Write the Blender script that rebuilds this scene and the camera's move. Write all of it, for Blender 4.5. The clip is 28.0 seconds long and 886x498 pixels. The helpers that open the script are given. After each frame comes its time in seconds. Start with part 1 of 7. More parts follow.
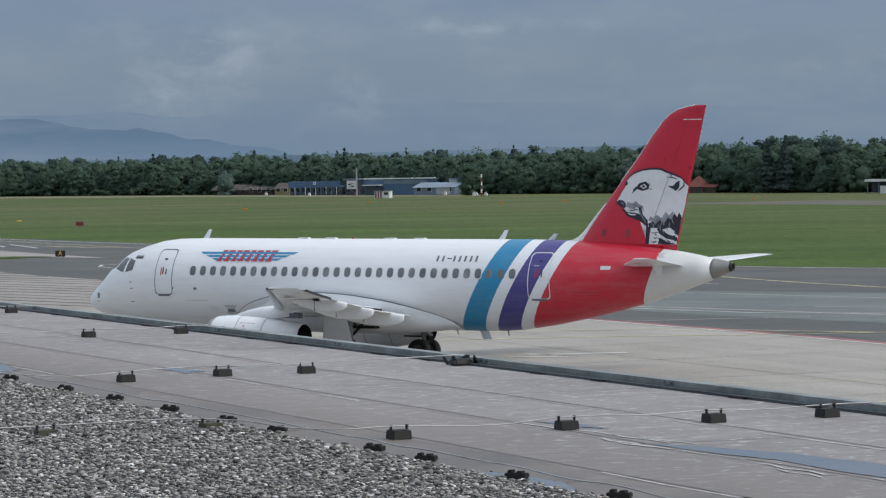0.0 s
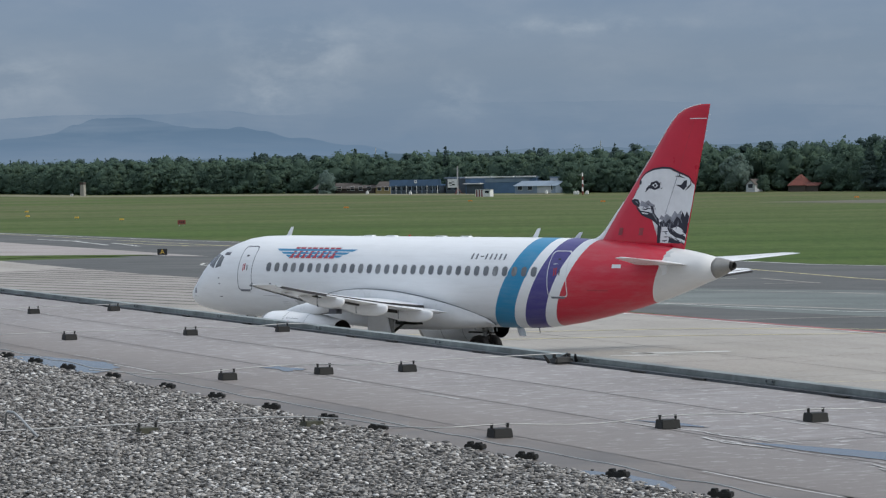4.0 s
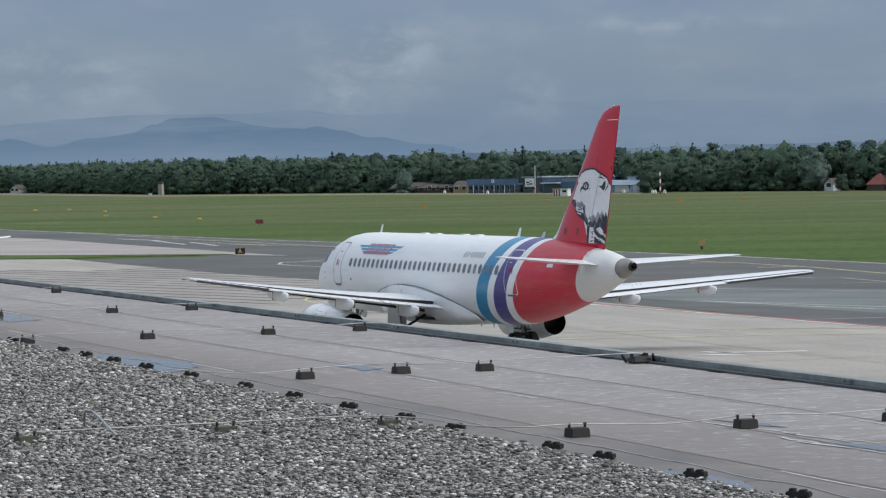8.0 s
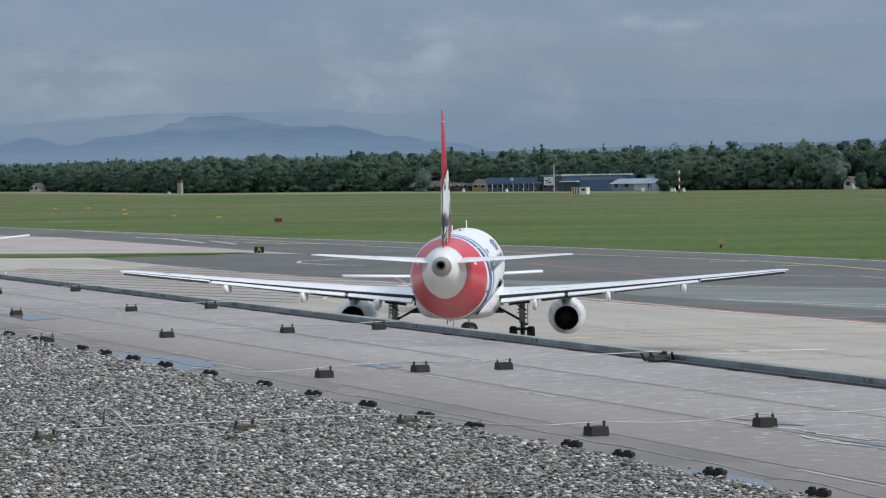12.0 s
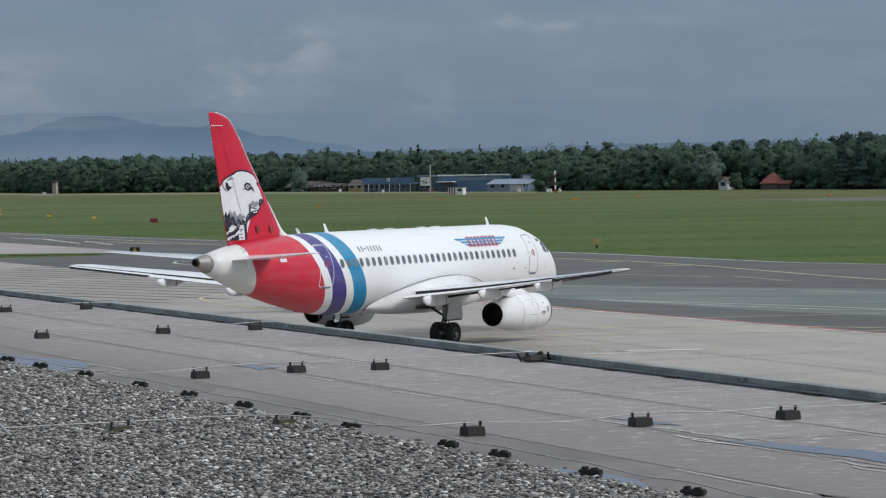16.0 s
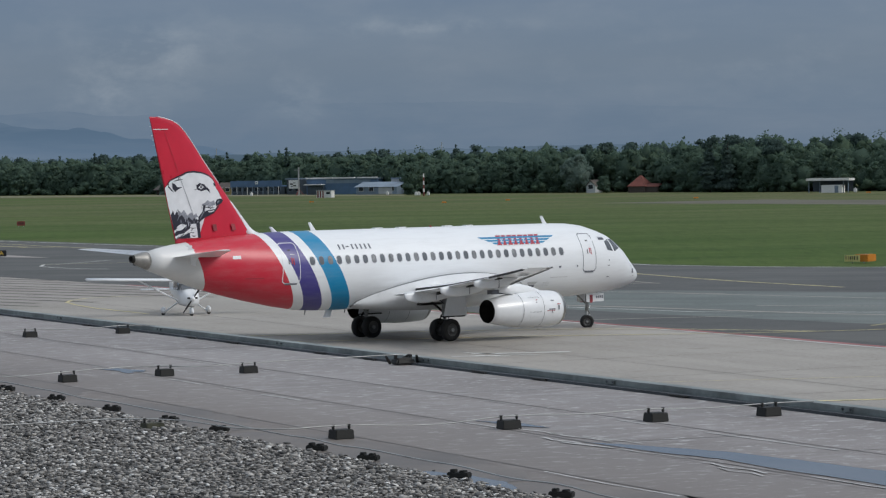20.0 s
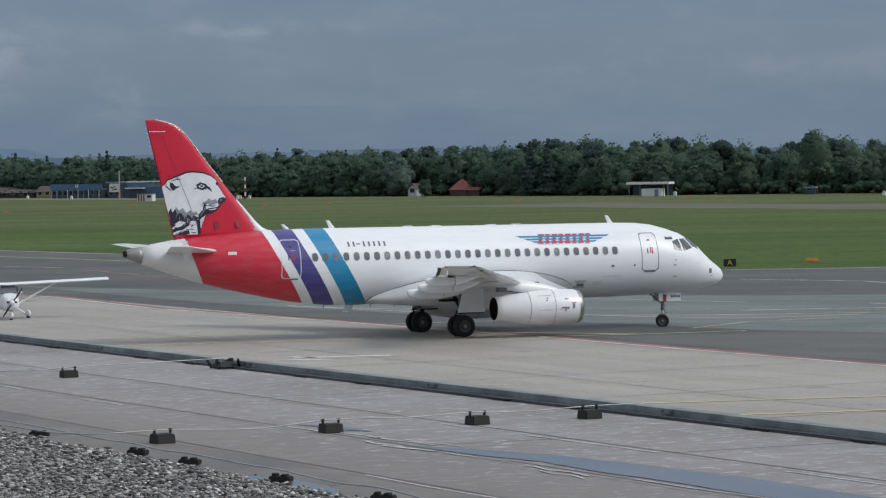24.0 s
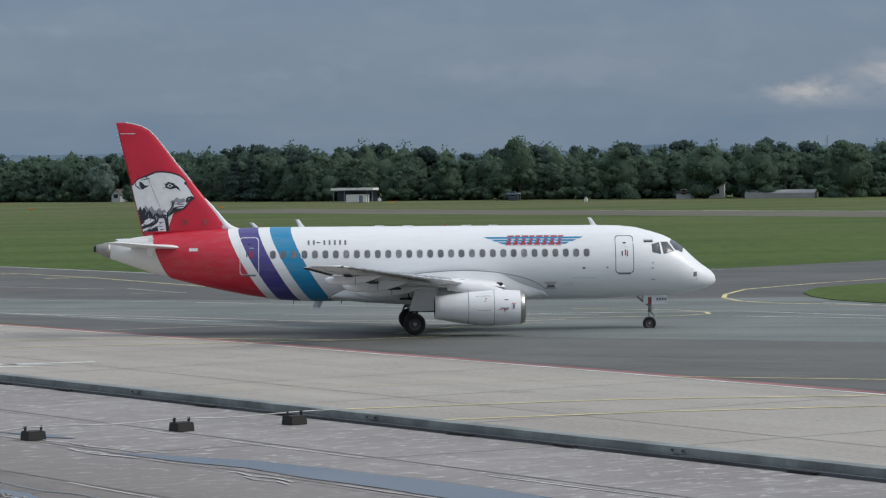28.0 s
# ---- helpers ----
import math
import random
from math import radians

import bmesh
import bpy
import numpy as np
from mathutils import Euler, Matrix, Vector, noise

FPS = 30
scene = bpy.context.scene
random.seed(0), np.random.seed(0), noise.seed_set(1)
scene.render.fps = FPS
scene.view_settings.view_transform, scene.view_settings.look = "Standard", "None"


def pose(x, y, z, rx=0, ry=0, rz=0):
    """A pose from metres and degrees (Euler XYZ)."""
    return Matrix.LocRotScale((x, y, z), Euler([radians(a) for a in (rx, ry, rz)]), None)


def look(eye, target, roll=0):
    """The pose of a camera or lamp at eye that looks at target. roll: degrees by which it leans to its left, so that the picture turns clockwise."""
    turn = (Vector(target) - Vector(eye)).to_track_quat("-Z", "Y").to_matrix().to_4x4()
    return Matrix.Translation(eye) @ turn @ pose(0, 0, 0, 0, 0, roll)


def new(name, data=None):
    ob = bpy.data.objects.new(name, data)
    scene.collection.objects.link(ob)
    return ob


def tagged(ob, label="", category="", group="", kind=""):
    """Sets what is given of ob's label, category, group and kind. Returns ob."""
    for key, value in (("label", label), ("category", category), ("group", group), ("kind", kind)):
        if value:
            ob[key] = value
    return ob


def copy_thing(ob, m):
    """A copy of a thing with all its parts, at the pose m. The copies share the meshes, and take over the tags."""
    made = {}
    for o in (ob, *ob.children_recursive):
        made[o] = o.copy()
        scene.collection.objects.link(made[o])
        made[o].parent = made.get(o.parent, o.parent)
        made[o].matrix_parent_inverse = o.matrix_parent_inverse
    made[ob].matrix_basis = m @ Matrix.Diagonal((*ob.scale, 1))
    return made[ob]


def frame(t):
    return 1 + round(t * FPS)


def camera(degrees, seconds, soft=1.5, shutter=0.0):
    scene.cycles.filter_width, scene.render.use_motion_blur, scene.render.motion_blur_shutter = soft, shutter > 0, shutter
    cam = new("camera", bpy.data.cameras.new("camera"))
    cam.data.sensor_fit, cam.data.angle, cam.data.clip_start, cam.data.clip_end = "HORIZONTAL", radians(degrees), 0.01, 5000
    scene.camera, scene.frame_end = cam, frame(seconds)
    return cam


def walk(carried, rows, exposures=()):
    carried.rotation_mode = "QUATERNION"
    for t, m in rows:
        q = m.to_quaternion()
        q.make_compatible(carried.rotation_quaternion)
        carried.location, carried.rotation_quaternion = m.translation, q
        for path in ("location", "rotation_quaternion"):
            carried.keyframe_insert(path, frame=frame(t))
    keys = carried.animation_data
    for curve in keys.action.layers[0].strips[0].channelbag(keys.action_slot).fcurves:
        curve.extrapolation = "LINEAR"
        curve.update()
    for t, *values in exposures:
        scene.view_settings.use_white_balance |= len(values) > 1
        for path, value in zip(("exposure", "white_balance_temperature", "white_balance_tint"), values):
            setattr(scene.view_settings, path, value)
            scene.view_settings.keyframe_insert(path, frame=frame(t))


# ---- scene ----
cam = camera(16.23, 28.0, soft=1.25)
EYE = 7.926
ROOF = EYE - 1.55
# seconds, tilt, lean and turn of the panning camera, in degrees
PAN = [
    (0.0, 88.480, 0.958, 0.001), (0.5, 88.482, 0.959, 0.126), (1.0, 88.484, 0.959, 0.367), (1.5, 88.480, 0.963, 0.617),
    (2.0, 88.481, 0.971, 0.898), (2.5, 88.484, 0.978, 1.196), (3.0, 88.483, 0.981, 1.462), (3.5, 88.483, 0.985, 1.686),
    (5.5, 88.488, 0.989, 2.350), (6.0, 88.490, 0.999, 2.580), (6.5, 88.487, 1.007, 2.808), (7.0, 88.489, 1.014, 3.001),
    (7.5, 88.493, 1.020, 3.162), (8.0, 88.496, 1.025, 3.288), (8.5, 88.497, 1.030, 3.417), (9.0, 88.500, 1.033, 3.573),
    (9.5, 88.497, 1.031, 3.721), (10.0, 88.488, 1.032, 3.813), (10.5, 88.491, 1.038, 3.844), (11.0, 88.483, 1.035, 3.796),
    (11.5, 88.480, 1.033, 3.739), (12.0, 88.474, 1.041, 3.638), (12.5, 88.471, 1.046, 3.458), (14.5, 88.451, 1.002, 2.240),
    (15.0, 88.446, 1.002, 1.932), (15.5, 88.444, 1.004, 1.647), (16.0, 88.440, 1.003, 1.358), (16.5, 88.438, 0.998, 1.083),
    (17.0, 88.446, 0.996, 0.801), (17.5, 88.451, 0.993, 0.566), (18.0, 88.446, 0.988, 0.326), (18.5, 88.451, 0.985, 0.067),
    (19.0, 88.450, 0.983, -0.251), (19.5, 88.448, 0.982, -0.659), (20.0, 88.452, 0.980, -1.066), (20.5, 88.456, 0.972, -1.496),
    (21.0, 88.455, 0.960, -1.917), (21.5, 88.457, 0.950, -2.366), (23.5, 88.460, 0.948, -3.921), (24.0, 88.463, 0.933, -4.354),
    (24.5, 88.468, 0.921, -4.868), (25.0, 88.473, 0.913, -5.507), (25.5, 88.475, 0.907, -6.192), (26.0, 88.473, 0.891, -6.911),
    (26.5, 88.475, 0.863, -7.627), (27.0, 88.480, 0.835, -8.348), (27.5, 88.484, 0.819, -9.075), (28.0, 88.489, 0.809, -9.797),
]
walk(cam, [(t, pose(0, 0, EYE, tilt, lean, turn)) for t, tilt, lean, turn in PAN], [(0.0, -0.02, 6370, 10), (6.0, 0.05, 6370, 10), (9.0, 0.1, 6390, 10), (11.0, 0.14, 6390, 10), (12.5, 0.12, 6370, 10), (14.0, -0.02, 6380, 10), (17.0, -0.16, 6420, 10), (18.1, -0.19, 6420, 10), (19.0, -0.38, 6350, 10), (21.0, -0.3, 6350, 10), (24.0, -0.22, 6400, 10), (28.0, -0.12, 6480, 10)])

# ---- sky and sun ----
world = bpy.data.worlds.new("overcast_sky")
scene.world = world
world.use_nodes = True


class Nodes:
    """Short words for building a node tree."""

    def __init__(self, tree):
        self.tree = tree
        tree.nodes.clear()

    def add(self, kind, ins=None, **props):
        n = self.tree.nodes.new(kind)
        for k, val in props.items():
            if k == "operation":
                n.operation = val
            elif k == "blend":
                n.blend_type = val
            elif k == "data_type":
                n.data_type = val
            elif k == "sky":
                n.sky_type = val
            elif k == "feature":
                n.feature = val
        for k, val in (ins or {}).items():
            if isinstance(val, bpy.types.NodeSocket):
                self.tree.links.new(val, n.inputs[k])
            else:
                n.inputs[k].default_value = val
        return n

    def math(self, op, a, b=0.0, c=0.0):
        return self.add("ShaderNodeMath", {0: a, 1: b, 2: c}, operation=op).outputs[0]

    def mix(self, fac, a, b, blend="MIX"):
        n = self.add("ShaderNodeMix", None, data_type="RGBA", blend=blend)
        for k, val in ((0, fac), (6, a), (7, b)):
            if isinstance(val, bpy.types.NodeSocket):
                self.tree.links.new(val, n.inputs[k])
            else:
                n.inputs[k].default_value = val if k == 0 else (*val[:3], 1)
        return n.outputs[2]

    def ramp(self, fac, stops, constant=False):
        n = self.add("ShaderNodeValToRGB", {0: fac})
        if constant:
            n.color_ramp.interpolation = "CONSTANT"
        els = n.color_ramp.elements
        while len(els) < len(stops):
            els.new(1.0)
        for e, (at, col) in zip(els, stops):
            e.position, e.color = at, (*(col if hasattr(col, "__len__") else (col, col, col)), 1)
        return n.outputs[0]

    def noise(self, vec, scale, detail=4.0, rough=0.55, distort=0.0):
        return self.add("ShaderNodeTexNoise", {"Vector": vec, "Scale": scale, "Detail": detail, "Roughness": rough, "Distortion": distort}).outputs[0]

    def stretch(self, vec, x, y, z):
        return self.add("ShaderNodeMapping", {"Vector": vec, "Scale": (x, y, z)}).outputs[0]


SUN_ELEVATION, SUN_AZIMUTH = 38.0, 112.0  # azimuth clockwise from +y
wn = Nodes(world.node_tree)
direction = wn.add("ShaderNodeTexCoord").outputs["Generated"]
split = wn.add("ShaderNodeSeparateXYZ", {0: direction}).outputs
nishita = wn.add("ShaderNodeTexSky", None, sky="NISHITA")
nishita.sun_disc, nishita.sun_elevation, nishita.sun_rotation = False, radians(SUN_ELEVATION), radians(SUN_AZIMUTH)
# layered cloud: broad banks flattened toward the horizon, thin streaks, and a few brighter heaps
bank = wn.noise(wn.stretch(direction, 9, 9, 34), 1.6, 6, 0.55, 0.1)
wisp = wn.noise(wn.stretch(direction, 30, 30, 60), 1.3, 7, 0.6, 0.15)
height = wn.add("ShaderNodeMapRange", {0: split[2], 1: 0.0, 2: 0.06, 3: 0.0, 4: 1.0}).outputs[0]
base = wn.ramp(height, [(0.0, (0.143, 0.212, 0.304)), (0.3, (0.160, 0.227, 0.320)), (0.55, (0.181, 0.241, 0.325)), (0.8, (0.174, 0.239, 0.336)), (1.0, (0.164, 0.229, 0.336))])
soft = wn.math("MULTIPLY", wn.add("ShaderNodeMapRange", {0: bank, 1: 0.42, 2: 0.75, 3: 0.0, 4: 1.0}).outputs[0], 0.34)
cloudy = wn.mix(soft, base, (0.286, 0.334, 0.401))
streak = wn.math("MULTIPLY", wn.add("ShaderNodeMapRange", {0: wisp, 1: 0.52, 2: 0.8, 3: 0.0, 4: 1.0}).outputs[0], 0.18)
cloudy = wn.mix(streak, cloudy, (0.325, 0.368, 0.430))
bearing = wn.math("DIVIDE", split[0], split[1])
ahead = wn.math("GREATER_THAN", split[1], 0.2)
for az, el, wide, tall, most in ((-4.3, 2.15, 1.3, 0.55, 0.55), (-10.3, 1.75, 1.6, 0.5, 0.5), (0.6, 2.55, 1.7, 0.16, 0.5), (-5.0, 1.35, 0.7, 0.5, 0.45), (16.5, 1.32, 0.9, 0.22, 1.5), (18.3, 1.6, 0.9, 0.3, 1.5), (-1.6, 1.2, 0.5, 0.35, 0.4), (9.0, 1.7, 3.0, 0.3, 0.15)):
    a = wn.math("DIVIDE", wn.math("SUBTRACT", bearing, math.tan(radians(az))), radians(wide))
    e = wn.math("DIVIDE", wn.math("SUBTRACT", split[2], math.sin(radians(el))), radians(tall))
    fall = wn.math("POWER", 2.718, wn.math("MULTIPLY", wn.math("ADD", wn.math("MULTIPLY", a, a), wn.math("MULTIPLY", e, e)), -1.0))
    puff = wn.math("MULTIPLY", wn.math("MULTIPLY", fall, ahead), wn.math("MULTIPLY", wn.add("ShaderNodeMapRange", {0: wisp, 1: 0.40, 2: 0.62, 3: 0.0, 4: 1.0}).outputs[0], most))
    cloudy = wn.mix(puff, cloudy, (0.37, 0.425, 0.49) if most < 1 else (0.42, 0.43, 0.46))
# overhead the cloud cover is bright and even
overhead = wn.add("ShaderNodeMapRange", {0: split[2], 1: 0.08, 2: 0.5, 3: 0.0, 4: 1.0}).outputs[0]
cloudy = wn.mix(overhead, cloudy, (0.66, 0.725, 0.81))
blue = wn.mix(0.008, cloudy, nishita.outputs[0])
background = wn.add("ShaderNodeBackground", {"Color": blue, "Strength": 1.0})
world.node_tree.links.new(background.outputs[0], wn.add("ShaderNodeOutputWorld").inputs[0])

sun = new("sun", bpy.data.lights.new("sun", "SUN"))
sun.data.energy, sun.data.angle, sun.data.color = 2.25, radians(25), (1.0, 0.96, 0.9)
toward = Vector((math.sin(radians(SUN_AZIMUTH)) * math.cos(radians(SUN_ELEVATION)), math.cos(radians(SUN_AZIMUTH)) * math.cos(radians(SUN_ELEVATION)), math.sin(radians(SUN_ELEVATION))))
sun.matrix_world = look((0, -60, 80), Vector((0, -60, 80)) - toward)


# ---- materials ----
def material(name, colour, rough=0.6, metal=0.0, spread=0.12, grain=40.0, bump=0.15, patch=3.0, tint=None, coat=0.0, random_each=0.0):
    """A surface with fine grain, broad stains and a little relief, in metres of the thing's own space."""
    m = bpy.data.materials.new(name)
    m.use_nodes = True
    n = Nodes(m.node_tree)
    at = n.add("ShaderNodeTexCoord").outputs["Object"]
    fine = n.noise(at, grain, 3, 0.6)
    broad = n.noise(at, patch, 5, 0.6)
    dark = tuple(c * (1 - spread * 1.6) for c in colour)
    lit = tuple(min(1, c * (1 + spread)) for c in (tint or colour))
    col = n.mix(n.ramp(broad, [(0.3, 0.0), (0.7, 1.0)]), dark, lit)
    col = n.mix(n.math("MULTIPLY", n.ramp(fine, [(0.35, 0.0), (0.65, 1.0)]), spread), col, tuple(c * 0.55 for c in colour))
    if random_each:
        each = n.add("ShaderNodeObjectInfo").outputs["Random"]
        col = n.mix(n.math("MULTIPLY", each, random_each), col, tuple(c * 0.45 for c in colour))
    shade = n.add("ShaderNodeBsdfPrincipled", {"Base Color": col, "Metallic": metal, "Coat Weight": coat,
                  "Roughness": n.math("MULTIPLY_ADD", broad, 0.18, rough - 0.09)})
    if bump:
        b = n.add("ShaderNodeBump", {"Height": fine, "Strength": bump, "Distance": 0.01})
        m.node_tree.links.new(b.outputs[0], shade.inputs["Normal"])
    m.node_tree.links.new(shade.outputs[0], n.add("ShaderNodeOutputMaterial").inputs[0])
    return m


def glow(name, colour, strength):
    m = bpy.data.materials.new(name)
    m.use_nodes = True
    n = Nodes(m.node_tree)
    e = n.add("ShaderNodeEmission", {"Color": (*colour, 1), "Strength": strength})
    m.node_tree.links.new(e.outputs[0], n.add("ShaderNodeOutputMaterial").inputs[0])
    return m


def ground_material(name, colour, other, streak_turn=0.0, streak=0.3, grain=6.0, patch=0.06, rough=0.85, spots=0.0, ridge=0.35, gloss=0.5, dry=None):
    """Ground paint in world metres: broad patches, long streaks along one way, fine grain."""
    m = bpy.data.materials.new(name)
    m.use_nodes = True
    n = Nodes(m.node_tree)
    at = n.add("ShaderNodeNewGeometry").outputs["Position"]
    turned = n.add("ShaderNodeMapping", {"Vector": at, "Rotation": (0, 0, radians(streak_turn))}).outputs[0]
    long = n.noise(n.stretch(turned, 1.0, 0.07, 1.0), ridge, 5, 0.6)
    broad = n.noise(at, patch, 6, 0.62)
    fine = n.noise(at, grain, 4, 0.6)
    col = n.mix(n.ramp(broad, [(0.35, 0.0), (0.65, 1.0)]), colour, other)
    col = n.mix(n.math("MULTIPLY", n.ramp(long, [(0.42, 0.0), (0.7, 1.0)]), streak), col, tuple(c * 0.55 for c in colour))
    col = n.mix(n.math("MULTIPLY", n.ramp(fine, [(0.4, 0.0), (0.62, 1.0)]), 0.25), col, tuple(min(1, c * 1.5) for c in other))
    if dry:
        # broad dry drifts, more of them out by the runway, darker lush strips, tufts, and bare sandy scrapes
        split = n.add("ShaderNodeSeparateXYZ", {0: at}).outputs
        out = n.add("ShaderNodeMapRange", {0: split[1], 1: 300.0, 2: 680.0, 3: 0.15, 4: 0.95}).outputs[0]
        worn = n.noise(n.stretch(at, 0.25, 1.0, 1.0), 0.022, 6, 0.7)
        col = n.mix(n.math("MULTIPLY", n.ramp(worn, [(0.34, 0.0), (0.54, 1.0)]), out), col, dry)
        lush = n.noise(n.stretch(at, 0.3, 1.0, 1.0), 0.05, 5, 0.65)
        col = n.mix(n.math("MULTIPLY", n.ramp(lush, [(0.46, 0.0), (0.62, 1.0)]), 0.55), col, (colour[0] * 0.62, colour[1] * 0.75, colour[2] * 0.6))
        tuft = n.noise(n.stretch(at, 1.0, 0.2, 1.0), 0.7, 5, 0.8)
        col = n.mix(n.math("MULTIPLY", n.ramp(tuft, [(0.48, 0.0), (0.62, 1.0)]), 0.45), col, tuple(c * 0.55 for c in colour))
        seed = n.noise(n.stretch(at, 1.0, 0.25, 1.0), 1.1, 4, 0.8)
        col = n.mix(n.math("MULTIPLY", n.ramp(seed, [(0.56, 0.0), (0.68, 1.0)]), 0.4), col, (0.15, 0.165, 0.06))
        scrape = n.noise(n.stretch(at, 0.22, 0.55, 1.0), 0.11, 3, 0.6)
        col = n.mix(n.math("MULTIPLY", n.ramp(scrape, [(0.70, 0.0), (0.735, 1.0)]), n.math("MULTIPLY", out, 0.9)), col, (0.30, 0.27, 0.19))
    if spots:
        spot = n.noise(at, 0.5, 3, 0.7)
        col = n.mix(n.math("MULTIPLY", n.ramp(spot, [(0.62, 0.0), (0.7, 1.0)]), spots), col, tuple(c * 0.4 for c in colour))
    shade = n.add("ShaderNodeBsdfPrincipled", {"Base Color": col, "Roughness": n.math("MULTIPLY_ADD", broad, -0.25, rough + 0.12), "Specular IOR Level": gloss})
    b = n.add("ShaderNodeBump", {"Height": fine, "Strength": 0.2, "Distance": 0.02})
    m.node_tree.links.new(b.outputs[0], shade.inputs["Normal"])
    m.node_tree.links.new(shade.outputs[0], n.add("ShaderNodeOutputMaterial").inputs[0])
    return m


APRON_TURN = -24.4
M_GRASS = ground_material("mown_grass", (0.056, 0.100, 0.021), (0.080, 0.124, 0.028), -80.0, 0.3, 3.0, 0.02, 0.95, 0.0, 0.09, 0.15, (0.128, 0.128, 0.060))
M_ASPHALT = ground_material("worn_asphalt", (0.064, 0.067, 0.065), (0.106, 0.107, 0.101), -60, 0.6, 5.0, 0.09, 0.8, 0.4)
M_OLD_ASPHALT = ground_material("old_grey_asphalt", (0.112, 0.132, 0.126), (0.170, 0.188, 0.178), -70, 0.6, 5.0, 0.09, 0.85, 0.3)
M_CONCRETE = ground_material("apron_concrete", (0.298, 0.276, 0.246), (0.365, 0.340, 0.306), APRON_TURN, 0.4, 5.0, 0.08, 0.85, 0.3)
M_PALE = ground_material("pale_concrete", (0.285, 0.256, 0.242), (0.385, 0.348, 0.328), APRON_TURN - 40, 0.7, 5.0, 0.08, 0.85, 0.2)
M_BROWN_ASPHALT = ground_material("brown_grey_asphalt", (0.088, 0.090, 0.085), (0.122, 0.122, 0.114), -60, 0.4, 5.0, 0.09, 0.85, 0.3)
M_VERGE = ground_material("dry_verge_grass", (0.15, 0.145, 0.09), (0.22, 0.205, 0.14), -80, 0.3, 3.0, 0.03, 0.95, 0.0, 0.09, 0.15)
M_WHITE_LINE = material("white_road_paint", (0.70, 0.70, 0.67), 0.7, spread=0.3, grain=3, patch=0.4, bump=0)
M_GROOVE = material("dark_slab_groove", (0.14, 0.135, 0.12), 0.9, spread=0.4, grain=3, patch=0.5, bump=0)
M_YELLOW_LINE = material("yellow_road_paint", (0.68, 0.60, 0.31), 0.7, spread=0.25, grain=3, patch=0.4, bump=0)
M_RED_LINE = material("red_road_paint", (0.38, 0.155, 0.155), 0.8, spread=0.4, grain=3, patch=0.25, bump=0)
M_JOINT = material("dark_joint_filler", (0.195, 0.188, 0.172), 0.9, spread=0.4, grain=3, patch=0.5, bump=0)


def membrane_material():
    """Weathered bitumen sheet: mauve-brown, blotched by damp, flecked with pale dried dirt."""
    m = bpy.data.materials.new("roof_membrane")
    m.use_nodes = True
    n = Nodes(m.node_tree)
    at = n.add("ShaderNodeNewGeometry").outputs["Position"]
    turned = n.add("ShaderNodeMapping", {"Vector": at, "Rotation": (0, 0, radians(APRON_TURN))}).outputs[0]
    broad = n.noise(at, 0.55, 6, 0.65)
    damp = n.noise(n.stretch(turned, 1.0, 0.25, 1.0), 0.9, 5, 0.6)
    fleck = n.noise(n.stretch(turned, 1.0, 1.5, 1.0), 8.0, 6, 0.72)
    smear = n.noise(n.stretch(turned, 1.6, 7.0, 1.0), 1.0, 6, 0.7)
    fine = n.noise(at, 90, 3, 0.6)
    col = n.mix(n.ramp(broad, [(0.35, 0.0), (0.65, 1.0)]), (0.232, 0.210, 0.199), (0.308, 0.284, 0.276))
    col = n.mix(n.math("MULTIPLY", n.ramp(damp, [(0.47, 0.0), (0.62, 1.0)]), 0.45), col, (0.185, 0.165, 0.155))
    col = n.mix(n.math("MULTIPLY", n.ramp(smear, [(0.52, 0.0), (0.66, 1.0)]), 0.45), col, (0.40, 0.385, 0.385))
    col = n.mix(n.math("MULTIPLY", n.ramp(fleck, [(0.55, 0.0), (0.64, 1.0)]), 0.75), col, (0.58, 0.57, 0.57))
    col = n.mix(n.math("MULTIPLY", n.ramp(fine, [(0.45, 0.0), (0.7, 1.0)]), 0.3), col, (0.13, 0.12, 0.115))
    # damp brown margin along the gravel, uneven in width
    px, py, pz = n.add("ShaderNodeSeparateXYZ", {0: at}).outputs
    inward = n.math("ADD", n.math("MULTIPLY_ADD", px, -0.9108, 10.181), n.math("MULTIPLY", py, -0.4129))
    margin = n.add("ShaderNodeMapRange", {0: n.math("ADD", inward, n.math("MULTIPLY", broad, 2.2)), 1: 2.7, 2: 4.5, 3: 0.0, 4: 0.75}).outputs[0]
    col = n.mix(margin, col, (0.150, 0.126, 0.108))
    shade = n.add("ShaderNodeBsdfPrincipled", {"Base Color": col, "Roughness": n.math("MULTIPLY_ADD", damp, -0.35, 0.82)})
    b = n.add("ShaderNodeBump", {"Height": n.math("ADD", fine, fleck), "Strength": 0.25, "Distance": 0.004})
    m.node_tree.links.new(b.outputs[0], shade.inputs["Normal"])
    m.node_tree.links.new(shade.outputs[0], n.add("ShaderNodeOutputMaterial").inputs[0])
    return m


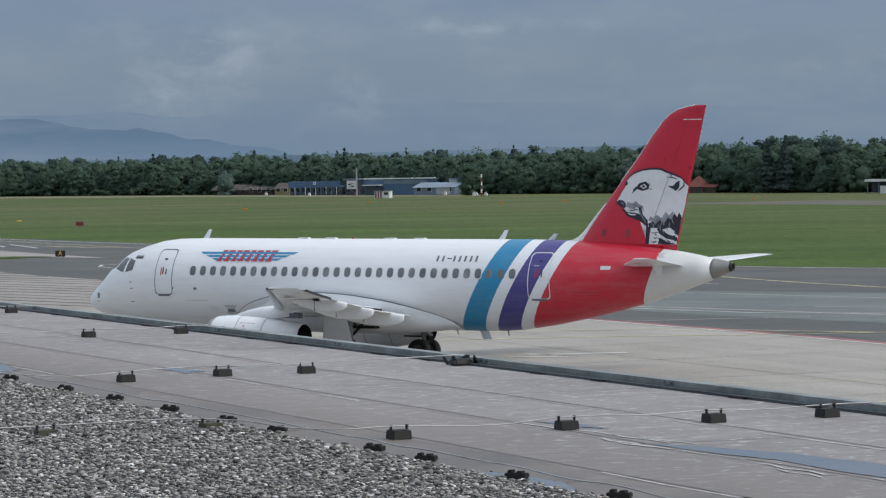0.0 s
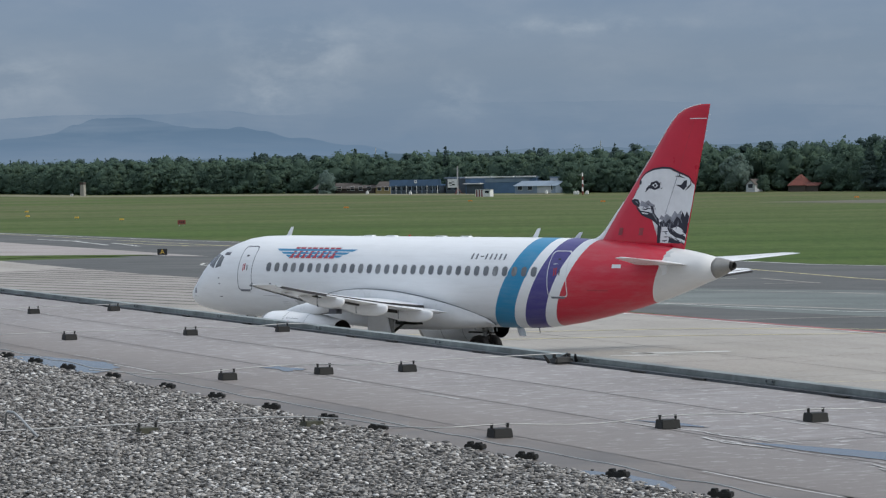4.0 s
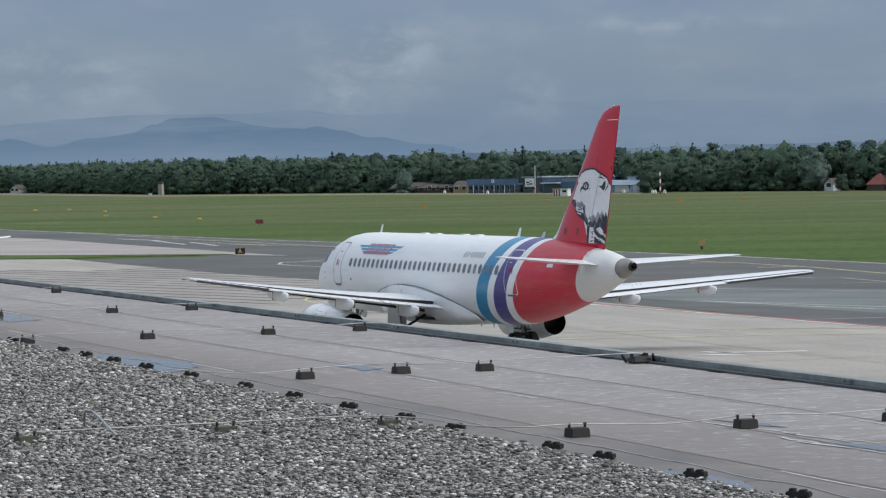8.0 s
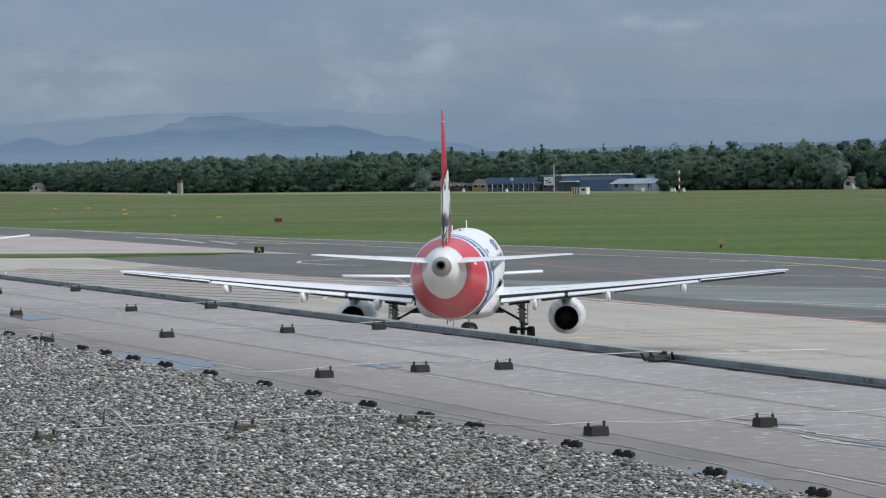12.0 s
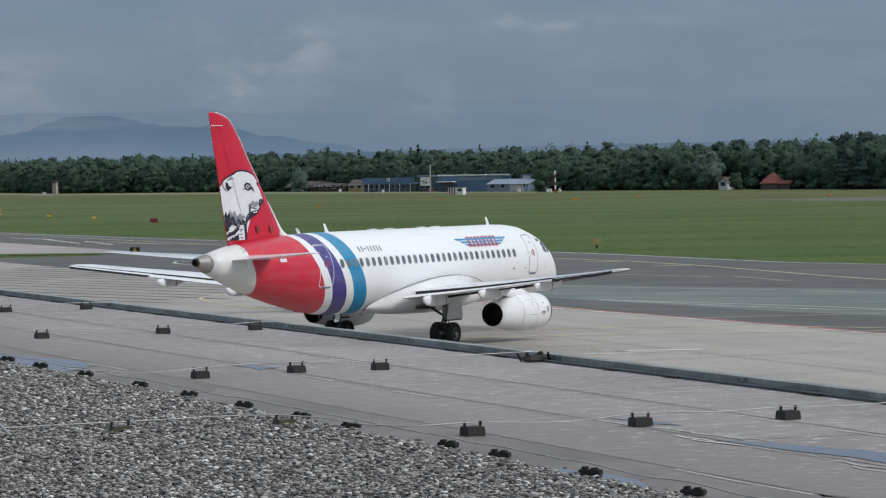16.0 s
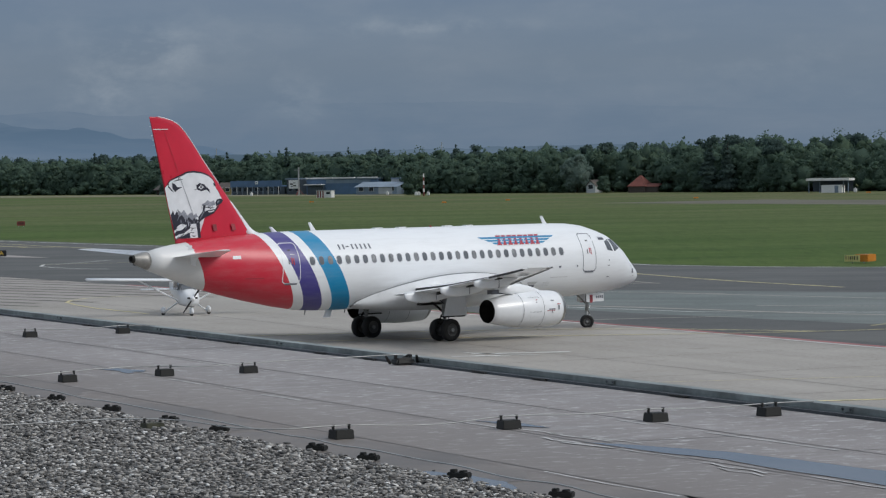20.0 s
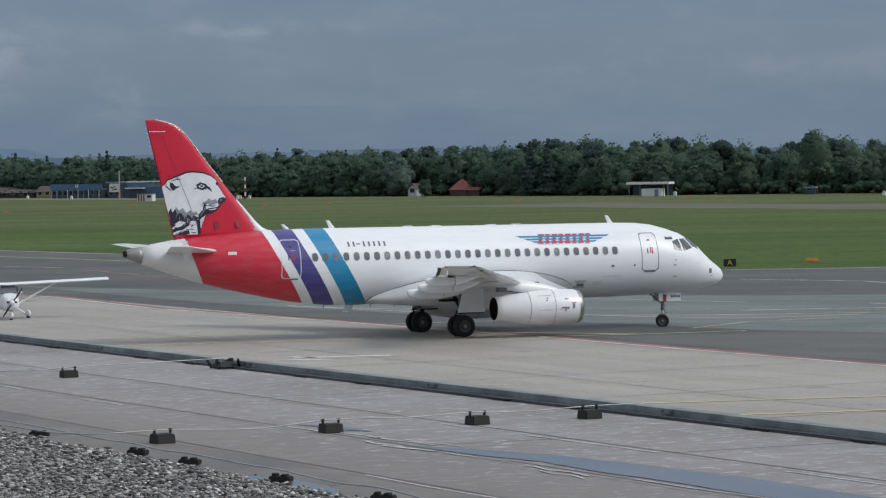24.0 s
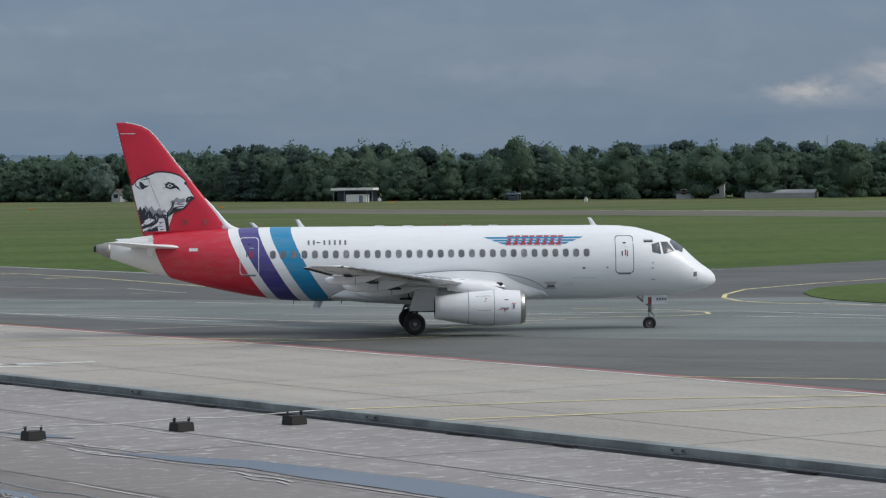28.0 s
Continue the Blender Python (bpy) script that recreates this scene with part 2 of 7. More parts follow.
M_MEMBRANE = membrane_material()
M_SEAM = material("welded_seam", (0.14, 0.127, 0.117), 0.6, spread=0.2, grain=30, patch=2)
M_DIRT_LINE = material("dried_lime_line", (0.56, 0.55, 0.54), 0.8, spread=0.3, grain=20, patch=4, bump=0)
M_EDGE = material("weathered_zinc_edge", (0.065, 0.075, 0.085), 0.6, 0.1, spread=0.35, grain=12, patch=1.5)
M_EDGE_TOP = material("green_grey_edge_face", (0.27, 0.30, 0.29), 0.5, 0.25, spread=0.4, grain=14, patch=2.0)
M_BLOCK = material("black_plastic_block", (0.012, 0.012, 0.010), 0.65, spread=0.35, grain=60, patch=6)
M_MOSS_BLOCK = material("dusty_plastic_block", (0.07, 0.07, 0.045), 0.8, spread=0.4, grain=40, patch=8)
M_WIRE = material("aluminium_wire", (0.44, 0.44, 0.43), 0.5, 0.4, spread=0.2, grain=40, patch=5)
# water base raised so its colour holds part of the sky's reflection
M_WATER = material("standing_water", (0.17, 0.175, 0.185), 0.1, spread=0.1, grain=2, patch=1, bump=0.0)
M_FACADE = material("pale_render_facade", (0.5, 0.49, 0.46), 0.8, spread=0.1, grain=8, patch=0.5)


# ---- building helpers ----
def part(name, bm, mat, parent=None, label="", smooth=False):
    me = bpy.data.meshes.new(name)
    bm.to_mesh(me)
    bm.free()
    for m in mat if isinstance(mat, (list, tuple)) else (mat,):
        me.materials.append(m)
    if smooth:
        me.shade_smooth()
    ob = new(name, me)
    if parent:
        ob.parent = parent
    return tagged(ob, label)


def thing(name, label, category, group="", at=None, kind=""):
    ob = tagged(new(name), label, category, group, kind)
    if at:
        ob.matrix_basis = at
    return ob


def box(bm, x, y, z, sx, sy, sz, m=None, bevel=0.0, taper=1.0):
    """A block, its middle at x, y, z; taper shrinks its top."""
    r = bmesh.ops.create_cube(bm, size=1.0)
    for v in r["verts"]:
        k = taper if v.co.z > 0 else 1.0
        v.co = Vector((v.co.x * sx * k + x, v.co.y * sy * k + y, v.co.z * sz + z))
        if m:
            v.co = m @ v.co
    if bevel:
        edges = {e for v in r["verts"] for e in v.link_edges}
        bmesh.ops.bevel(bm, geom=list(edges), offset=bevel, segments=2, affect="EDGES")
    return bm


def tube(bm, a, b, r1, r2=None, sides=10, caps=True):
    a, b = Vector(a), Vector(b)
    turn = (b - a).to_track_quat("Z", "Y").to_matrix()
    rings = []
    for p, r in ((a, r1), (b, r1 if r2 is None else r2)):
        rings.append([bm.verts.new(p + turn @ Vector((r * math.cos(k * math.tau / sides), r * math.sin(k * math.tau / sides), 0))) for k in range(sides)])
    for k in range(sides):
        bm.faces.new((rings[0][k], rings[0][(k + 1) % sides], rings[1][(k + 1) % sides], rings[1][k]))
    if caps:
        bm.faces.new(rings[0][::-1])
        bm.faces.new(rings[1])
    return bm


def loft(bm, rings, cap=True, closed=True):
    """Skin through rings of points."""
    vs = [[bm.verts.new(p) for p in ring] for ring in rings]
    n = len(vs[0])
    for a, b in zip(vs, vs[1:]):
        for k in range(n if closed else n - 1):
            bm.faces.new((a[k], a[(k + 1) % n], b[(k + 1) % n], b[k]))
    if cap:
        bm.faces.new(vs[0][::-1])
        bm.faces.new(vs[-1])
    bmesh.ops.recalc_face_normals(bm, faces=bm.faces)
    return bm


def lathe(bm, profile, centre, axis="x", sides=32, squash=1.0, start_cap=True, end_cap=True):
    """Turned form: profile of (along, radius)."""
    c = Vector(centre)
    rings = []
    for along, r in profile:
        ring = []
        for k in range(sides):
            a = k * math.tau / sides
            p = (along, r * math.cos(a), r * math.sin(a) * squash) if axis == "x" else ((r * math.cos(a), along, r * math.sin(a)) if axis == "y" else (r * math.cos(a), r * math.sin(a), along))
            ring.append(c + Vector(p))
        rings.append(ring)
    vs = [[bm.verts.new(p) for p in ring] for ring in rings]
    for a, b in zip(vs, vs[1:]):
        for k in range(sides):
            bm.faces.new((a[k], a[(k + 1) % sides], b[(k + 1) % sides], b[k]))
    if start_cap:
        bm.faces.new(vs[0][::-1])
    if end_cap:
        bm.faces.new(vs[-1])
    bmesh.ops.recalc_face_normals(bm, faces=bm.faces)
    return bm


def sheet(name, outline, z, mat, label="", category="", kind="structure", parent=None):
    bm = bmesh.new()
    bm.faces.new([bm.verts.new((x, y, z)) for x, y in outline])
    bmesh.ops.recalc_face_normals(bm, faces=bm.faces)
    for f in bm.faces:
        if f.normal.z < 0:
            f.normal_flip()
    ob = part(name, bm, mat, parent)
    return tagged(ob, label, category, "", "" if parent else kind)


def strip(bm, points, width, z):
    """A flat painted band along points."""
    pts = [Vector((x, y, 0)) for x, y in points]
    prev = None
    for i, p in enumerate(pts):
        d = (pts[min(i + 1, len(pts) - 1)] - pts[max(i - 1, 0)]).normalized()
        s = Vector((-d.y, d.x, 0)) * width / 2
        pair = (bm.verts.new((p.x + s.x, p.y + s.y, z)), bm.verts.new((p.x - s.x, p.y - s.y, z)))
        if prev:
            f = bm.faces.new((prev[1], pair[1], pair[0], prev[0]))
        prev = pair
    return bm


def line(name, points, width, z, mat, label, category="marking"):
    return tagged(part(name, strip(bmesh.new(), points, width, z), mat), label, category, "", "structure")


# ---- ground, apron, taxiways ----
sheet("ground", [(-4500, -600), (4500, -600), (4500, 4700), (-4500, 4700)], 0.0, M_GRASS, "mown green airfield grass reaching the far woods", "ground")
APRON = [(-130, 303), (-61.4, 290.2), (-51.6, 286.8), (-44.6, 270.1), (-37.2, 253.3), (-30.6, 238.5), (-24.6, 227.5), (-17.5, 214), (-9.1, 198.5), (-6.0, 190.0), (7.0, 159.5), (16.5, 139.5), (25.0, 119.8), (33.0, 101.3), (60, 40), (95, -60), (-130, -60)]
pavement = sheet("pavement", APRON, 0.012, M_CONCRETE, "worn grey-beige concrete apron with dark joints", "apron")
sheet("road", [(-130, 283), (-49.4, 283.6), (-38.5, 288.2), (-75.5, 357.0), (-160, 470), (-150, 560), (-99.3, 468), (-67.1, 406), (-43.0, 361.5), (-23.2, 325.5), (-8.2, 298.5), (7.8, 267.4), (20.5, 238.5), (26, 231), (33.0, 225.0), (45, 224.0), (60, 226.4), (77, 238), (110, 275), (180, 300), (260, 200), (160, 20), (95, -60), (60, 40), (33, 101.3), (16.5, 139.5), (-6, 190), (-17.5, 210), (-34.4, 240), (-130, 260)], 0.008, M_ASPHALT, "dark patched asphalt taxiway", "taxiway")
sheet("concrete_stand", [(-150, 500), (-84.8, 401), (-71.8, 379.8), (-57.1, 345.8), (-43.2, 314.4), (-37.5, 301), (-30.9, 286.2), (-37.5, 293.5), (-49, 298.5), (-66, 306), (-140, 324)], 0.014, M_PALE, "pale pinkish concrete parking stand", "apron")
sheet("resurfaced_asphalt", [(-14, 220), (-3, 206.5), (14, 192), (32, 180), (70, 172), (90, 120), (60, 105), (44, 128), (26, 143), (13, 162), (0, 185)], 0.013, M_OLD_ASPHALT, "grey-green resurfaced taxiway asphalt", "taxiway")
# grass island where the taxiway forks, with a real edge
bm = bmesh.new()
isle = [(52.2, 176.0), (53.2, 181.0), (56.0, 187.5), (60.0, 191.5), (66, 194), (90, 200), (96, 170), (70, 160), (57, 162), (53.2, 166), (52.0, 171)]
top = [bm.verts.new((x, y, 0.06)) for x, y in isle]
low = [bm.verts.new((x, y, 0.0)) for x, y in isle]
bm.faces.new(top)
for k in range(len(isle)):
    j = (k + 1) % len(isle)
    bm.faces.new((low[k], low[j], top[j], top[k]))
bmesh.ops.recalc_face_normals(bm, faces=bm.faces)
tagged(part("grass_island", bm, M_GRASS), "green grass island between taxiway branches", "grass", "", "structure")
M_RUNWAY = ground_material("runway_asphalt", (0.085, 0.085, 0.058), (0.125, 0.115, 0.085), -27, 0.3, 4.0, 0.03, 0.9)
sheet("runway", [(40, 605), (66.4, 555), (135.6, 420), (420, -60), (470, -60), (176, 430), (110, 545), (75, 615)], 0.02, M_RUNWAY, "brownish grey runway beyond the grass", "runway")
line("runway_edge_line", [(250, 290), (176, 428), (147.4, 478), (118, 531)], 0.9, 0.03, M_WHITE_LINE, "pale runway edge line")

# painted lines
edge = [(-18, 215), (-9.1, 197.5), (-2.7, 179.0), (7.0, 159.6), (16.4, 139.6), (20.3, 130.4), (25.2, 119.5), (32.8, 101.4), (47, 69)]
line("red_line", edge, 0.5, 0.022, M_RED_LINE, "faded red apron boundary line")
line("white_line", [(x - 0.5, y - 0.22) for x, y in edge], 0.27, 0.026, M_WHITE_LINE, "worn white line beside the red one")
line("taxi_line", [(-14, 140.2), (-0.1, 141.5), (6.7, 142.2), (15.4, 141.5), (20.1, 141.9), (24.9, 143.0)], 0.22, 0.026, M_YELLOW_LINE, "yellow taxi guide line")
line("taxi_line", [(-16, 144.8), (-0.1, 147.6), (7.0, 148.0), (13.6, 145.9), (20.0, 141.7)], 0.22, 0.028, M_YELLOW_LINE, "yellow curved taxi guide line")
line("stand_line", [(12, 100.8), (24, 102.0), (32.4, 100.6), (44, 98)], 0.25, 0.026, M_YELLOW_LINE, "thin yellow stand line")
line("stand_line", [(13, 95.2), (23.4, 96.5), (31.0, 96.3), (44, 95)], 0.25, 0.026, M_YELLOW_LINE, "thin yellow stand line")
line("stand_line", [(8, 110.8), (24.0, 112.5), (29.0, 111.8)], 0.07, 0.024, M_YELLOW_LINE, "faint yellow stand line")
line("stop_bar", [(3.5, 129.5), (7.6, 129.9)], 0.6, 0.024, M_WHITE_LINE, "worn white stop bar")
line("stop_bar", [(2.6, 128.0), (4.6, 128.1)], 0.5, 0.024, M_WHITE_LINE, "worn white stop bar")
line("edge_line", [(-140, 535), (-96.5, 459), (-42.6, 356), (-22.9, 321.5), (-8.0, 296), (8.3, 264.5), (20.3, 237), (27, 229.2), (35, 224), (47, 222.6), (60, 225)], 0.35, 0.02, M_WHITE_LINE, "pale taxiway edge strip")
line("centre_line", [(-75.7, 417), (-21.3, 299), (3.8, 255.1), (9.1, 245.2), (13.8, 233.0), (20.7, 208.5), (23.6, 200.3), (28, 190)], 0.3, 0.02, M_YELLOW_LINE, "thin faded taxiway line")
line("taxi_dash", [(5.3, 246.3), (8.4, 245.5)], 0.45, 0.022, M_YELLOW_LINE, "short yellow taxiway dash")
line("taxi_dash", [(-29.6, 265.3), (-20, 268), (-12, 258)], 0.25, 0.022, M_YELLOW_LINE, "faint yellow taxiway curve")
line("taxi_dash", [(10.0, 233.3), (13.0, 234.4)], 0.45, 0.022, M_YELLOW_LINE, "short yellow taxiway dash")
line("red_hold_line", [(-9.7, 250.9), (1.5, 214.5), (8.9, 211.5)], 0.4, 0.022, M_RED_LINE, "thin red holding line")
line("fork_line", [(74, 207), (64.7, 200.6), (58.5, 195.4), (51.6, 188.2), (48.5, 181.5), (47.2, 177.0), (46.9, 172.3), (48.0, 169.0), (52, 164), (60, 157)], 0.3, 0.022, M_YELLOW_LINE, "yellow line round the grass island")
line("fork_line", [(30, 158.0), (36.4, 157.4), (39.6, 157.2), (41.5, 158.6), (41.8, 160.6), (41.0, 163.4), (36.0, 167.5)], 0.24, 0.022, M_YELLOW_LINE, "yellow hooked guide line")
line("fork_line", [(4.5, 178.7), (10, 170), (16.0, 162.4), (24.7, 158.6), (30, 158.0)], 0.2, 0.022, M_WHITE_LINE, "faded pale guide line")
line("fork_line", [(42, 155.5), (48.3, 149.9), (60, 143)], 0.2, 0.022, M_WHITE_LINE, "faded pale guide line")
line("fork_line", [(50.6, 168.0), (53.5, 161), (62, 152)], 0.3, 0.022, M_WHITE_LINE, "pale edge of the grass island")
for a, b in (((6.3, 218.6), (12.9, 210.7)), ((14.6, 210.5), (17.6, 201.0)), ((14.1, 201.4), (17.8, 201.7)), ((7.8, 155.5), (13.8, 156.8)), ((13.8, 156.8), (18.5, 157.1)), ((17, 186), (30, 172)), ((2, 199), (20, 184)), ((20, 168), (36, 160.5))):
    line("asphalt_seam", [a, b], 0.35, 0.018, M_CONCRETE, "pale filled asphalt seam")

line("taxi_dash", [(-61.0, 371.7), (-53.8, 358.6)], 0.5, 0.024, M_WHITE_LINE, "worn white dash on the taxiway")
line("taxi_dash", [(-54.7, 359.2), (-47.6, 336.8)], 0.4, 0.024, M_WHITE_LINE, "worn white dash on the taxiway")
line("taxi_dash", [(-48.6, 347.3), (-43.2, 329.4)], 0.4, 0.024, M_WHITE_LINE, "worn white dash on the taxiway")
line("guide_line", [(-24.4, 275.4), (-27.4, 267.3), (-29.2, 265.1), (-29.0, 260.5), (-27.7, 257.0), (-25.0, 252.8), (-22.4, 250.1)], 0.25, 0.024, M_WHITE_LINE, "faded white hooked line on the taxiway")
line("stand_line", [(-14.7, 195.2), (-16.9, 195.2), (-18.7, 193.5), (-19.4, 190.5), (-19.4, 188.1), (-18.6, 184.8), (-17.0, 179.7), (-14.8, 174.7), (-13.1, 170.8)], 0.2, 0.024, M_YELLOW_LINE, "yellow hairpin guide line on the apron")
line("paint_smear", [(3.2, 130.5), (4.8, 128.9), (6.2, 128.1)], 0.28, 0.024, M_WHITE_LINE, "smeared white paint on the concrete")
line("paint_smear", [(35.4, 205.4), (42.2, 198.4), (45.7, 184.8)], 0.25, 0.024, M_WHITE_LINE, "faint pale line on the taxiway")
line("paint_smear", [(22.8, 146.0), (26.4, 151.0), (31.5, 153.3)], 0.16, 0.024, M_YELLOW_LINE, "faint yellow line on the taxiway")

# slab joints of the apron
ALONG, ACROSS = Vector((-0.39, 0.921)), Vector((0.921, 0.39))


def inside(x, y, poly):
    hit = False
    for (a, b), (c, d) in zip(poly, poly[1:] + poly[:1]):
        if (b > y) != (d > y) and x < (c - a) * (y - b) / (d - b) + a:
            hit = not hit
    return hit


def joint(p, q, width, z, mat):
    """One joint, cut to the part that lies on the apron."""
    n = 60
    run = [p.lerp(q, k / n) for k in range(n + 1) if inside(*p.lerp(q, k / n), APRON)]
    if len(run) > 2:
        tagged(part("slab_joint", strip(bmesh.new(), [tuple(run[0]), tuple(run[-1])], width, z), mat, pavement))


start = Vector((16.4, 139.6))
for k in range(-7, 12):
    c = start + ALONG * 10.5 * k
    joint(c - ACROSS * 90, c + ACROSS * 2, 0.06, 0.017, M_JOINT)
for k in range(1, 7):
    c = start - ACROSS * 13.0 * k
    joint(c - ALONG * 110, c + ALONG * 130, 0.045, 0.018, M_JOINT)
sheet("grass_strip", [(-130, 322), (-64.4, 304.5), (-49.2, 298.1), (-38.9, 295.1), (-36.4, 292.9), (-40.0, 291.2), (-48.2, 292.0), (-51.8, 287.7), (-56.3, 289.3), (-61.4, 290.2), (-130, 303)], 0.05, M_GRASS, "narrow grass strip beside the pale stand", "grass")
# long worn grooves of the far stands
rng = random.Random(4)
GROOVE = Vector((0.667, -0.745))
for k in range(0, 26):
    c = Vector((-7.5, 196)) + Vector((GROOVE.y, -GROOVE.x)) * (2.66 * k - 24 + rng.uniform(-0.2, 0.2))
    far, near = rng.uniform(64, 82), rng.uniform(-6, 3)
    joint(c - GROOVE * far, c + GROOVE * near, rng.uniform(0.45, 0.7), 0.019, M_GROOVE)
    d = c + Vector((GROOVE.y, -GROOVE.x)) * rng.uniform(0.7, 0.95)
    joint(d - GROOVE * far, d + GROOVE * (near - 2), rng.uniform(0.6, 0.95), 0.0195, M_PALE)
sheet("patched_asphalt", [(17.4, 140.5), (25.9, 120.5), (33.9, 101.8), (60.8, 41), (88, 41), (62, 95), (45, 127), (27, 142)], 0.0105, M_BROWN_ASPHALT, "brownish grey patched asphalt along the apron's edge", "taxiway")
line("taxi_dash", [(-48.0, 344.9), (-44.3, 341.3)], 0.5, 0.024, M_YELLOW_LINE, "worn pale dash on the taxiway")
line("taxi_dash", [(-43.5, 337.1), (-37.9, 328.8)], 0.5, 0.024, M_YELLOW_LINE, "worn pale dash on the taxiway")
line("taxi_dash", [(-38.4, 327.2), (-33.3, 326.0)], 0.6, 0.024, M_YELLOW_LINE, "worn pale dash on the taxiway")
line("fork_line", [(6.6, 175.9), (13.9, 168.1), (21.8, 158.5), (26.5, 154.4), (33.2, 156.1)], 0.55, 0.023, M_CONCRETE, "faded pale guide line")
line("fork_line", [(28.0, 162.6), (34.6, 162.7), (41.4, 161.0), (43.5, 161.0), (49.1, 152.2)], 0.22, 0.023, M_WHITE_LINE, "faded pale guide line")
line("stand_line", [(28.1, 112.1), (34.8, 107.8), (44, 104)], 0.2, 0.026, M_YELLOW_LINE, "thin yellow line over the apron's edge")
for pts in ([(24.3, 118.9), (27.0, 120.8), (29.0, 122.2), (31.5, 119.5), (34.5, 117.6)], [(26.5, 116.9), (28.6, 118.6), (31.0, 118.0), (33.0, 115.2)], [(22.0, 131.0), (26.0, 127.5), (31.0, 124.0), (37.0, 118.0)], [(29.0, 112.5), (33.0, 110.9), (36.5, 109.5)]):
    line("tar_seam", pts, 0.16, 0.018, M_JOINT, "dark tar filling a crack in the asphalt")
line("paint_smear", [(3.6, 128.3), (5.0, 127.7)], 0.3, 0.025, M_WHITE_LINE, "smeared white paint on the concrete")
# dry tall grass in front of the woods
sheet("dry_verge", [(-420, 1560), (-262, 1270), (-156, 1010), (-73, 930), (5, 815), (5, 845), (-73, 978), (-158, 1068), (-265, 1335), (-420, 1625)], 0.03, M_VERGE, "pale dry grass verge before the woods", "grass")


# ---- the airliner ----
def livery_material():
    """White paint with slanted teal, violet and red bands round the rear body."""
    m = bpy.data.materials.new("airliner_livery")
    m.use_nodes = True
    n = Nodes(m.node_tree)
    at = n.add("ShaderNodeTexCoord").outputs["Object"]
    x, y, z = n.add("ShaderNodeSeparateXYZ", {0: at}).outputs
    aft = n.math("SUBTRACT", 14.4, x)
    lean = n.math("MULTIPLY", n.math("SUBTRACT", z, 1.55), 0.57)
    bulge = n.math("MULTIPLY", n.math("ABSOLUTE", y), 0.22)
    u = n.math("SUBTRACT", n.math("SUBTRACT", aft, lean), bulge)
    white, teal, violet, red = (0.81, 0.83, 0.85), (0.008, 0.23, 0.44), (0.055, 0.045, 0.23), (0.56, 0.016, 0.042)
    bands = n.ramp(n.math("MULTIPLY_ADD", u, 0.1, -1.7), [(0.0, white), (0.155, teal), (0.255, white), (0.31, violet), (0.41, white), (0.46, red), (0.99, red)], True)
    w = n.math("SUBTRACT", n.math("SUBTRACT", aft, n.math("MULTIPLY", n.math("SUBTRACT", z, 2.6), 0.40)), n.math("MULTIPLY", n.math("ABSOLUTE", y), 0.25))
    tail = n.math("GREATER_THAN", w, 26.35)
    col = n.mix(tail, bands, (0.70, 0.70, 0.69))
    grime = n.noise(n.stretch(at, 0.35, 1.5, 2.0), 2.0, 6, 0.65)
    belly = n.noise(n.stretch(at, 0.2, 2.0, 3.0), 1.6, 5, 0.7)
    col = n.mix(n.math("MULTIPLY", n.ramp(grime, [(0.45, 0.0), (0.8, 1.0)]), 0.16), col, (0.42, 0.42, 0.42))
    col = n.mix(n.math("MULTIPLY", n.ramp(belly, [(0.5, 0.0), (0.75, 1.0)]), 0.10), col, (0.35, 0.33, 0.30))
    shade = n.add("ShaderNodeBsdfPrincipled", {"Base Color": col, "Roughness": n.math("MULTIPLY_ADD", grime, 0.2, 0.30), "Coat Weight": 0.1, "Coat Roughness": 0.2})
    m.node_tree.links.new(shade.outputs[0], n.add("ShaderNodeOutputMaterial").inputs[0])
    return m


M_LIVERY = livery_material()
M_WHITE = material("white_aircraft_paint", (0.80, 0.815, 0.83), 0.3, spread=0.05, grain=6, patch=0.8, bump=0, coat=0.2)
M_GREY_WING = material("grey_wing_paint", (0.56, 0.57, 0.57), 0.35, spread=0.08, grain=5, patch=0.7, bump=0)
M_RED = material("red_aircraft_paint", (0.56, 0.016, 0.042), 0.3, spread=0.06, grain=4, patch=0.6, bump=0, coat=0.2)
M_TEAL = material("blue_logo_paint", (0.03, 0.24, 0.45), 0.35, spread=0.05, bump=0)
M_BAND_TEAL = material("teal_band_paint", (0.008, 0.23, 0.44), 0.3, spread=0.04, bump=0, coat=0.2)
M_LOGO_RED = material("red_logo_paint", (0.42, 0.03, 0.05), 0.35, spread=0.05, bump=0)
M_INK = material("near_black_paint", (0.02, 0.02, 0.035), 0.4, spread=0.1, bump=0)
M_HATCH = material("dull_red_hatch", (0.30, 0.05, 0.06), 0.5, spread=0.2, bump=0)
M_GREY_INK = material("grey_fur_paint", (0.28, 0.29, 0.33), 0.4, spread=0.2, grain=9, patch=3, bump=0)
M_BEAR = material("white_portrait_paint", (0.72, 0.73, 0.75), 0.35, spread=0.05, bump=0)
# cabin and flight-deck glass colours lifted to paint in the reflected sky
M_GLASS_DARK = material("dark_cabin_glass", (0.150, 0.162, 0.178), 0.12, spread=0.2, grain=2, patch=1.0, bump=0)
M_COCKPIT = material("flight_deck_glass", (0.11, 0.122, 0.135), 0.2, spread=0.3, grain=2, patch=1.5, bump=0)
M_POLISHED = material("polished_slat_metal", (0.54, 0.54, 0.55), 0.3, 0.9, spread=0.3, grain=6, patch=2.0, bump=0.1)
M_BLIND = material("pale_window_blind", (0.235, 0.245, 0.255), 0.25, spread=0.4, grain=2, patch=2.0, bump=0)
M_FRAME = material("pale_window_surround", (0.72, 0.74, 0.76), 0.35, spread=0.08, bump=0)
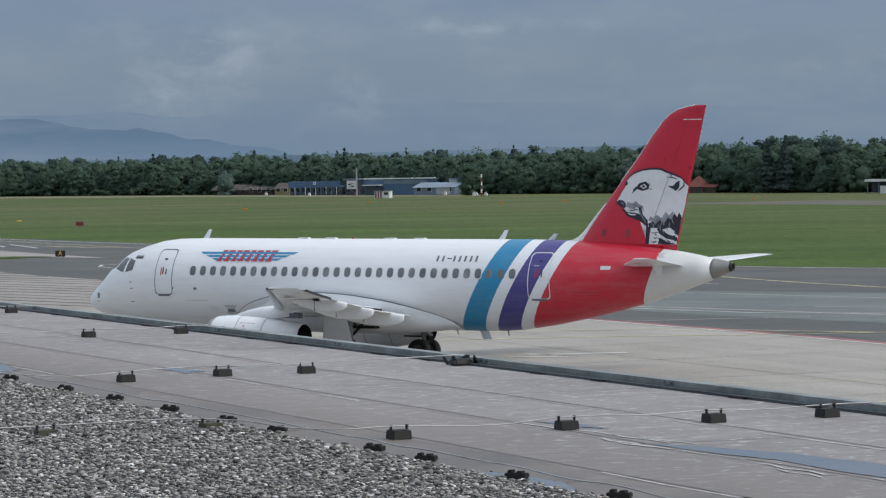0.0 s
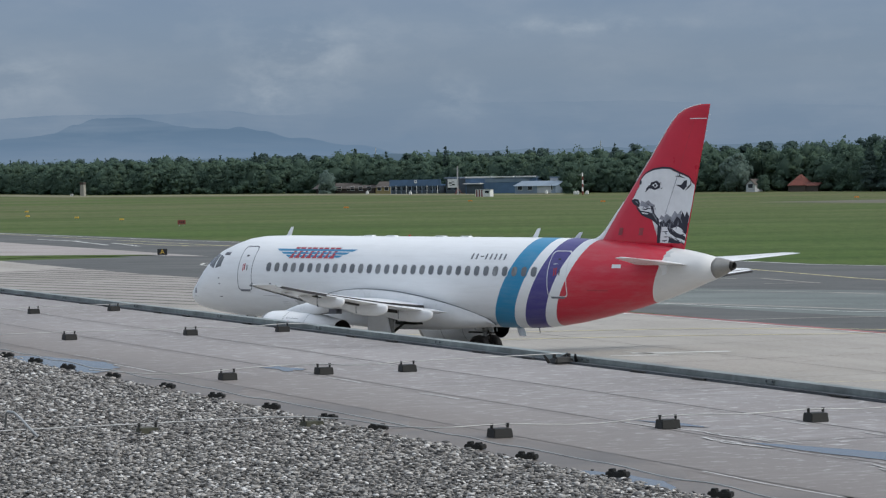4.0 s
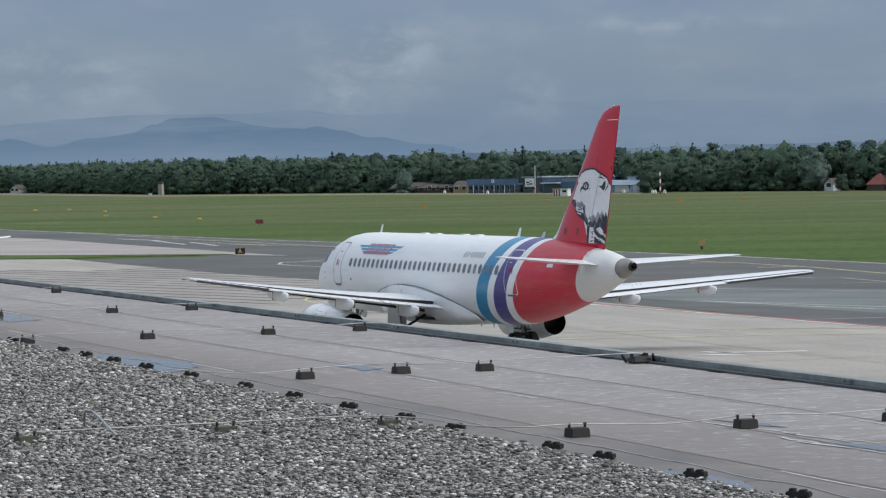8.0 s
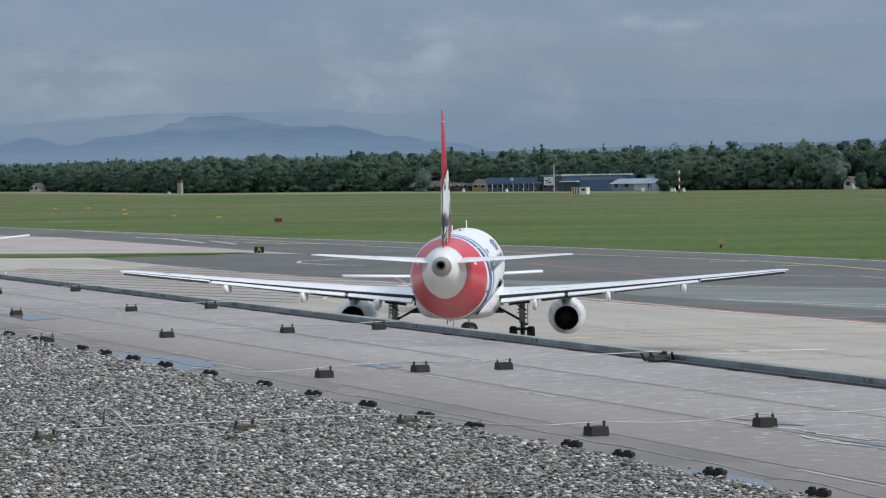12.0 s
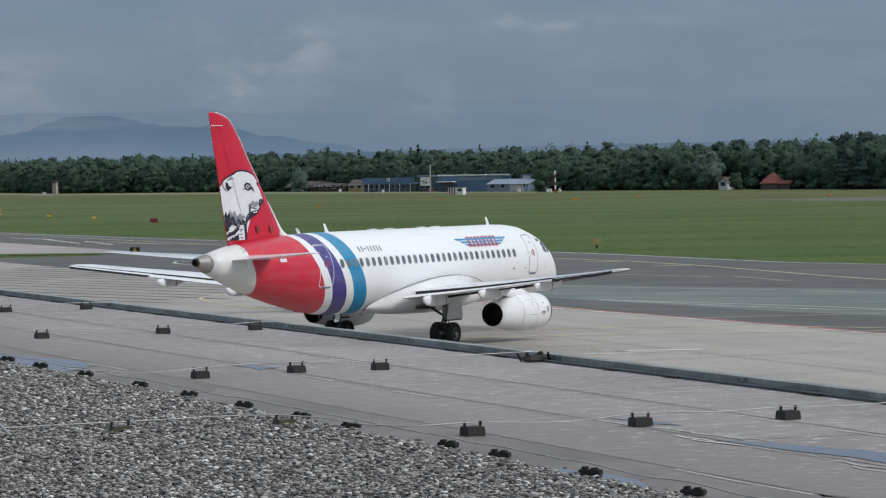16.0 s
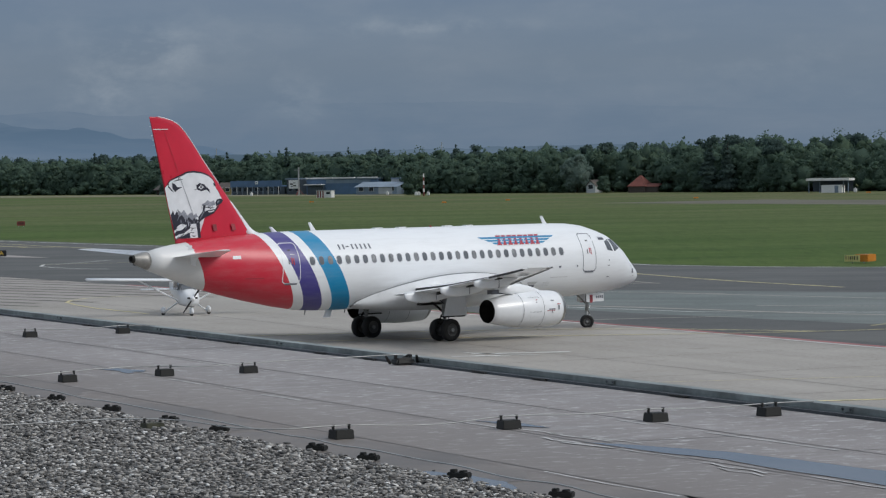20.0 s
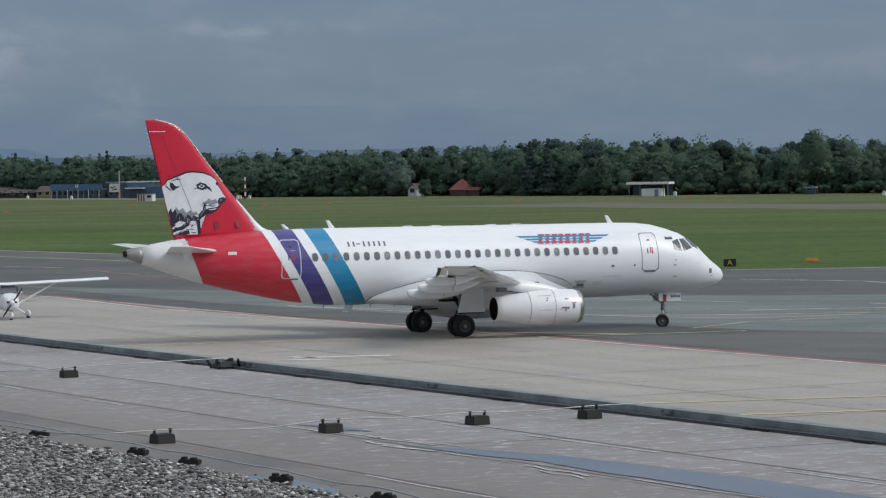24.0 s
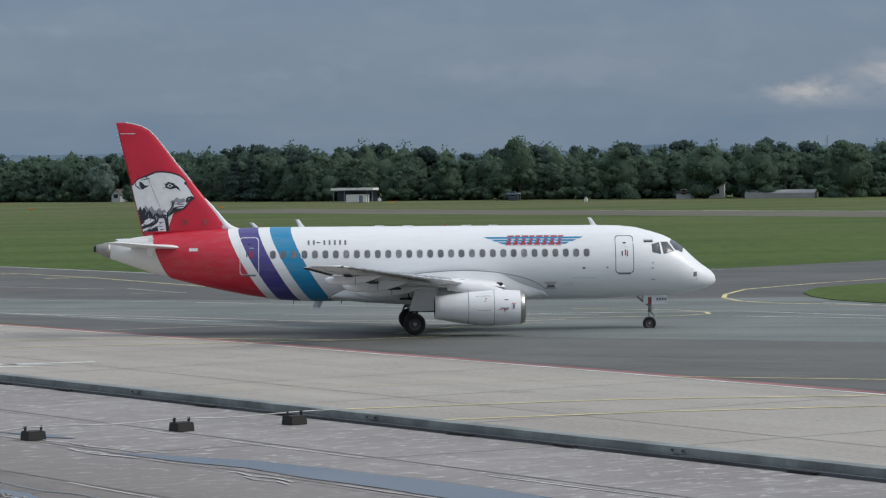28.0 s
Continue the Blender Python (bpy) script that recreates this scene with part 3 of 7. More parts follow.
M_PLATE = material("grey_stencil_plate", (0.55, 0.56, 0.57), 0.4, spread=0.1, bump=0)
M_SEAL = material("door_seal_line", (0.16, 0.17, 0.20), 0.5, spread=0.1, bump=0)
M_STEEL = material("bare_metal", (0.42, 0.41, 0.39), 0.32, 0.85, spread=0.15, grain=20, patch=2)
M_CONE = material("dull_cone_metal", (0.34, 0.33, 0.31), 0.5, 0.6, spread=0.15, grain=10, patch=2)
M_DARK_METAL = material("dark_metal", (0.035, 0.033, 0.03), 0.5, 0.5, spread=0.3, grain=20, patch=3)
M_GEAR = material("grey_gear_enamel", (0.30, 0.31, 0.31), 0.45, spread=0.2, grain=20, patch=4)
M_RIM = material("dark_wheel_rim", (0.10, 0.10, 0.10), 0.5, 0.3, spread=0.25, grain=20, patch=4)
M_TYRE = material("black_tyre_rubber", (0.016, 0.016, 0.016), 0.8, spread=0.3, grain=50, patch=6)
M_GAP = material("dark_gap", (0.03, 0.03, 0.032), 0.7, spread=0.2, bump=0)
M_BEACON = material("red_beacon_glass", (0.32, 0.05, 0.03), 0.2, spread=0.1, bump=0)

# body stations: metres aft of the nose, top, bottom, half width
BODY = [(0.10, 2.43, 2.350, 0.040), (0.17, 2.66, 2.240, 0.220), (0.31, 2.82, 2.140, 0.420), (0.53, 2.99, 2.040, 0.620), (0.79, 3.17, 1.960, 0.800), (1.05, 3.38, 1.900, 0.950), (1.32, 3.63, 1.850, 1.080), (1.67, 3.97, 1.800, 1.230),
        (2.05, 4.27, 1.760, 1.360), (2.60, 4.57, 1.710, 1.490), (3.20, 4.77, 1.670, 1.590), (4.00, 4.98, 1.620, 1.670), (4.80, 5.07, 1.585, 1.715), (6.00, 5.10, 1.550, 1.730), (8.00, 5.10, 1.540, 1.730), (12.00, 5.10, 1.530, 1.730),
        (16.00, 5.10, 1.520, 1.730), (19.40, 5.10, 1.520, 1.730), (20.40, 5.10, 1.545, 1.725), (21.30, 5.10, 1.610, 1.700), (22.60, 5.08, 1.810, 1.600), (24.00, 5.03, 2.090, 1.420), (25.40, 4.95, 2.410, 1.180), (26.80, 4.82, 2.780, 0.920),
        (28.00, 4.66, 3.170, 0.670), (28.70, 4.54, 3.420, 0.510), (29.30, 4.41, 3.630, 0.385)]


def body_at(aft):
    st = BODY
    aft = min(max(aft, st[0][0]), st[-1][0])
    for a, b in zip(st, st[1:]):
        if a[0] <= aft <= b[0]:
            k = (aft - a[0]) / (b[0] - a[0])
            return tuple(p + (q - p) * k for p, q in zip(a[1:], b[1:]))
    return st[-1][1:]


def skin(aft, angle, side, off=0.0):
    """A point of the body's skin; angle in degrees from the top, side 1 is left."""
    top, bottom, half = body_at(aft)
    mid, hh = (top + bottom) / 2, (top - bottom) / 2
    a = radians(angle)
    return Vector((14.4 - aft, side * (half + off) * math.sin(a), mid + (hh + off) * math.cos(a)))


def skin_z(aft, z, side, off=0.0):
    top, bottom, half = body_at(aft)
    mid, hh = (top + bottom) / 2, (top - bottom) / 2
    c = max(-1.0, min(1.0, (z - mid) / hh))
    return skin(aft, math.degrees(math.acos(c)), side, off)


def rounded(x0, x1, z0, z1, r, n=5):
    pts = []
    for cx, cz, a0 in ((x1 - r, z1 - r, 0), (x0 + r, z1 - r, 90), (x0 + r, z0 + r, 180), (x1 - r, z0 + r, 270)):
        pts += [(cx + r * math.cos(radians(a0 + 90 * k / n)), cz + r * math.sin(radians(a0 + 90 * k / n))) for k in range(n + 1)]
    return pts


def denser(pts, step=0.2):
    out = []
    for (a, b), (c, d) in zip(pts, pts[1:] + pts[:1]):
        k = max(1, int(math.hypot(c - a, d - b) / step))
        out += [(a + (c - a) * i / k, b + (d - b) * i / k) for i in range(k)]
    return out


def ring_patch(bm, outer, inner, side, off=0.006):
    a = [bm.verts.new(skin_z(x, z, side, off)) for x, z in outer]
    b = [bm.verts.new(skin_z(x, z, side, off)) for x, z in inner]
    for k in range(len(a)):
        j = (k + 1) % len(a)
        f = bm.faces.new((a[k], a[j], b[j], b[k]))
    return bm


def patch(bm, outline, side, off=0.006, rings=3):
    """A painted shape on the body's side; outline in metres aft and up."""
    cx, cz = sum(p[0] for p in outline) / len(outline), sum(p[1] for p in outline) / len(outline)
    loops = [[bm.verts.new(skin_z(cx + (x - cx) * k, cz + (z - cz) * k, side, off)) for x, z in outline] for k in [1 - i / rings for i in range(rings)]]
    for a, b in zip(loops, loops[1:]):
        for k in range(len(a)):
            j = (k + 1) % len(a)
            bm.faces.new((a[k], a[j], b[j], b[k]))
    c = bm.verts.new(skin_z(cx, cz, side, off))
    for k in range(len(loops[-1])):
        bm.faces.new((loops[-1][k], loops[-1][(k + 1) % len(outline)], c))
    bmesh.ops.recalc_face_normals(bm, faces=bm.faces)
    return bm


aircraft = thing("airliner", "white twin-jet airliner with teal, violet and red tail bands, taxiing", "airplane")

# body
bm = bmesh.new()
fine = []
for a, b in zip(BODY, BODY[1:]):
    n = max(1, int((b[0] - a[0]) / 0.5))
    fine += [a[0] + (b[0] - a[0]) * k / n for k in range(n)]
fine.append(BODY[-1][0])
loft(bm, [[skin(s, k * 360 / 64, 1) for k in range(64)] for s in fine])
part("fuselage", bm, M_LIVERY, aircraft, "white body with slanted coloured bands", True)
# tail cone with the exhaust of the auxiliary engine
tail_cone = part("tail_cone", lathe(bmesh.new(), [(-14.88, 0.392), (-15.05, 0.355), (-15.25, 0.295), (-15.45, 0.225), (-15.6, 0.17), (-15.66, 0.14), (-15.63, 0.12), (-15.4, 0.11)], (0, 0, 4.02), sides=32, end_cap=False), M_CONE, aircraft, "bare metal tail cone", True)
for v in tail_cone.data.vertices:
    v.co.z += (-14.88 - v.co.x) * 0.13
part("exhaust_pipe", lathe(bmesh.new(), [(-15.57, 0.186), (-15.64, 0.158), (-15.69, 0.138), (-15.66, 0.115), (-15.3, 0.11), (-15.28, 0.0001)], (0, 0, 4.11), sides=24, start_cap=False), M_DARK_METAL, aircraft, "sooty exhaust end", True)

# wing-body fairing
bm = bmesh.new()
rings = []
for i in range(33):
    k = i / 32
    aft = 8.3 + 10.6 * k
    swell = math.sin(math.pi * k) ** 0.55 if 0 < k < 1 else 0.0
    skew = math.sin(math.pi * k ** 0.75) ** 0.6 if 0 < k < 1 else 0.0
    top, low = 1.62 + 1.35 * skew, 1.75 - 0.42 * swell
    half = 0.95 + 0.97 * (math.sin(math.pi * k) ** 0.7 if 0 < k < 1 else 0.0)
    ring = []
    for j in range(24):
        a = math.pi * j / 23
        # an arc from the left side under the belly to the right side
        c, s = math.cos(a), math.sin(a)
        zz = top - (top - low) * (s ** 0.55)
        yy = (half if abs(c) > 0.02 else half) * (abs(c) ** 0.4) * (1 if c > 0 else -1)
        ring.append((14.4 - aft, yy, zz))
    rings.append(ring)
loft(bm, rings, cap=False, closed=False)
part("wing_fairing", bm, M_WHITE, aircraft, "", True)
for side in (1, -1):
    bm = bmesh.new()
    for i in range(48):
        k0, k1 = 0.02 + 0.96 * i / 48, 0.02 + 0.96 * (i + 1) / 48
        quad = []
        for k, dz in ((k0, 0), (k1, 0), (k1, 0.024), (k0, 0.024)):
            z = 1.62 + 1.35 * math.sin(math.pi * k ** 0.75) ** 0.6 + dz
            quad.append(bm.verts.new(skin_z(8.3 + 10.6 * k, z, side, 0.012)))
        bm.faces.new(quad)
    part("fairing_seam", bm, M_SEAL, aircraft, "dark seam line over the wing root")


# wings
def foil(chord, thick, n=9):
    pts = []
    for k in range(n):
        c = (1 - math.cos(math.pi * k / (n - 1))) / 2
        t = thick * 5 * (0.2969 * math.sqrt(c) - 0.126 * c - 0.3516 * c * c + 0.2843 * c ** 3 - 0.1036 * c ** 4)
        pts.append((c, t))
    up = [(c * chord, (t + 0.015 * math.sin(math.pi * c)) * chord) for c, t in pts]
    down = [(c * chord, (-t * 0.7 + 0.015 * math.sin(math.pi * c)) * chord) for c, t in pts[1:-1]]
    return up + down[::-1]


def foil_half(c, thick):
    return thick * 5 * (0.2969 * math.sqrt(c) - 0.126 * c - 0.3516 * c * c + 0.2843 * c ** 3 - 0.1036 * c ** 4)


def blunt_edge(chord, thick, cut):
    t, camber = foil_half(cut, thick), 0.015 * math.sin(math.pi * cut)
    return (t + camber) * chord, (-t * 0.7 + camber) * chord


def blunt_foil(chord, thick, cut, n=9):
    """A wing section that ends square where the flap begins."""
    cs = [cut * (1 - math.cos(math.pi / 2 * k / (n - 1))) for k in range(n)]
    up = [(c * chord, (foil_half(c, thick) + 0.015 * math.sin(math.pi * c)) * chord) for c in cs]
    down = [(c * chord, (-foil_half(c, thick) * 0.7 + 0.015 * math.sin(math.pi * c)) * chord) for c in cs[1:]]
    return up + down[::-1]


# wing stations: out from the middle, leading edge aft, trailing edge aft, height, thickness
WING = [(1.2, 10.2, 17.0, 2.12, 0.115), (1.75, 10.5, 17.0, 2.18, 0.11), (3.2, 11.55, 17.05, 2.33, 0.105), (4.7, 12.62, 17.2, 2.49, 0.10), (7.0, 14.15, 17.9, 2.74, 0.095), (9.5, 15.75, 18.65, 3.03, 0.085), (12.0, 17.32, 19.5, 3.32, 0.075), (13.55, 18.30, 20.05, 3.51, 0.065), (13.88, 18.80, 20.25, 3.55, 0.04)]


def wing_at(out):
    for a, b in zip(WING, WING[1:]):
        if a[0] <= out <= b[0]:
            k = (out - a[0]) / (b[0] - a[0])
            return tuple(p + (q - p) * k for p, q in zip(a[1:], b[1:]))
    return WING[-1][1:]


for side, word in ((1, "left"), (-1, "right")):
    bm = bmesh.new()
    rings = []
    for out, le, te, z, th in WING:
        rings.append([(14.4 - le - cx, side * out, z + cz) for cx, cz in blunt_foil(te - le, th, 0.80)])
    loft(bm, rings)
    wing = part("wing", bm, M_WHITE, aircraft, "white swept wing with slotted flaps", True)
    wing.data.set_sharp_from_angle(angle=radians(40))
    # flaps and aileron: separate slabs behind a dark slot
    for name, o0, o1 in (("inner_flap", 1.9, 4.6), ("outer_flap", 4.75, 10.2), ("aileron", 10.3, 13.75)):
        bm = bmesh.new()
        rings = []
        for k in range(6):
            o = o0 + (o1 - o0) * k / 5
            le, te, z, th = wing_at(o)
            c = te - le
            drop = 0.02 if name == "aileron" else 0.055
            x0, x1 = le + c * 0.815, te + (0.0 if name == "aileron" else 0.10)
            rings.append([(14.4 - x0, side * o, z + 0.012 * c - drop * 0.4), (14.4 - (x0 * 0.6 + x1 * 0.4), side * o, z + 0.014 * c - drop * 0.6), (14.4 - x1, side * o, z - drop + 0.004), (14.4 - x1, side * o, z - drop - 0.012), (14.4 - (x0 * 0.7 + x1 * 0.3), side * o, z - 0.016 * c - drop), (14.4 - x0, side * o, z - 0.012 * c - drop)])
        loft(bm, rings)
        part(name, bm, M_WHITE, aircraft, "")
        if name == "aileron":
            # added dark strip stands in for the shaded gap under the aileron
            bm = bmesh.new()
            rings = []
            for k in range(6):
                o = o0 + (o1 - 0.05 - o0) * k / 5
                le, te, z, th = wing_at(o)
                c = te - le
                rings.append([(14.4 - te + 0.10, side * o, z - 0.025), (14.4 - te - 0.04, side * o, z - 0.005), (14.4 - te - 0.05, side * o, z - 0.10), (14.4 - te + 0.10, side * o, z - 0.06)])
            loft(bm, rings)
            part("aileron_edge", bm, M_GAP, aircraft, "dark strip painting the shaded gap below the aileron")
        # a near-black strip on the blunt edge paints the slot's shade
        bm = bmesh.new()
        pts = []
        for k in range(7):
            o = o0 - 0.1 + (o1 - o0 + 0.2) * k / 6
            le, te, z, th = wing_at(o)
            c = te - le
            up, low = blunt_edge(c, th, 0.80)
            pts.append(((14.4 - le - c * 0.803, side * o, z + up - 0.012), (14.4 - le - c * 0.803, side * o, z + low)))
        for a, b in zip(pts, pts[1:]):
            bm.faces.new([bm.verts.new(p) for p in (a[0], b[0], b[1], a[1])])
        part("flap_slot", bm, M_GAP, aircraft, "slot ahead of the flap, its shade painted dark")
    # flap track fairings
    for o, ln, deep in ((3.35, 3.3, 0.27), (6.45, 3.0, 0.25), (9.6, 2.5, 0.21)):
        le, te, z, th = wing_at(o)
        bm = bmesh.new()
        prof = [(0.0, 0.05), (0.10, 0.38), (0.25, 0.72), (0.45, 0.95), (0.65, 1.0), (0.82, 0.92), (0.93, 0.72), (0.985, 0.45), (1.0, 0.15)]
        rings = []
        for k, r in prof:
            x = 14.4 - (te - ln * 0.80) - ln * k
            mid = z - 0.06 - deep * 0.62 * r - 0.10 * k
            rings.append([(x, side * o + 0.108 * min(1.0, r * 1.25) * math.copysign(abs(math.cos(a)) ** 0.8, math.cos(a)), mid + deep * r * math.copysign(abs(math.sin(a)) ** 0.8, math.sin(a))) for a in [q * math.tau / 16 for q in range(16)]])
        loft(bm, rings)
        pod = part("flap_track_fairing", bm, M_WHITE, aircraft, "white pod under the flap", True)
        part("pod_joint", box(bmesh.new(), 14.4 - te + ln * 0.34, side * o, z - 0.22, 0.025, 0.23, 0.42), M_SEAL, pod)
    # solid dark slabs draw the dark gaps between the pods, under the trailing edge
    for o0, o1 in ((2.2, 3.1), (3.6, 6.2), (6.7, 9.35), (9.85, 10.2)):
        bm = bmesh.new()
        rings = []
        for k in range(4):
            o = o0 + (o1 - o0) * k / 3
            le, te, z, th = wing_at(o)
            c = te - le
            x0, x1 = 14.4 - le - c * 0.70, 14.4 - le - c * 0.80
            rings.append([(x0, side * o, z - 0.026 * c), (x1, side * o, z - 0.016 * c), (x1, side * o, z - 0.046 * c), (x0, side * o, z - 0.040 * c)])
        loft(bm, rings)
        part("flap_cove", bm, M_DARK_METAL, aircraft, "dark slab under the wing ahead of the flap")
    # fuel panels along the lower skin
    for o in (5.4, 7.6, 8.6, 11.0):
        le, te, z, th = wing_at(o)
        c = te - le
        part("lower_panel", box(bmesh.new(), 14.4 - le - c * 0.35, side * o, z - 0.038 * th / 0.11 * c - 0.012, 0.5, 0.32, 0.012, bevel=0.004), M_PLATE, aircraft)
    # leading edge strip of bare metal, tip light
    bm = bmesh.new()
    rings = []
    for k in range(10):
        o = 5.4 + 7.9 * k / 9
        le, te, z, th = wing_at(o)
        c = te - le
        rings.append([(14.4 - le + 0.004 - c * 0.05, side * o, z + 0.047 * th / 0.11 * c + 0.006), (14.4 - le + 0.012, side * o, z + 0.002), (14.4 - le + 0.004 - c * 0.05, side * o, z - 0.03 * th / 0.11 * c - 0.004), (14.4 - le - c * 0.11, side * o, z - 0.042 * th / 0.11 * c - 0.006)])
    loft(bm, rings, cap=False, closed=False)
    part("slat", bm, M_POLISHED, aircraft, "bare metal leading edge", True)

    # tailplane
    bm = bmesh.new()
    rings = []
    for out, le, te, z, th in ((0.45, 25.5, 28.25, 4.12, 0.125), (1.0, 26.0, 28.35, 4.17, 0.10), (3.0, 27.3, 28.85, 4.32, 0.095), (4.75, 28.35, 29.25, 4.46, 0.09), (5.05, 28.65, 29.32, 4.48, 0.06)):
        rings.append([(14.4 - le - cx, side * out, z + cz) for cx, cz in foil(te - le, th)])
    loft(bm, rings)
    part("tailplane", bm, M_WHITE, aircraft, "white horizontal tailplane", True)
    bm = bmesh.new()
    loft(bm, [[(14.4 - a, side * (o + dy), z) for a, z in ((26.15, 3.75), (26.3, 3.64), (26.9, 3.62), (27.5, 3.80), (27.55, 4.28), (26.4, 4.32), (26.1, 4.1))] for o, dy in ((0.70, 0.0), (0.78, 0.04))])
    part("tailplane_root_plate", bm, M_WHITE, aircraft, "")
    bm = bmesh.new()
    for a, b in (((1.0, 27.75, 4.24), (4.7, 29.0, 4.50)),):
        q = [(14.4 - a[1], side * a[0], a[2]), (14.4 - b[1], side * b[0], b[2]), (14.4 - b[1] - 0.025, side * b[0], b[2]), (14.4 - a[1] - 0.035, side * a[0], a[2])]
        bm.faces.new([bm.verts.new(p) for p in q])
    part("elevator_gap", bm, M_SEAL, aircraft)

    # engine
    ex, ey, ez = 14.72, side * 4.65, 1.33
    prof = [(-10.25, 0.60), (-10.16, 0.665), (-10.1, 0.70), (-10.16, 0.745), (-10.4, 0.80), (-11.0, 0.83), (-11.8, 0.835), (-12.6, 0.79), (-13.4, 0.68), (-14.0, 0.575), (-14.3, 0.535), (-14.31, 0.52)]
    engine = part("engine", lathe(bmesh.new(), prof, (ex, ey, ez), sides=40, start_cap=False, end_cap=False), M_WHITE, aircraft, "white underwing engine nacelle", True)
    part("intake_lip", lathe(bmesh.new(), [(-10.30, 0.61), (-10.16, 0.668), (-10.085, 0.705), (-10.15, 0.752), (-10.32, 0.79)], (ex, ey, ez), sides=40, start_cap=False, end_cap=False), M_STEEL, engine, "bare metal intake lip", True)
    part("intake_duct", lathe(bmesh.new(), [(-10.28, 0.61), (-11.0, 0.60), (-11.02, 0.0001)], (ex, ey, ez), sides=32, start_cap=False, end_cap=False), M_DARK_METAL, engine, "dark fan intake", True)
    part("exhaust_duct", lathe(bmesh.new(), [(-14.312, 0.522), (-13.9, 0.50), (-13.4, 0.46), (-13.38, 0.0001)], (ex, ey, ez), sides=32, start_cap=False, end_cap=False), M_DARK_METAL, engine, "black exhaust opening", True)
    for a in (-11.55, -12.75):
        r = 0.842 if a > -12 else 0.782
        part("cowl_seam", lathe(bmesh.new(), [(a, r), (a - 0.02, r)], (ex, ey, ez), sides=40, start_cap=False, end_cap=False), M_SEAL, engine, "thin cowl joint")
    for a0, a1, el0, el1 in ((11.75, 12.4, -7.5, -6.5), (11.75, 12.4, 42, 43), (12.39, 12.41, -6, 42), (11.74, 11.76, -6, 42), (10.62, 10.70, -2, 12), (10.9, 11.28, -1.5, 1.5), (11.05, 11.1, -12, -2), (10.9, 11.1, 26, 29), (12.0, 12.2, 4, 5.5), (11.95, 12.1, 22, 24)):
        q = []
        for a, e in ((a0, el0), (a1, el0), (a1, el1), (a0, el1)):
            r = 0.845 if a < 12.0 else 0.80
            q.append((ex - a, ey + side * r * math.cos(radians(e)), ez + r * math.sin(radians(e))))
        bm = bmesh.new()
        bm.faces.new([bm.verts.new(p) for p in q])
        part("cowl_mark", bm, M_SEAL, engine)
    for a0, a1, el0, el1 in ((10.92, 11.02, -5.5, -3.0), (11.06, 11.14, -5.5, -3.0), (11.2, 11.4, -5.0, -3.5), (11.9, 11.98, 30, 33), (10.55, 10.75, 14, 16)):
        bm = bmesh.new()
        bm.faces.new([bm.verts.new((ex - a, ey + side * 0.846 * math.cos(radians(e)), ez + 0.846 * math.sin(radians(e)))) for a, e in ((a0, el0), (a1, el0), (a1, el1), (a0, el1))])
        part("cowl_mark", bm, M_LOGO_RED, engine, "small red service mark")
    # pylon
    bm = bmesh.new()
    loft(bm, [[(14.4 - x, ey + w, z) for x, w, z in ((x0, 0.02, z1), (x0, -0.02, z1), (x1, -0.16, z1 + 0.1), (x1, 0.16, z1 + 0.1))] for x0, x1, z1 in ((11.2, 13.0, 2.10), (11.6, 14.2, 2.30), (12.3, 15.2, 2.52))])
    part("pylon", bm, M_WHITE, aircraft, "white engine pylon")
    bm = bmesh.new()
    rings = []
    for a, low, top, w in ((10.55, 2.02, 2.06, 0.05), (10.9, 2.0, 2.22, 0.15), (11.4, 2.0, 2.38, 0.21), (12.0, 2.0, 2.50, 0.24), (12.7, 2.05, 2.56, 0.25), (13.4, 2.15, 2.58, 0.22)):
        rings.append([(14.4 - a, ey + w * math.cos(q), low + (top - low) * max(0.0, math.sin(q)) ** 0.7) for q in [math.pi * j / 10 for j in range(11)]])
    loft(bm, rings)
    part("pylon_nose", bm, M_WHITE, aircraft, "smooth white fairing over the pylon", True)
    for sgn in (1, -1):
        for a, ln, m in ((12.42, 0.42, M_GAP), (12.80, 0.26, M_FRAME), (13.12, 0.30, M_GAP), (13.55, 0.50, M_SEAL)):
            part("pylon_panel", box(bmesh.new(), 14.4 - a, ey + sgn * 0.14, 2.18, ln, 0.05, 0.19), m, aircraft, "dark recessed pylon panel" if m is not M_FRAME else "")
    # vent, lamp and hinge brackets by the wing root
    part("air_vent", box(bmesh.new(), 14.4 - 14.1, side * 1.90, 1.98, 0.42, 0.08, 0.18, bevel=0.02), M_SEAL, aircraft, "dark vent grille in the fairing")
    part("landing_lamp", box(bmesh.new(), 14.4 - 10.75, side * 1.98, 2.34, 0.34, 0.10, 0.16, bevel=0.04), M_GAP, aircraft, "dark lamp window in the wing root")
    le, te, z, th = wing_at(13.6)
    part("tip_light", box(bmesh.new(), 14.4 - le - 0.22, side * 13.66, z + 0.005, 0.34, 0.16, 0.07, bevel=0.03), M_COCKPIT, aircraft, "glass cover of the wing tip light")

# fin
bm = bmesh.new()
FIN = [(4.6, 23.2, 27.70, 0.105), (5.08, 23.62, 27.81, 0.10), (6.15, 24.45, 28.06, 0.097), (7.3, 25.37, 28.32, 0.093), (8.2, 26.10, 28.53, 0.09), (9.0, 26.70, 28.72, 0.087), (9.5, 27.10, 28.83, 0.083), (9.8, 27.42, 28.90, 0.08), (9.98, 27.75, 28.94, 0.075), (10.1, 28.2, 28.97, 0.06), (10.15, 28.5, 28.98, 0.04)]
loft(bm, [[(14.4 - le - cx, w, z) for cx, w in foil(te - le, th)] for z, le, te, th in [(z, le, te, th) for z, le, te, th in FIN]])
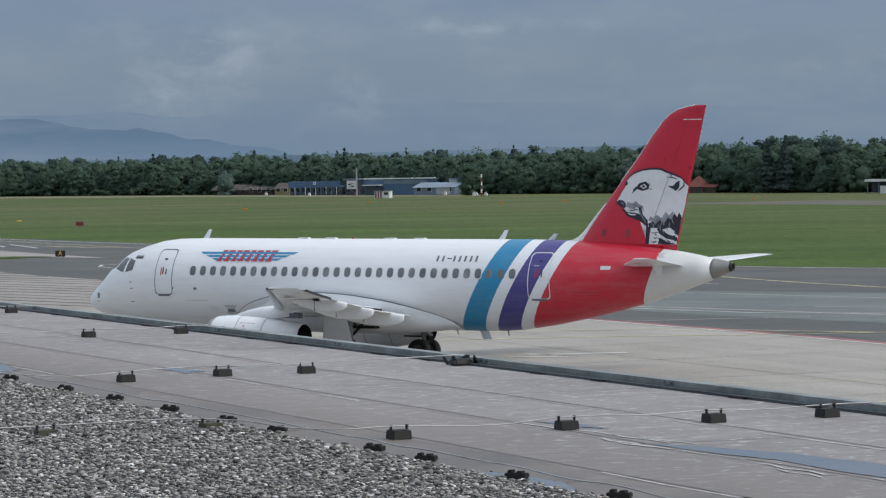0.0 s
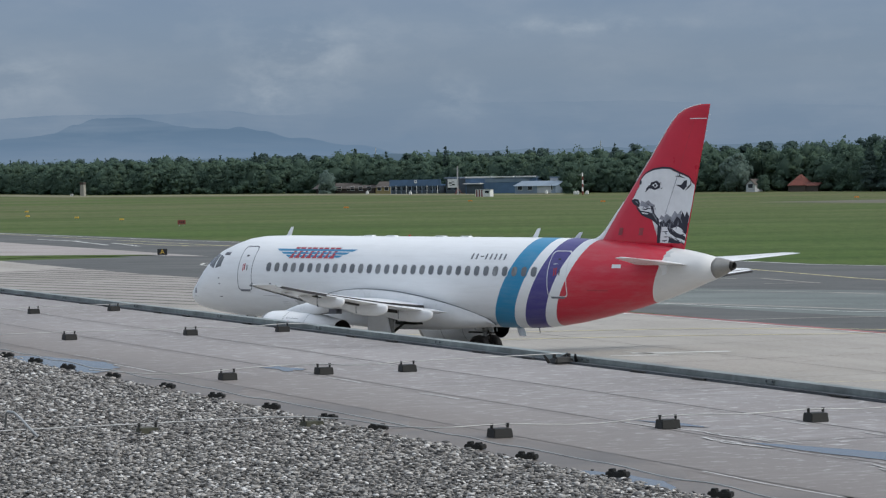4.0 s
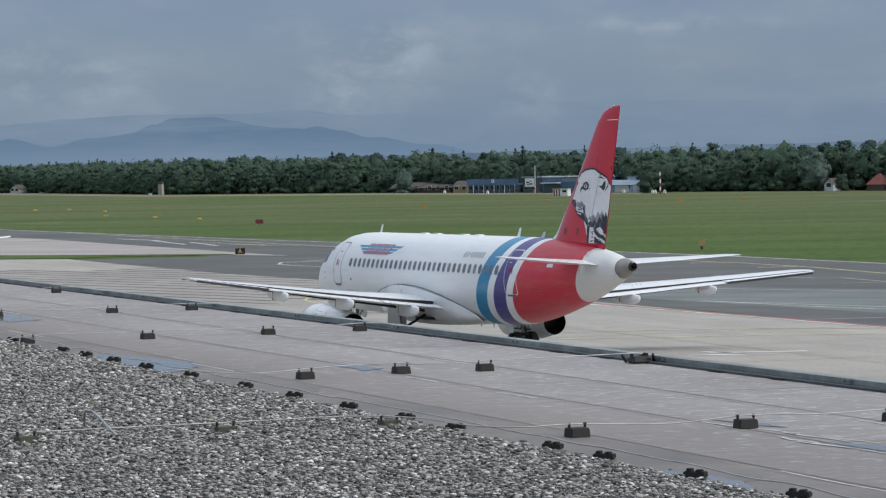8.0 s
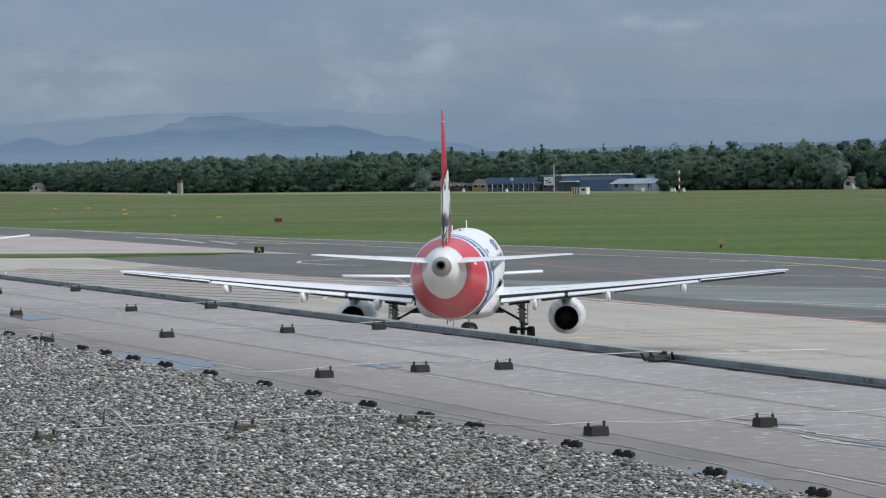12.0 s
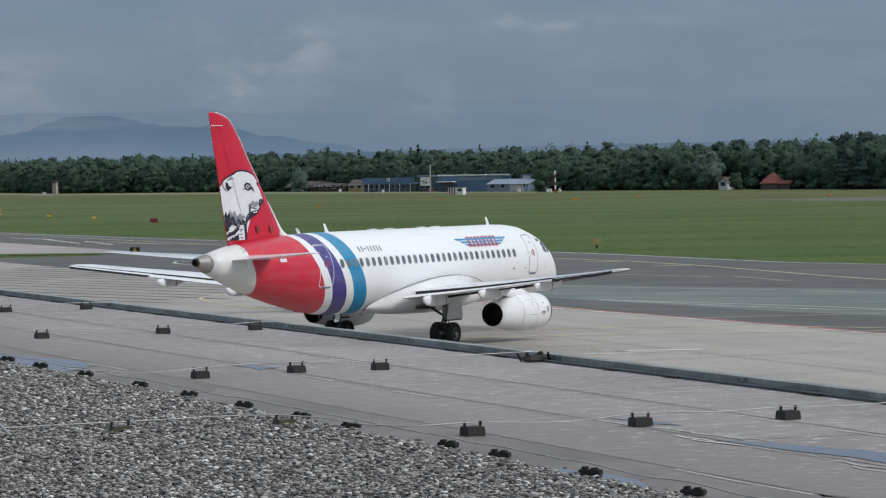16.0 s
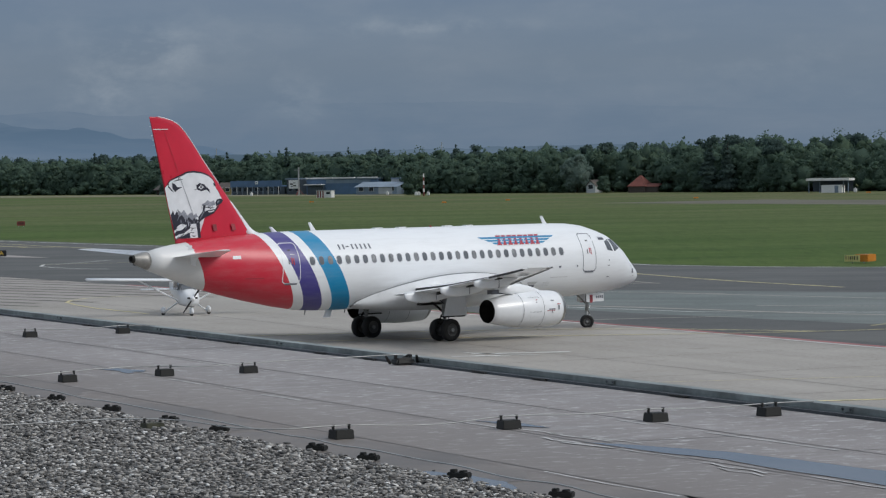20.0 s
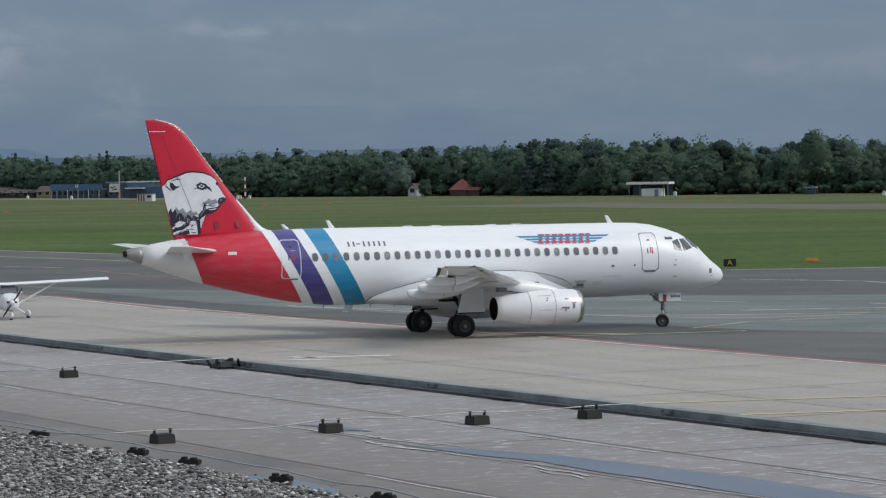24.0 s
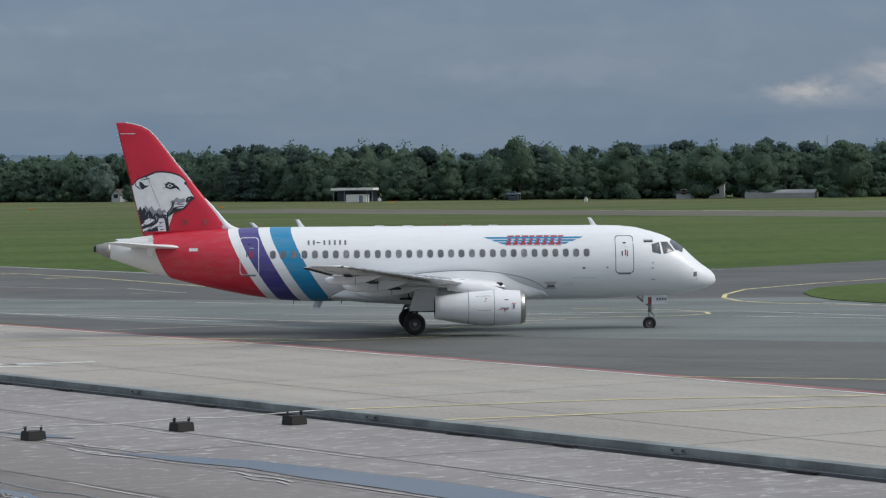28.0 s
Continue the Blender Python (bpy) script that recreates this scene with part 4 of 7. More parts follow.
fin = part("fin", bm, M_RED, aircraft, "tall red swept tail fin", True)
# centre the fin's camber
for v in fin.data.vertices:
    z = v.co.z
    for a, b in zip(FIN, FIN[1:]):
        if a[0] - 1e-6 <= z <= b[0] + 1e-6:
            k = (z - a[0]) / (b[0] - a[0])
            le, te = a[1] + (b[1] - a[1]) * k, a[2] + (b[2] - a[2]) * k
            c = max(0.0, min(1.0, (14.4 - v.co.x - le) / (te - le)))
            v.co.y -= 0.015 * math.sin(math.pi * c) * (te - le)
            break
# pale worn leading edge of the fin
bm = bmesh.new()
for (z0, a0, _, _), (z1, a1, _, _) in zip(FIN[3:], FIN[4:]):
    tube(bm, (14.4 - a0 + 0.0, 0, z0), (14.4 - a1 + 0.0, 0, z1), 0.022, sides=8)
part("fin_leading_edge", bm, M_BEAR, fin, "pale leading edge")
# white fillet ahead of the fin: a blade that rises in a hollow curve and thins out along the leading edge
bm = bmesh.new()
rings = []
for z, a0, a1, w in ((5.0, 22.95, 23.9, 0.12), (5.1, 23.3, 23.95, 0.10), (5.2, 23.5, 24.0, 0.085), (5.4, 23.74, 24.05, 0.07), (5.7, 24.0, 24.22, 0.05), (6.1, 24.34, 24.5, 0.035), (6.5, 24.71, 24.78, 0.02)):
    rings.append([(14.4 - a0, 0, z), (14.4 - a0 * 0.7 - a1 * 0.3, w * 0.75, z), (14.4 - a1, w, z), (14.4 - a1, -w, z), (14.4 - a0 * 0.7 - a1 * 0.3, -w * 0.75, z)])
loft(bm, rings)
part("fin_fillet", bm, M_WHITE, aircraft, "white fillet before the fin", True)


def fin_y(aft, z):
    for a, b in zip(FIN, FIN[1:]):
        if a[0] <= z <= b[0]:
            k = (z - a[0]) / (b[0] - a[0])
            le, te, th = (a[i] + (b[i] - a[i]) * k for i in (1, 2, 3))
            c = max(0.0, min(1.0, (aft - le) / (te - le)))
            t = th * 5 * (0.2969 * math.sqrt(c) - 0.126 * c - 0.3516 * c * c + 0.2843 * c ** 3 - 0.1036 * c ** 4)
            return t * (te - le) if True else 0
    return 0.02


def fin_patch(name, outline, mat, off, label=""):
    """A painted shape on both faces of the fin, in metres aft and up."""
    for side in (1, -1):
        bm = bmesh.new()
        bm.faces.new([bm.verts.new((x, 0, z)) for x, z in outline])
        bmesh.ops.triangulate(bm, faces=bm.faces)
        for axis, lo, step, n in ((0, 24.9, 0.17, 21), (2, 4.9, 0.3, 17)):
            spread = [p[axis // 2] for p in outline]
            for k in range(n):
                cut = lo + step * k
                if min(spread) < cut < max(spread):
                    bmesh.ops.bisect_plane(bm, geom=bm.verts[:] + bm.edges[:] + bm.faces[:], plane_co=(cut, 0, cut), plane_no=(1, 0, 0) if axis == 0 else (0, 0, 1))
        for v in bm.verts:
            v.co = Vector((14.4 - v.co.x, side * (fin_y(v.co.x, v.co.z) + off), v.co.z))
        bmesh.ops.recalc_face_normals(bm, faces=bm.faces)
        part(name, bm, mat, fin, label)


def fin_stroke(name, points, wide, mat, off):
    """A brush stroke that swells in its middle and ends in points."""
    left, right = [], []
    n = len(points)
    for k, (x, z) in enumerate(points):
        (a, b), (c, d) = points[max(k - 1, 0)], points[min(k + 1, n - 1)]
        ln = math.hypot(c - a, d - b)
        w = wide / 2 * max(0.12, math.sin(math.pi * (k + 0.3) / (n - 0.4)))
        left.append((x - (d - b) / ln * w, z + (c - a) / ln * w))
        right.append((x + (d - b) / ln * w, z - (c - a) / ln * w))
    fin_patch(name, left + right[::-1], mat, off)


# animal head painted on the fin, in plain shapes
fin_patch("painted_head", [(25.64, 7.27), (25.78, 7.44), (25.98, 7.58), (26.34, 7.70), (26.78, 7.75), (27.1, 7.73), (27.34, 7.62), (27.7, 7.5), (27.97, 7.39), (28.11, 7.21), (28.24, 7.11), (28.10, 6.45), (27.97, 5.94), (27.87, 5.56), (27.72, 4.92), (26.57, 4.94), (26.61, 5.27), (26.59, 5.66), (26.22, 5.91), (25.77, 6.09), (25.53, 6.34), (25.25, 6.52), (25.33, 6.62), (25.45, 6.87), (25.62, 7.09)], M_BEAR, 0.012, "white animal head painted on the fin")
fin_patch("painted_nose", [(25.23, 6.54), (25.37, 6.61), (25.57, 6.58), (25.68, 6.44), (25.64, 6.28), (25.49, 6.34), (25.33, 6.41)], M_INK, 0.018)
fin_patch("painted_nostril", [(25.44, 6.52), (25.55, 6.50), (25.59, 6.39), (25.55, 6.43), (25.49, 6.47)], M_GREY_INK, 0.022)
fin_patch("painted_eye", [(25.94, 6.87), (26.1, 7.06), (26.22, 7.23), (26.5, 7.3), (26.66, 7.17), (26.62, 7.01), (26.38, 6.94), (26.14, 7.01)], M_INK, 0.018)
fin_patch("painted_eye_light", [(26.26, 7.12), (26.44, 7.21), (26.56, 7.1), (26.42, 7.02)], M_BEAR, 0.022)
fin_patch("painted_pupil", [(26.36, 7.16), (26.47, 7.16), (26.47, 7.07), (26.36, 7.07)], M_INK, 0.026)
fin_patch("painted_ear", [(27.38, 7.13), (27.62, 7.13), (27.76, 7.28), (27.89, 7.32), (27.87, 7.07), (27.73, 6.93), (27.6, 7.02)], M_INK, 0.018)
for pts, wide in (([(25.62, 7.20), (25.66, 7.32), (25.80, 7.50), (26.0, 7.62), (26.34, 7.735), (26.78, 7.785), (27.12, 7.765), (27.4, 7.65), (27.7, 7.54), (27.98, 7.43), (28.13, 7.24), (28.24, 7.13)], 0.075),
                  ([(25.58, 7.14), (25.70, 7.18), (25.72, 7.26), (25.64, 7.32)], 0.05), ([(27.36, 7.46), (27.6, 7.44), (27.8, 7.38)], 0.05), ([(27.5, 7.62), (27.56, 7.5), (27.48, 7.42)], 0.04),
                  ([(28.05, 7.3), (28.06, 7.14), (27.9, 7.0), (27.8, 6.92)], 0.06), ([(25.94, 6.86), (26.02, 7.0), (26.12, 7.12)], 0.07), ([(26.62, 7.04), (26.72, 7.0), (26.78, 7.02)], 0.03), ([(26.62, 7.2), (26.7, 7.22)], 0.03),
                  ([(25.36, 6.68), (25.45, 6.87), (25.56, 7.06)], 0.02), ([(25.75, 6.23), (25.95, 6.2), (26.1, 6.25), (26.24, 6.22)], 0.05)):
    fin_stroke("ink_stroke", pts, wide, M_INK, 0.018)
fin_patch("painted_chin", [(25.49, 6.34), (25.69, 6.16), (26.1, 6.11), (26.3, 6.05), (26.59, 5.74), (26.6, 5.55), (26.26, 5.8), (25.77, 5.98), (25.52, 6.23)], M_INK, 0.018)
fin_patch("painted_lip", [(25.72, 6.12), (25.9, 6.08), (26.1, 6.06), (26.05, 6.02), (25.82, 6.04)], M_BEAR, 0.022)
fin_patch("painted_jaw", [(26.19, 6.34), (26.32, 6.32), (26.38, 6.05), (26.59, 5.82), (26.56, 5.71), (26.42, 5.8), (26.27, 6.02)], M_INK, 0.019)
fin_stroke("jaw_highlight", [(26.25, 6.22), (26.32, 6.02), (26.44, 5.86), (26.5, 5.74)], 0.05, M_GREY_INK, 0.023)
fin_patch("cheek_fur", [(26.59, 5.70), (26.78, 5.80), (26.9, 5.70), (27.06, 5.84), (27.25, 5.73), (27.41, 5.94), (27.57, 5.84), (27.65, 6.12), (27.77, 5.94), (27.85, 6.14), (27.96, 5.94), (27.87, 5.56), (27.69, 5.41), (27.45, 5.56), (27.13, 5.48), (26.89, 5.55), (26.66, 5.54)], M_INK, 0.018)
fin_patch("cheek_shade", [(26.59, 5.84), (26.7, 5.99), (26.82, 5.91), (26.94, 6.04), (27.14, 5.91), (27.31, 6.16), (27.45, 6.02), (27.63, 6.2), (27.57, 5.84), (27.41, 5.94), (27.25, 5.73), (27.06, 5.84), (26.9, 5.7), (26.78, 5.8)], M_GREY_INK, 0.017)
fin_patch("muzzle_shade", [(25.68, 6.34), (25.74, 6.54), (25.94, 6.47), (26.1, 6.56), (26.22, 6.44), (26.4, 6.37), (26.31, 6.27), (26.14, 6.34), (25.98, 6.25), (25.82, 6.32)], M_GREY_INK, 0.016)
fin_patch("painted_throat", [(26.52, 5.63), (26.69, 5.57), (26.65, 5.27), (26.61, 4.93), (26.47, 4.93), (26.56, 5.27)], M_INK, 0.018)
fin_patch("neck_fur", [(26.96, 5.52), (27.17, 5.48), (27.39, 5.31), (27.76, 5.19), (27.77, 5.06), (27.31, 5.15), (27.04, 5.33)], M_INK, 0.018)
fin_patch("neck_fur", [(27.04, 5.16), (27.25, 5.07), (27.47, 5.0), (27.70, 4.93), (27.3, 4.92), (26.99, 4.95)], M_INK, 0.018)
fin_patch("neck_fur", [(27.61, 5.56), (27.87, 5.57), (27.83, 5.34), (27.78, 5.24), (27.67, 5.38)], M_INK, 0.018)
fur = random.Random(12)
for k in range(34):
    black = k % 2
    a = fur.uniform(26.7, 27.66)
    z = fur.uniform(5.0, 5.5) if black else fur.uniform(5.5, 5.95)
    ln, dr = fur.uniform(0.12, 0.3), fur.uniform(-0.9, 0.1) if black else fur.uniform(-1.9, -1.1)
    fin_stroke("fur_stroke", [(a, z), (a + ln * 0.5 * math.cos(dr), z + ln * 0.5 * math.sin(dr) - 0.02), (a + ln * math.cos(dr), z + ln * math.sin(dr))], fur.uniform(0.02, 0.05), M_INK if black else M_GREY_INK, 0.020)
for k in range(14):
    a, z = fur.uniform(25.72, 26.35), fur.uniform(6.28, 6.5)
    fin_stroke("muzzle_stroke", [(a, z), (a + 0.07, z - 0.05), (a + 0.12, z - 0.12)], 0.02, M_INK if k % 3 == 0 else M_GREY_INK, 0.019)
fin_patch("rudder_gap", [(27.5, 7.6), (27.525, 7.6), (26.86, 5.94), (26.84, 5.94)], M_GREY_INK, 0.024)
fin_patch("fin_seam", [(27.53, 7.75), (27.55, 7.75), (28.28, 9.62), (28.26, 9.62)], M_LOGO_RED, 0.008)
fin_patch("fin_marking", [(28.05, 9.63), (28.80, 9.63), (28.80, 9.60), (28.05, 9.60)], M_BEAR, 0.008)
for a in (24.7, 25.7):
    fin_patch("fin_hatch", [(a - 0.10, 5.22), (a + 0.10, 5.22), (a + 0.16, 5.5), (a - 0.04, 5.5)], M_HATCH, 0.008)
for k in range(5):
    z = 8.95 + 0.2 * k
    part("static_wick", box(bmesh.new(), 14.4 - (28.74 + 0.23 * (z - 8.9)), 0, z, 0.09, 0.01, 0.012), M_BEAR, fin)

# cabin windows, doors, lettering, on both sides
for side in (1, -1):
    for k in range(31):
        x = 6.54 + 0.4993 * k
        o = rounded(x - 0.178, x + 0.178, 3.57, 4.025, 0.15, 4)
        i = rounded(x - 0.138, x + 0.138, 3.61, 3.985, 0.12, 4)
        w = part("cabin_window", ring_patch(bmesh.new(), o, i, side, 0.007), M_BAND_TEAL if k in (28, 29) else M_FRAME, aircraft)
        part("gasket", ring_patch(bmesh.new(), i, [(x + (a - x) * 0.86, 3.795 + (b - 3.795) * 0.92) for a, b in i], side, 0.0085), M_SEAL, w)
        part("pane", patch(bmesh.new(), i, side, 0.004, 2), M_BLIND if k % 5 in (1, 3) else M_GLASS_DARK, w)
    for x0, x1, z0, z1, mat, ink in ((4.62, 5.52, 2.80, 4.66, M_SEAL, M_SEAL) if side == 1 else (4.26, 5.16, 2.80, 4.60, M_SEAL, M_SEAL), (22.18, 23.10, 2.84, 4.62, M_BEAR, M_SEAL)):
        o = denser(rounded(x0, x1, z0, z1, 0.16, 5), 0.25)
        cx, cz = (x0 + x1) / 2, (z0 + z1) / 2
        i = [(cx + (x - cx) * 0.925, cz + (z - cz) * 0.963) for x, z in o]
        door = part("cabin_door", ring_patch(bmesh.new(), o, i, side, 0.008), mat, aircraft, "outlined cabin door")
        part("door_sill", patch(bmesh.new(), [(x0 + 0.15, z0 - 0.05), (x1 - 0.15, z0 - 0.05), (x1 - 0.15, z0 + 0.02), (x0 + 0.15, z0 + 0.02)], side, 0.02, 1), M_SEAL, door)
        for a, b, c, d, m in ((0.42, 0.06, 0.28, 0.04, M_LOGO_RED), (0.32, 0.05, 0.30, 0.0, M_LOGO_RED), (0.60, 0.05, 0.22, 0.0, M_INK), (0.42, 0.14, 0.06, 0.50, M_INK), (0.25, 0.22, 0.02, 0.32, M_FRAME)):
            xa, za = x0 + a * (x1 - x0), z0 + 0.95 + d
            part("door_marking", patch(bmesh.new(), [(xa, za - c / 2), (xa + b, za - c / 2), (xa + b, za + c / 2), (xa, za + c / 2)], side, 0.012, 1), m, door)
    # flight-deck windows
    for outline in ([(3.37, 4.17), (2.98, 4.27), (2.93, 3.70), (3.35, 3.79)], [(2.90, 4.27), (2.56, 4.28), (2.25, 3.83), (2.80, 3.69)]):
        part("cockpit_window", patch(bmesh.new(), denser(outline, 0.12), side, 0.008, 4), M_COCKPIT, aircraft, "dark flight-deck window")
    for ring in ([(1.66, 4), (2.24, 4), (2.44, 34), (2.2, 50), (1.84, 46)],):
        bm = bmesh.new()
        cx, ca = sum(p[0] for p in ring) / len(ring), sum(p[1] for p in ring) / len(ring)
        d = denser(ring, 3.0)
        d = []
        for (a, b), (e, f) in zip(ring, ring[1:] + ring[:1]):
            d += [(a + (e - a) * j / 5, b + (f - b) * j / 5) for j in range(5)]
        loops = [[bm.verts.new(skin(cx + (a - cx) * q, ca + (b - ca) * q, side, 0.008)) for a, b in d] for q in (1, 0.75, 0.5, 0.25)]
        for la, lb in zip(loops, loops[1:]):
            for j in range(len(la)):
                bm.faces.new((la[j], la[(j + 1) % len(la)], lb[(j + 1) % len(la)], lb[j]))
        bm.faces.new(loops[-1])
        bmesh.ops.recalc_face_normals(bm, faces=bm.faces)
        part("cockpit_window", bm, M_COCKPIT, aircraft, "dark flight-deck window")
    # winged emblem: three blue bars each way and red blocks between
    emblem = None
    c = 9.05
    sg = 1
    for k in range(3):
        z0 = 4.225 + 0.125 * k
        half = 1.52 + 0.34 * k
        part("emblem_bar", patch(bmesh.new(), denser([(c - half, z0), (c + half, z0), (c + half + 0.2, z0 + 0.085), (c - half - 0.2, z0 + 0.085)], 0.4), side, 0.009, 1), M_TEAL, aircraft)
    tilt = 0.16 if side == -1 else -0.16
    for k in range(4):
        a = c - 1.36 + 0.69 * k
        for a0, a1, z0, z1, m, off in ((a - 0.05, a + 0.65, 4.15, 4.65, M_FRAME, 0.011), (a, a + 0.24, 4.18, 4.62, M_LOGO_RED, 0.014), (a + 0.30, a + 0.60, 4.18, 4.62, M_LOGO_RED, 0.014)):
            s0, s1 = -tilt * (z0 - 4.4) / 0.44, -tilt * (z1 - 4.4) / 0.44
            part("emblem_block", patch(bmesh.new(), [(a0 + s0, z0), (a1 + s0, z0), (a1 + s1, z1), (a0 + s1, z1)], side, off, 1), m, aircraft)
    # dark bars in place of the marks by the rear bands
    for k in range(8):
        a = 18.0 + 0.25 * k
        if k == (2 if side == 1 else 5):
            part("registration_bar", patch(bmesh.new(), [(a, 4.34), (a + 0.19, 4.34), (a + 0.19, 4.38), (a, 4.38)], side, 0.009, 1), M_INK, aircraft)
        else:
            part("registration_bar", patch(bmesh.new(), [(a + 0.02, 4.245), (a + 0.11, 4.245), (a + 0.11, 4.465), (a + 0.02, 4.465)], side, 0.009, 1), M_SEAL, aircraft)
    # little flag, hatches, drain marks
    for k, m in enumerate((M_FRAME, M_SEAL, M_INK)):
        part("flag_bar", patch(bmesh.new(), [(3.3, 4.44 - 0.06 * k), (3.75, 4.44 - 0.06 * k), (3.75, 4.38 - 0.06 * k), (3.3, 4.38 - 0.06 * k)], side, 0.009, 1), m, aircraft)
    for x0, x1, z0, z1, m in ((7.95, 8.55, 2.05, 2.42, M_PLATE), (8.05, 8.4, 2.14, 2.26, M_SEAL), (1.05, 1.42, 2.45, 2.98, M_PLATE), (1.14, 1.32, 2.6, 2.82, M_SEAL), (6.6, 6.74, 3.02, 3.12, M_SEAL), (5.5, 5.58, 3.04, 3.12, M_SEAL), (3.3, 3.42, 3.02, 3.06, M_SEAL), (3.3, 3.36, 3.26, 3.32, M_SEAL), (3.2, 3.4, 2.48, 2.51, M_SEAL), (6.1, 7.2, 2.58, 2.60, M_PLATE), (7.15, 7.6, 2.28, 2.30, M_PLATE), (7.15, 7.55, 2.36, 2.375, M_PLATE), (7.15, 7.6, 2.20, 2.215, M_PLATE), (25.1, 25.5, 3.98, 4.12, M_FRAME), (24.0, 24.9, 3.1, 3.14, M_LOGO_RED), (27.2, 27.5, 4.42, 4.62, M_PLATE), (27.05, 27.07, 3.2, 3.85, M_PLATE)):
        part("hatch", patch(bmesh.new(), [(x0, z0), (x1, z0), (x1, z1), (x0, z1)], side, 0.007 if m in (M_FRAME, M_PLATE) else 0.012, 1), m, aircraft)

# aerials, beacon, roof fairings
for a, h, m in ((6.0, 0.36, M_WHITE), (20.1, 0.36, M_WHITE), (22.3, 0.22, M_WHITE)):
    bm = bmesh.new()
    loft(bm, [[(14.4 - a + x + s, y, z) for x, y in ((0.15 * q, 0.0), (0.0, 0.03), (-0.15 * q, 0.0), (0.0, -0.03))] for z, s, q in ((5.06, 0.0, 1.0), (5.1 + h, -0.24, 0.55))])
    part("aerial", bm, m, aircraft, "white blade aerial")
for a in (10.9, 12.2, 15.0, 16.4):
    part("roof_fairing", box(bmesh.new(), 14.4 - a, 0, 5.105, 0.5, 0.28, 0.07, bevel=0.03), M_WHITE, aircraft)
bm = bmesh.new()
bmesh.ops.create_uvsphere(bm, u_segments=12, v_segments=8, radius=0.055, matrix=Matrix.Translation((14.4 - 13.2, 0, 5.12)))
part("beacon", bm, M_BEACON, aircraft, "red anti-collision beacon", True)
for a in (19.3,):
    bm = bmesh.new()
    loft(bm, [[(14.4 - a + x + s, y, z) for x, y in ((0.2, 0.0), (0.0, 0.03), (-0.2, 0.0), (0.0, -0.03))] for z, s in ((1.56, 0.0), (1.2, -0.16))])
    part("aerial", bm, M_WHITE, aircraft)
for a in (10.0, 17.0, 18.2, 20.5):
    part("drain_mast", tube(bmesh.new(), (14.4 - a, 0.2, 1.6), (14.4 - a - 0.05, 0.2, 1.36), 0.03, 0.02, 6), M_GEAR, aircraft)


# landing gear
def wheel(name, at, radius, width, parent):
    hub = part(name, tube(bmesh.new(), (0, -width * 0.55, 0), (0, width * 0.55, 0), radius * 0.16, sides=12), M_GEAR, parent)
    hub.matrix_basis = Matrix.Translation(at)
    w = width / 2
    r = radius
    part("tyre", lathe(bmesh.new(), [(-w * 0.8, r * 0.56), (-w, r * 0.68), (-w * 0.98, r * 0.86), (-w * 0.72, r * 0.97), (0, r), (w * 0.72, r * 0.97), (w * 0.98, r * 0.86), (w, r * 0.68), (w * 0.8, r * 0.56)], (0, 0, 0), "y", 32, start_cap=False, end_cap=False), M_TYRE, hub, "", True)
    bm = bmesh.new()
    for s in (-1, 1):
        lathe(bm, [(s * w * 0.84, r * 0.57), (s * w * 0.7, r * 0.50), (s * w * 0.45, r * 0.42), (s * w * 0.5, r * 0.2), (s * w * 0.75, r * 0.18), (s * w * 0.75, 0.001)], (0, 0, 0), "y", 24, start_cap=False, end_cap=False)
    for k in range(8):
        a = k * math.tau / 8
        for s in (-1, 1):
            box(bm, r * 0.33 * math.cos(a), s * w * 0.5, r * 0.33 * math.sin(a), 0.05, 0.03, 0.05)
    part("rim", bm, M_RIM, hub, "", True)
    return hub


WHEELS = []
for side in (1, -1):
    for dy in (-0.38, 0.38):
        at = (14.4 - 14.85, side * 2.75 + dy, 0.51)
        WHEELS.append((wheel("main_wheel", at, 0.51, 0.34, aircraft), at, 0.51, False))
    y = side * 2.75
    bm = bmesh.new()
    tube(bm, (-0.45, y, 0.5), (-0.45, y, 1.25), 0.085)
    tube(bm, (-0.45, y, 1.15), (-0.42, y, 2.35), 0.13)
    tube(bm, (-0.45, y - 0.42, 0.54), (-0.45, y + 0.42, 0.54), 0.075)
    part("gear_strut", bm, M_GEAR, aircraft, "grey main gear strut", True)
    bm = bmesh.new()
    tube(bm, (-0.45, y, 1.25), (-0.40, y - side * 1.45, 2.05), 0.055)
    tube(bm, (-0.45, y, 1.15), (0.35, y, 2.3), 0.05)
    tube(bm, (-0.62, y, 1.2), (-0.78, y, 0.92), 0.035)
    tube(bm, (-0.78, y, 0.92), (-0.6, y, 0.62), 0.035)
    for dz, dx in ((1.5, 0.18), (1.7, -0.2), (1.35, 0.22)):
        tube(bm, (-0.45 + dx, y - 0.2, dz), (-0.45 + dx * 1.4, y + 0.2, dz + 0.25), 0.028)
    tube(bm, (-0.30, y + side * 0.1, 0.6), (-0.30, y + side * 0.1, 1.2), 0.02)
    box(bm, -0.45, y, 0.9, 0.34, 0.5, 0.12)
    part("gear_brace", bm, M_DARK_METAL, aircraft, "dark folding brace")
    bm = bmesh.new()
    loft(bm, [[(x, y + side * o, z) for x, z in ((0.66, 1.14), (-0.72, 1.08), (-0.42, 2.2), (0.56, 2.25))] for o in (0.22, 0.26)])
    part("gear_door", bm, M_WHITE, aircraft, "white main gear door")
    part("door_edge", box(bmesh.new(), -0.08, y + side * 0.16, 1.10, 1.3, 0.2, 0.06), M_DARK_METAL, aircraft)
    # no opening is cut: an added dark box paints the well's shade
    bm = bmesh.new()
    box(bm, -0.5, side * 1.62, 1.66, 1.2, 0.7, 0.1)
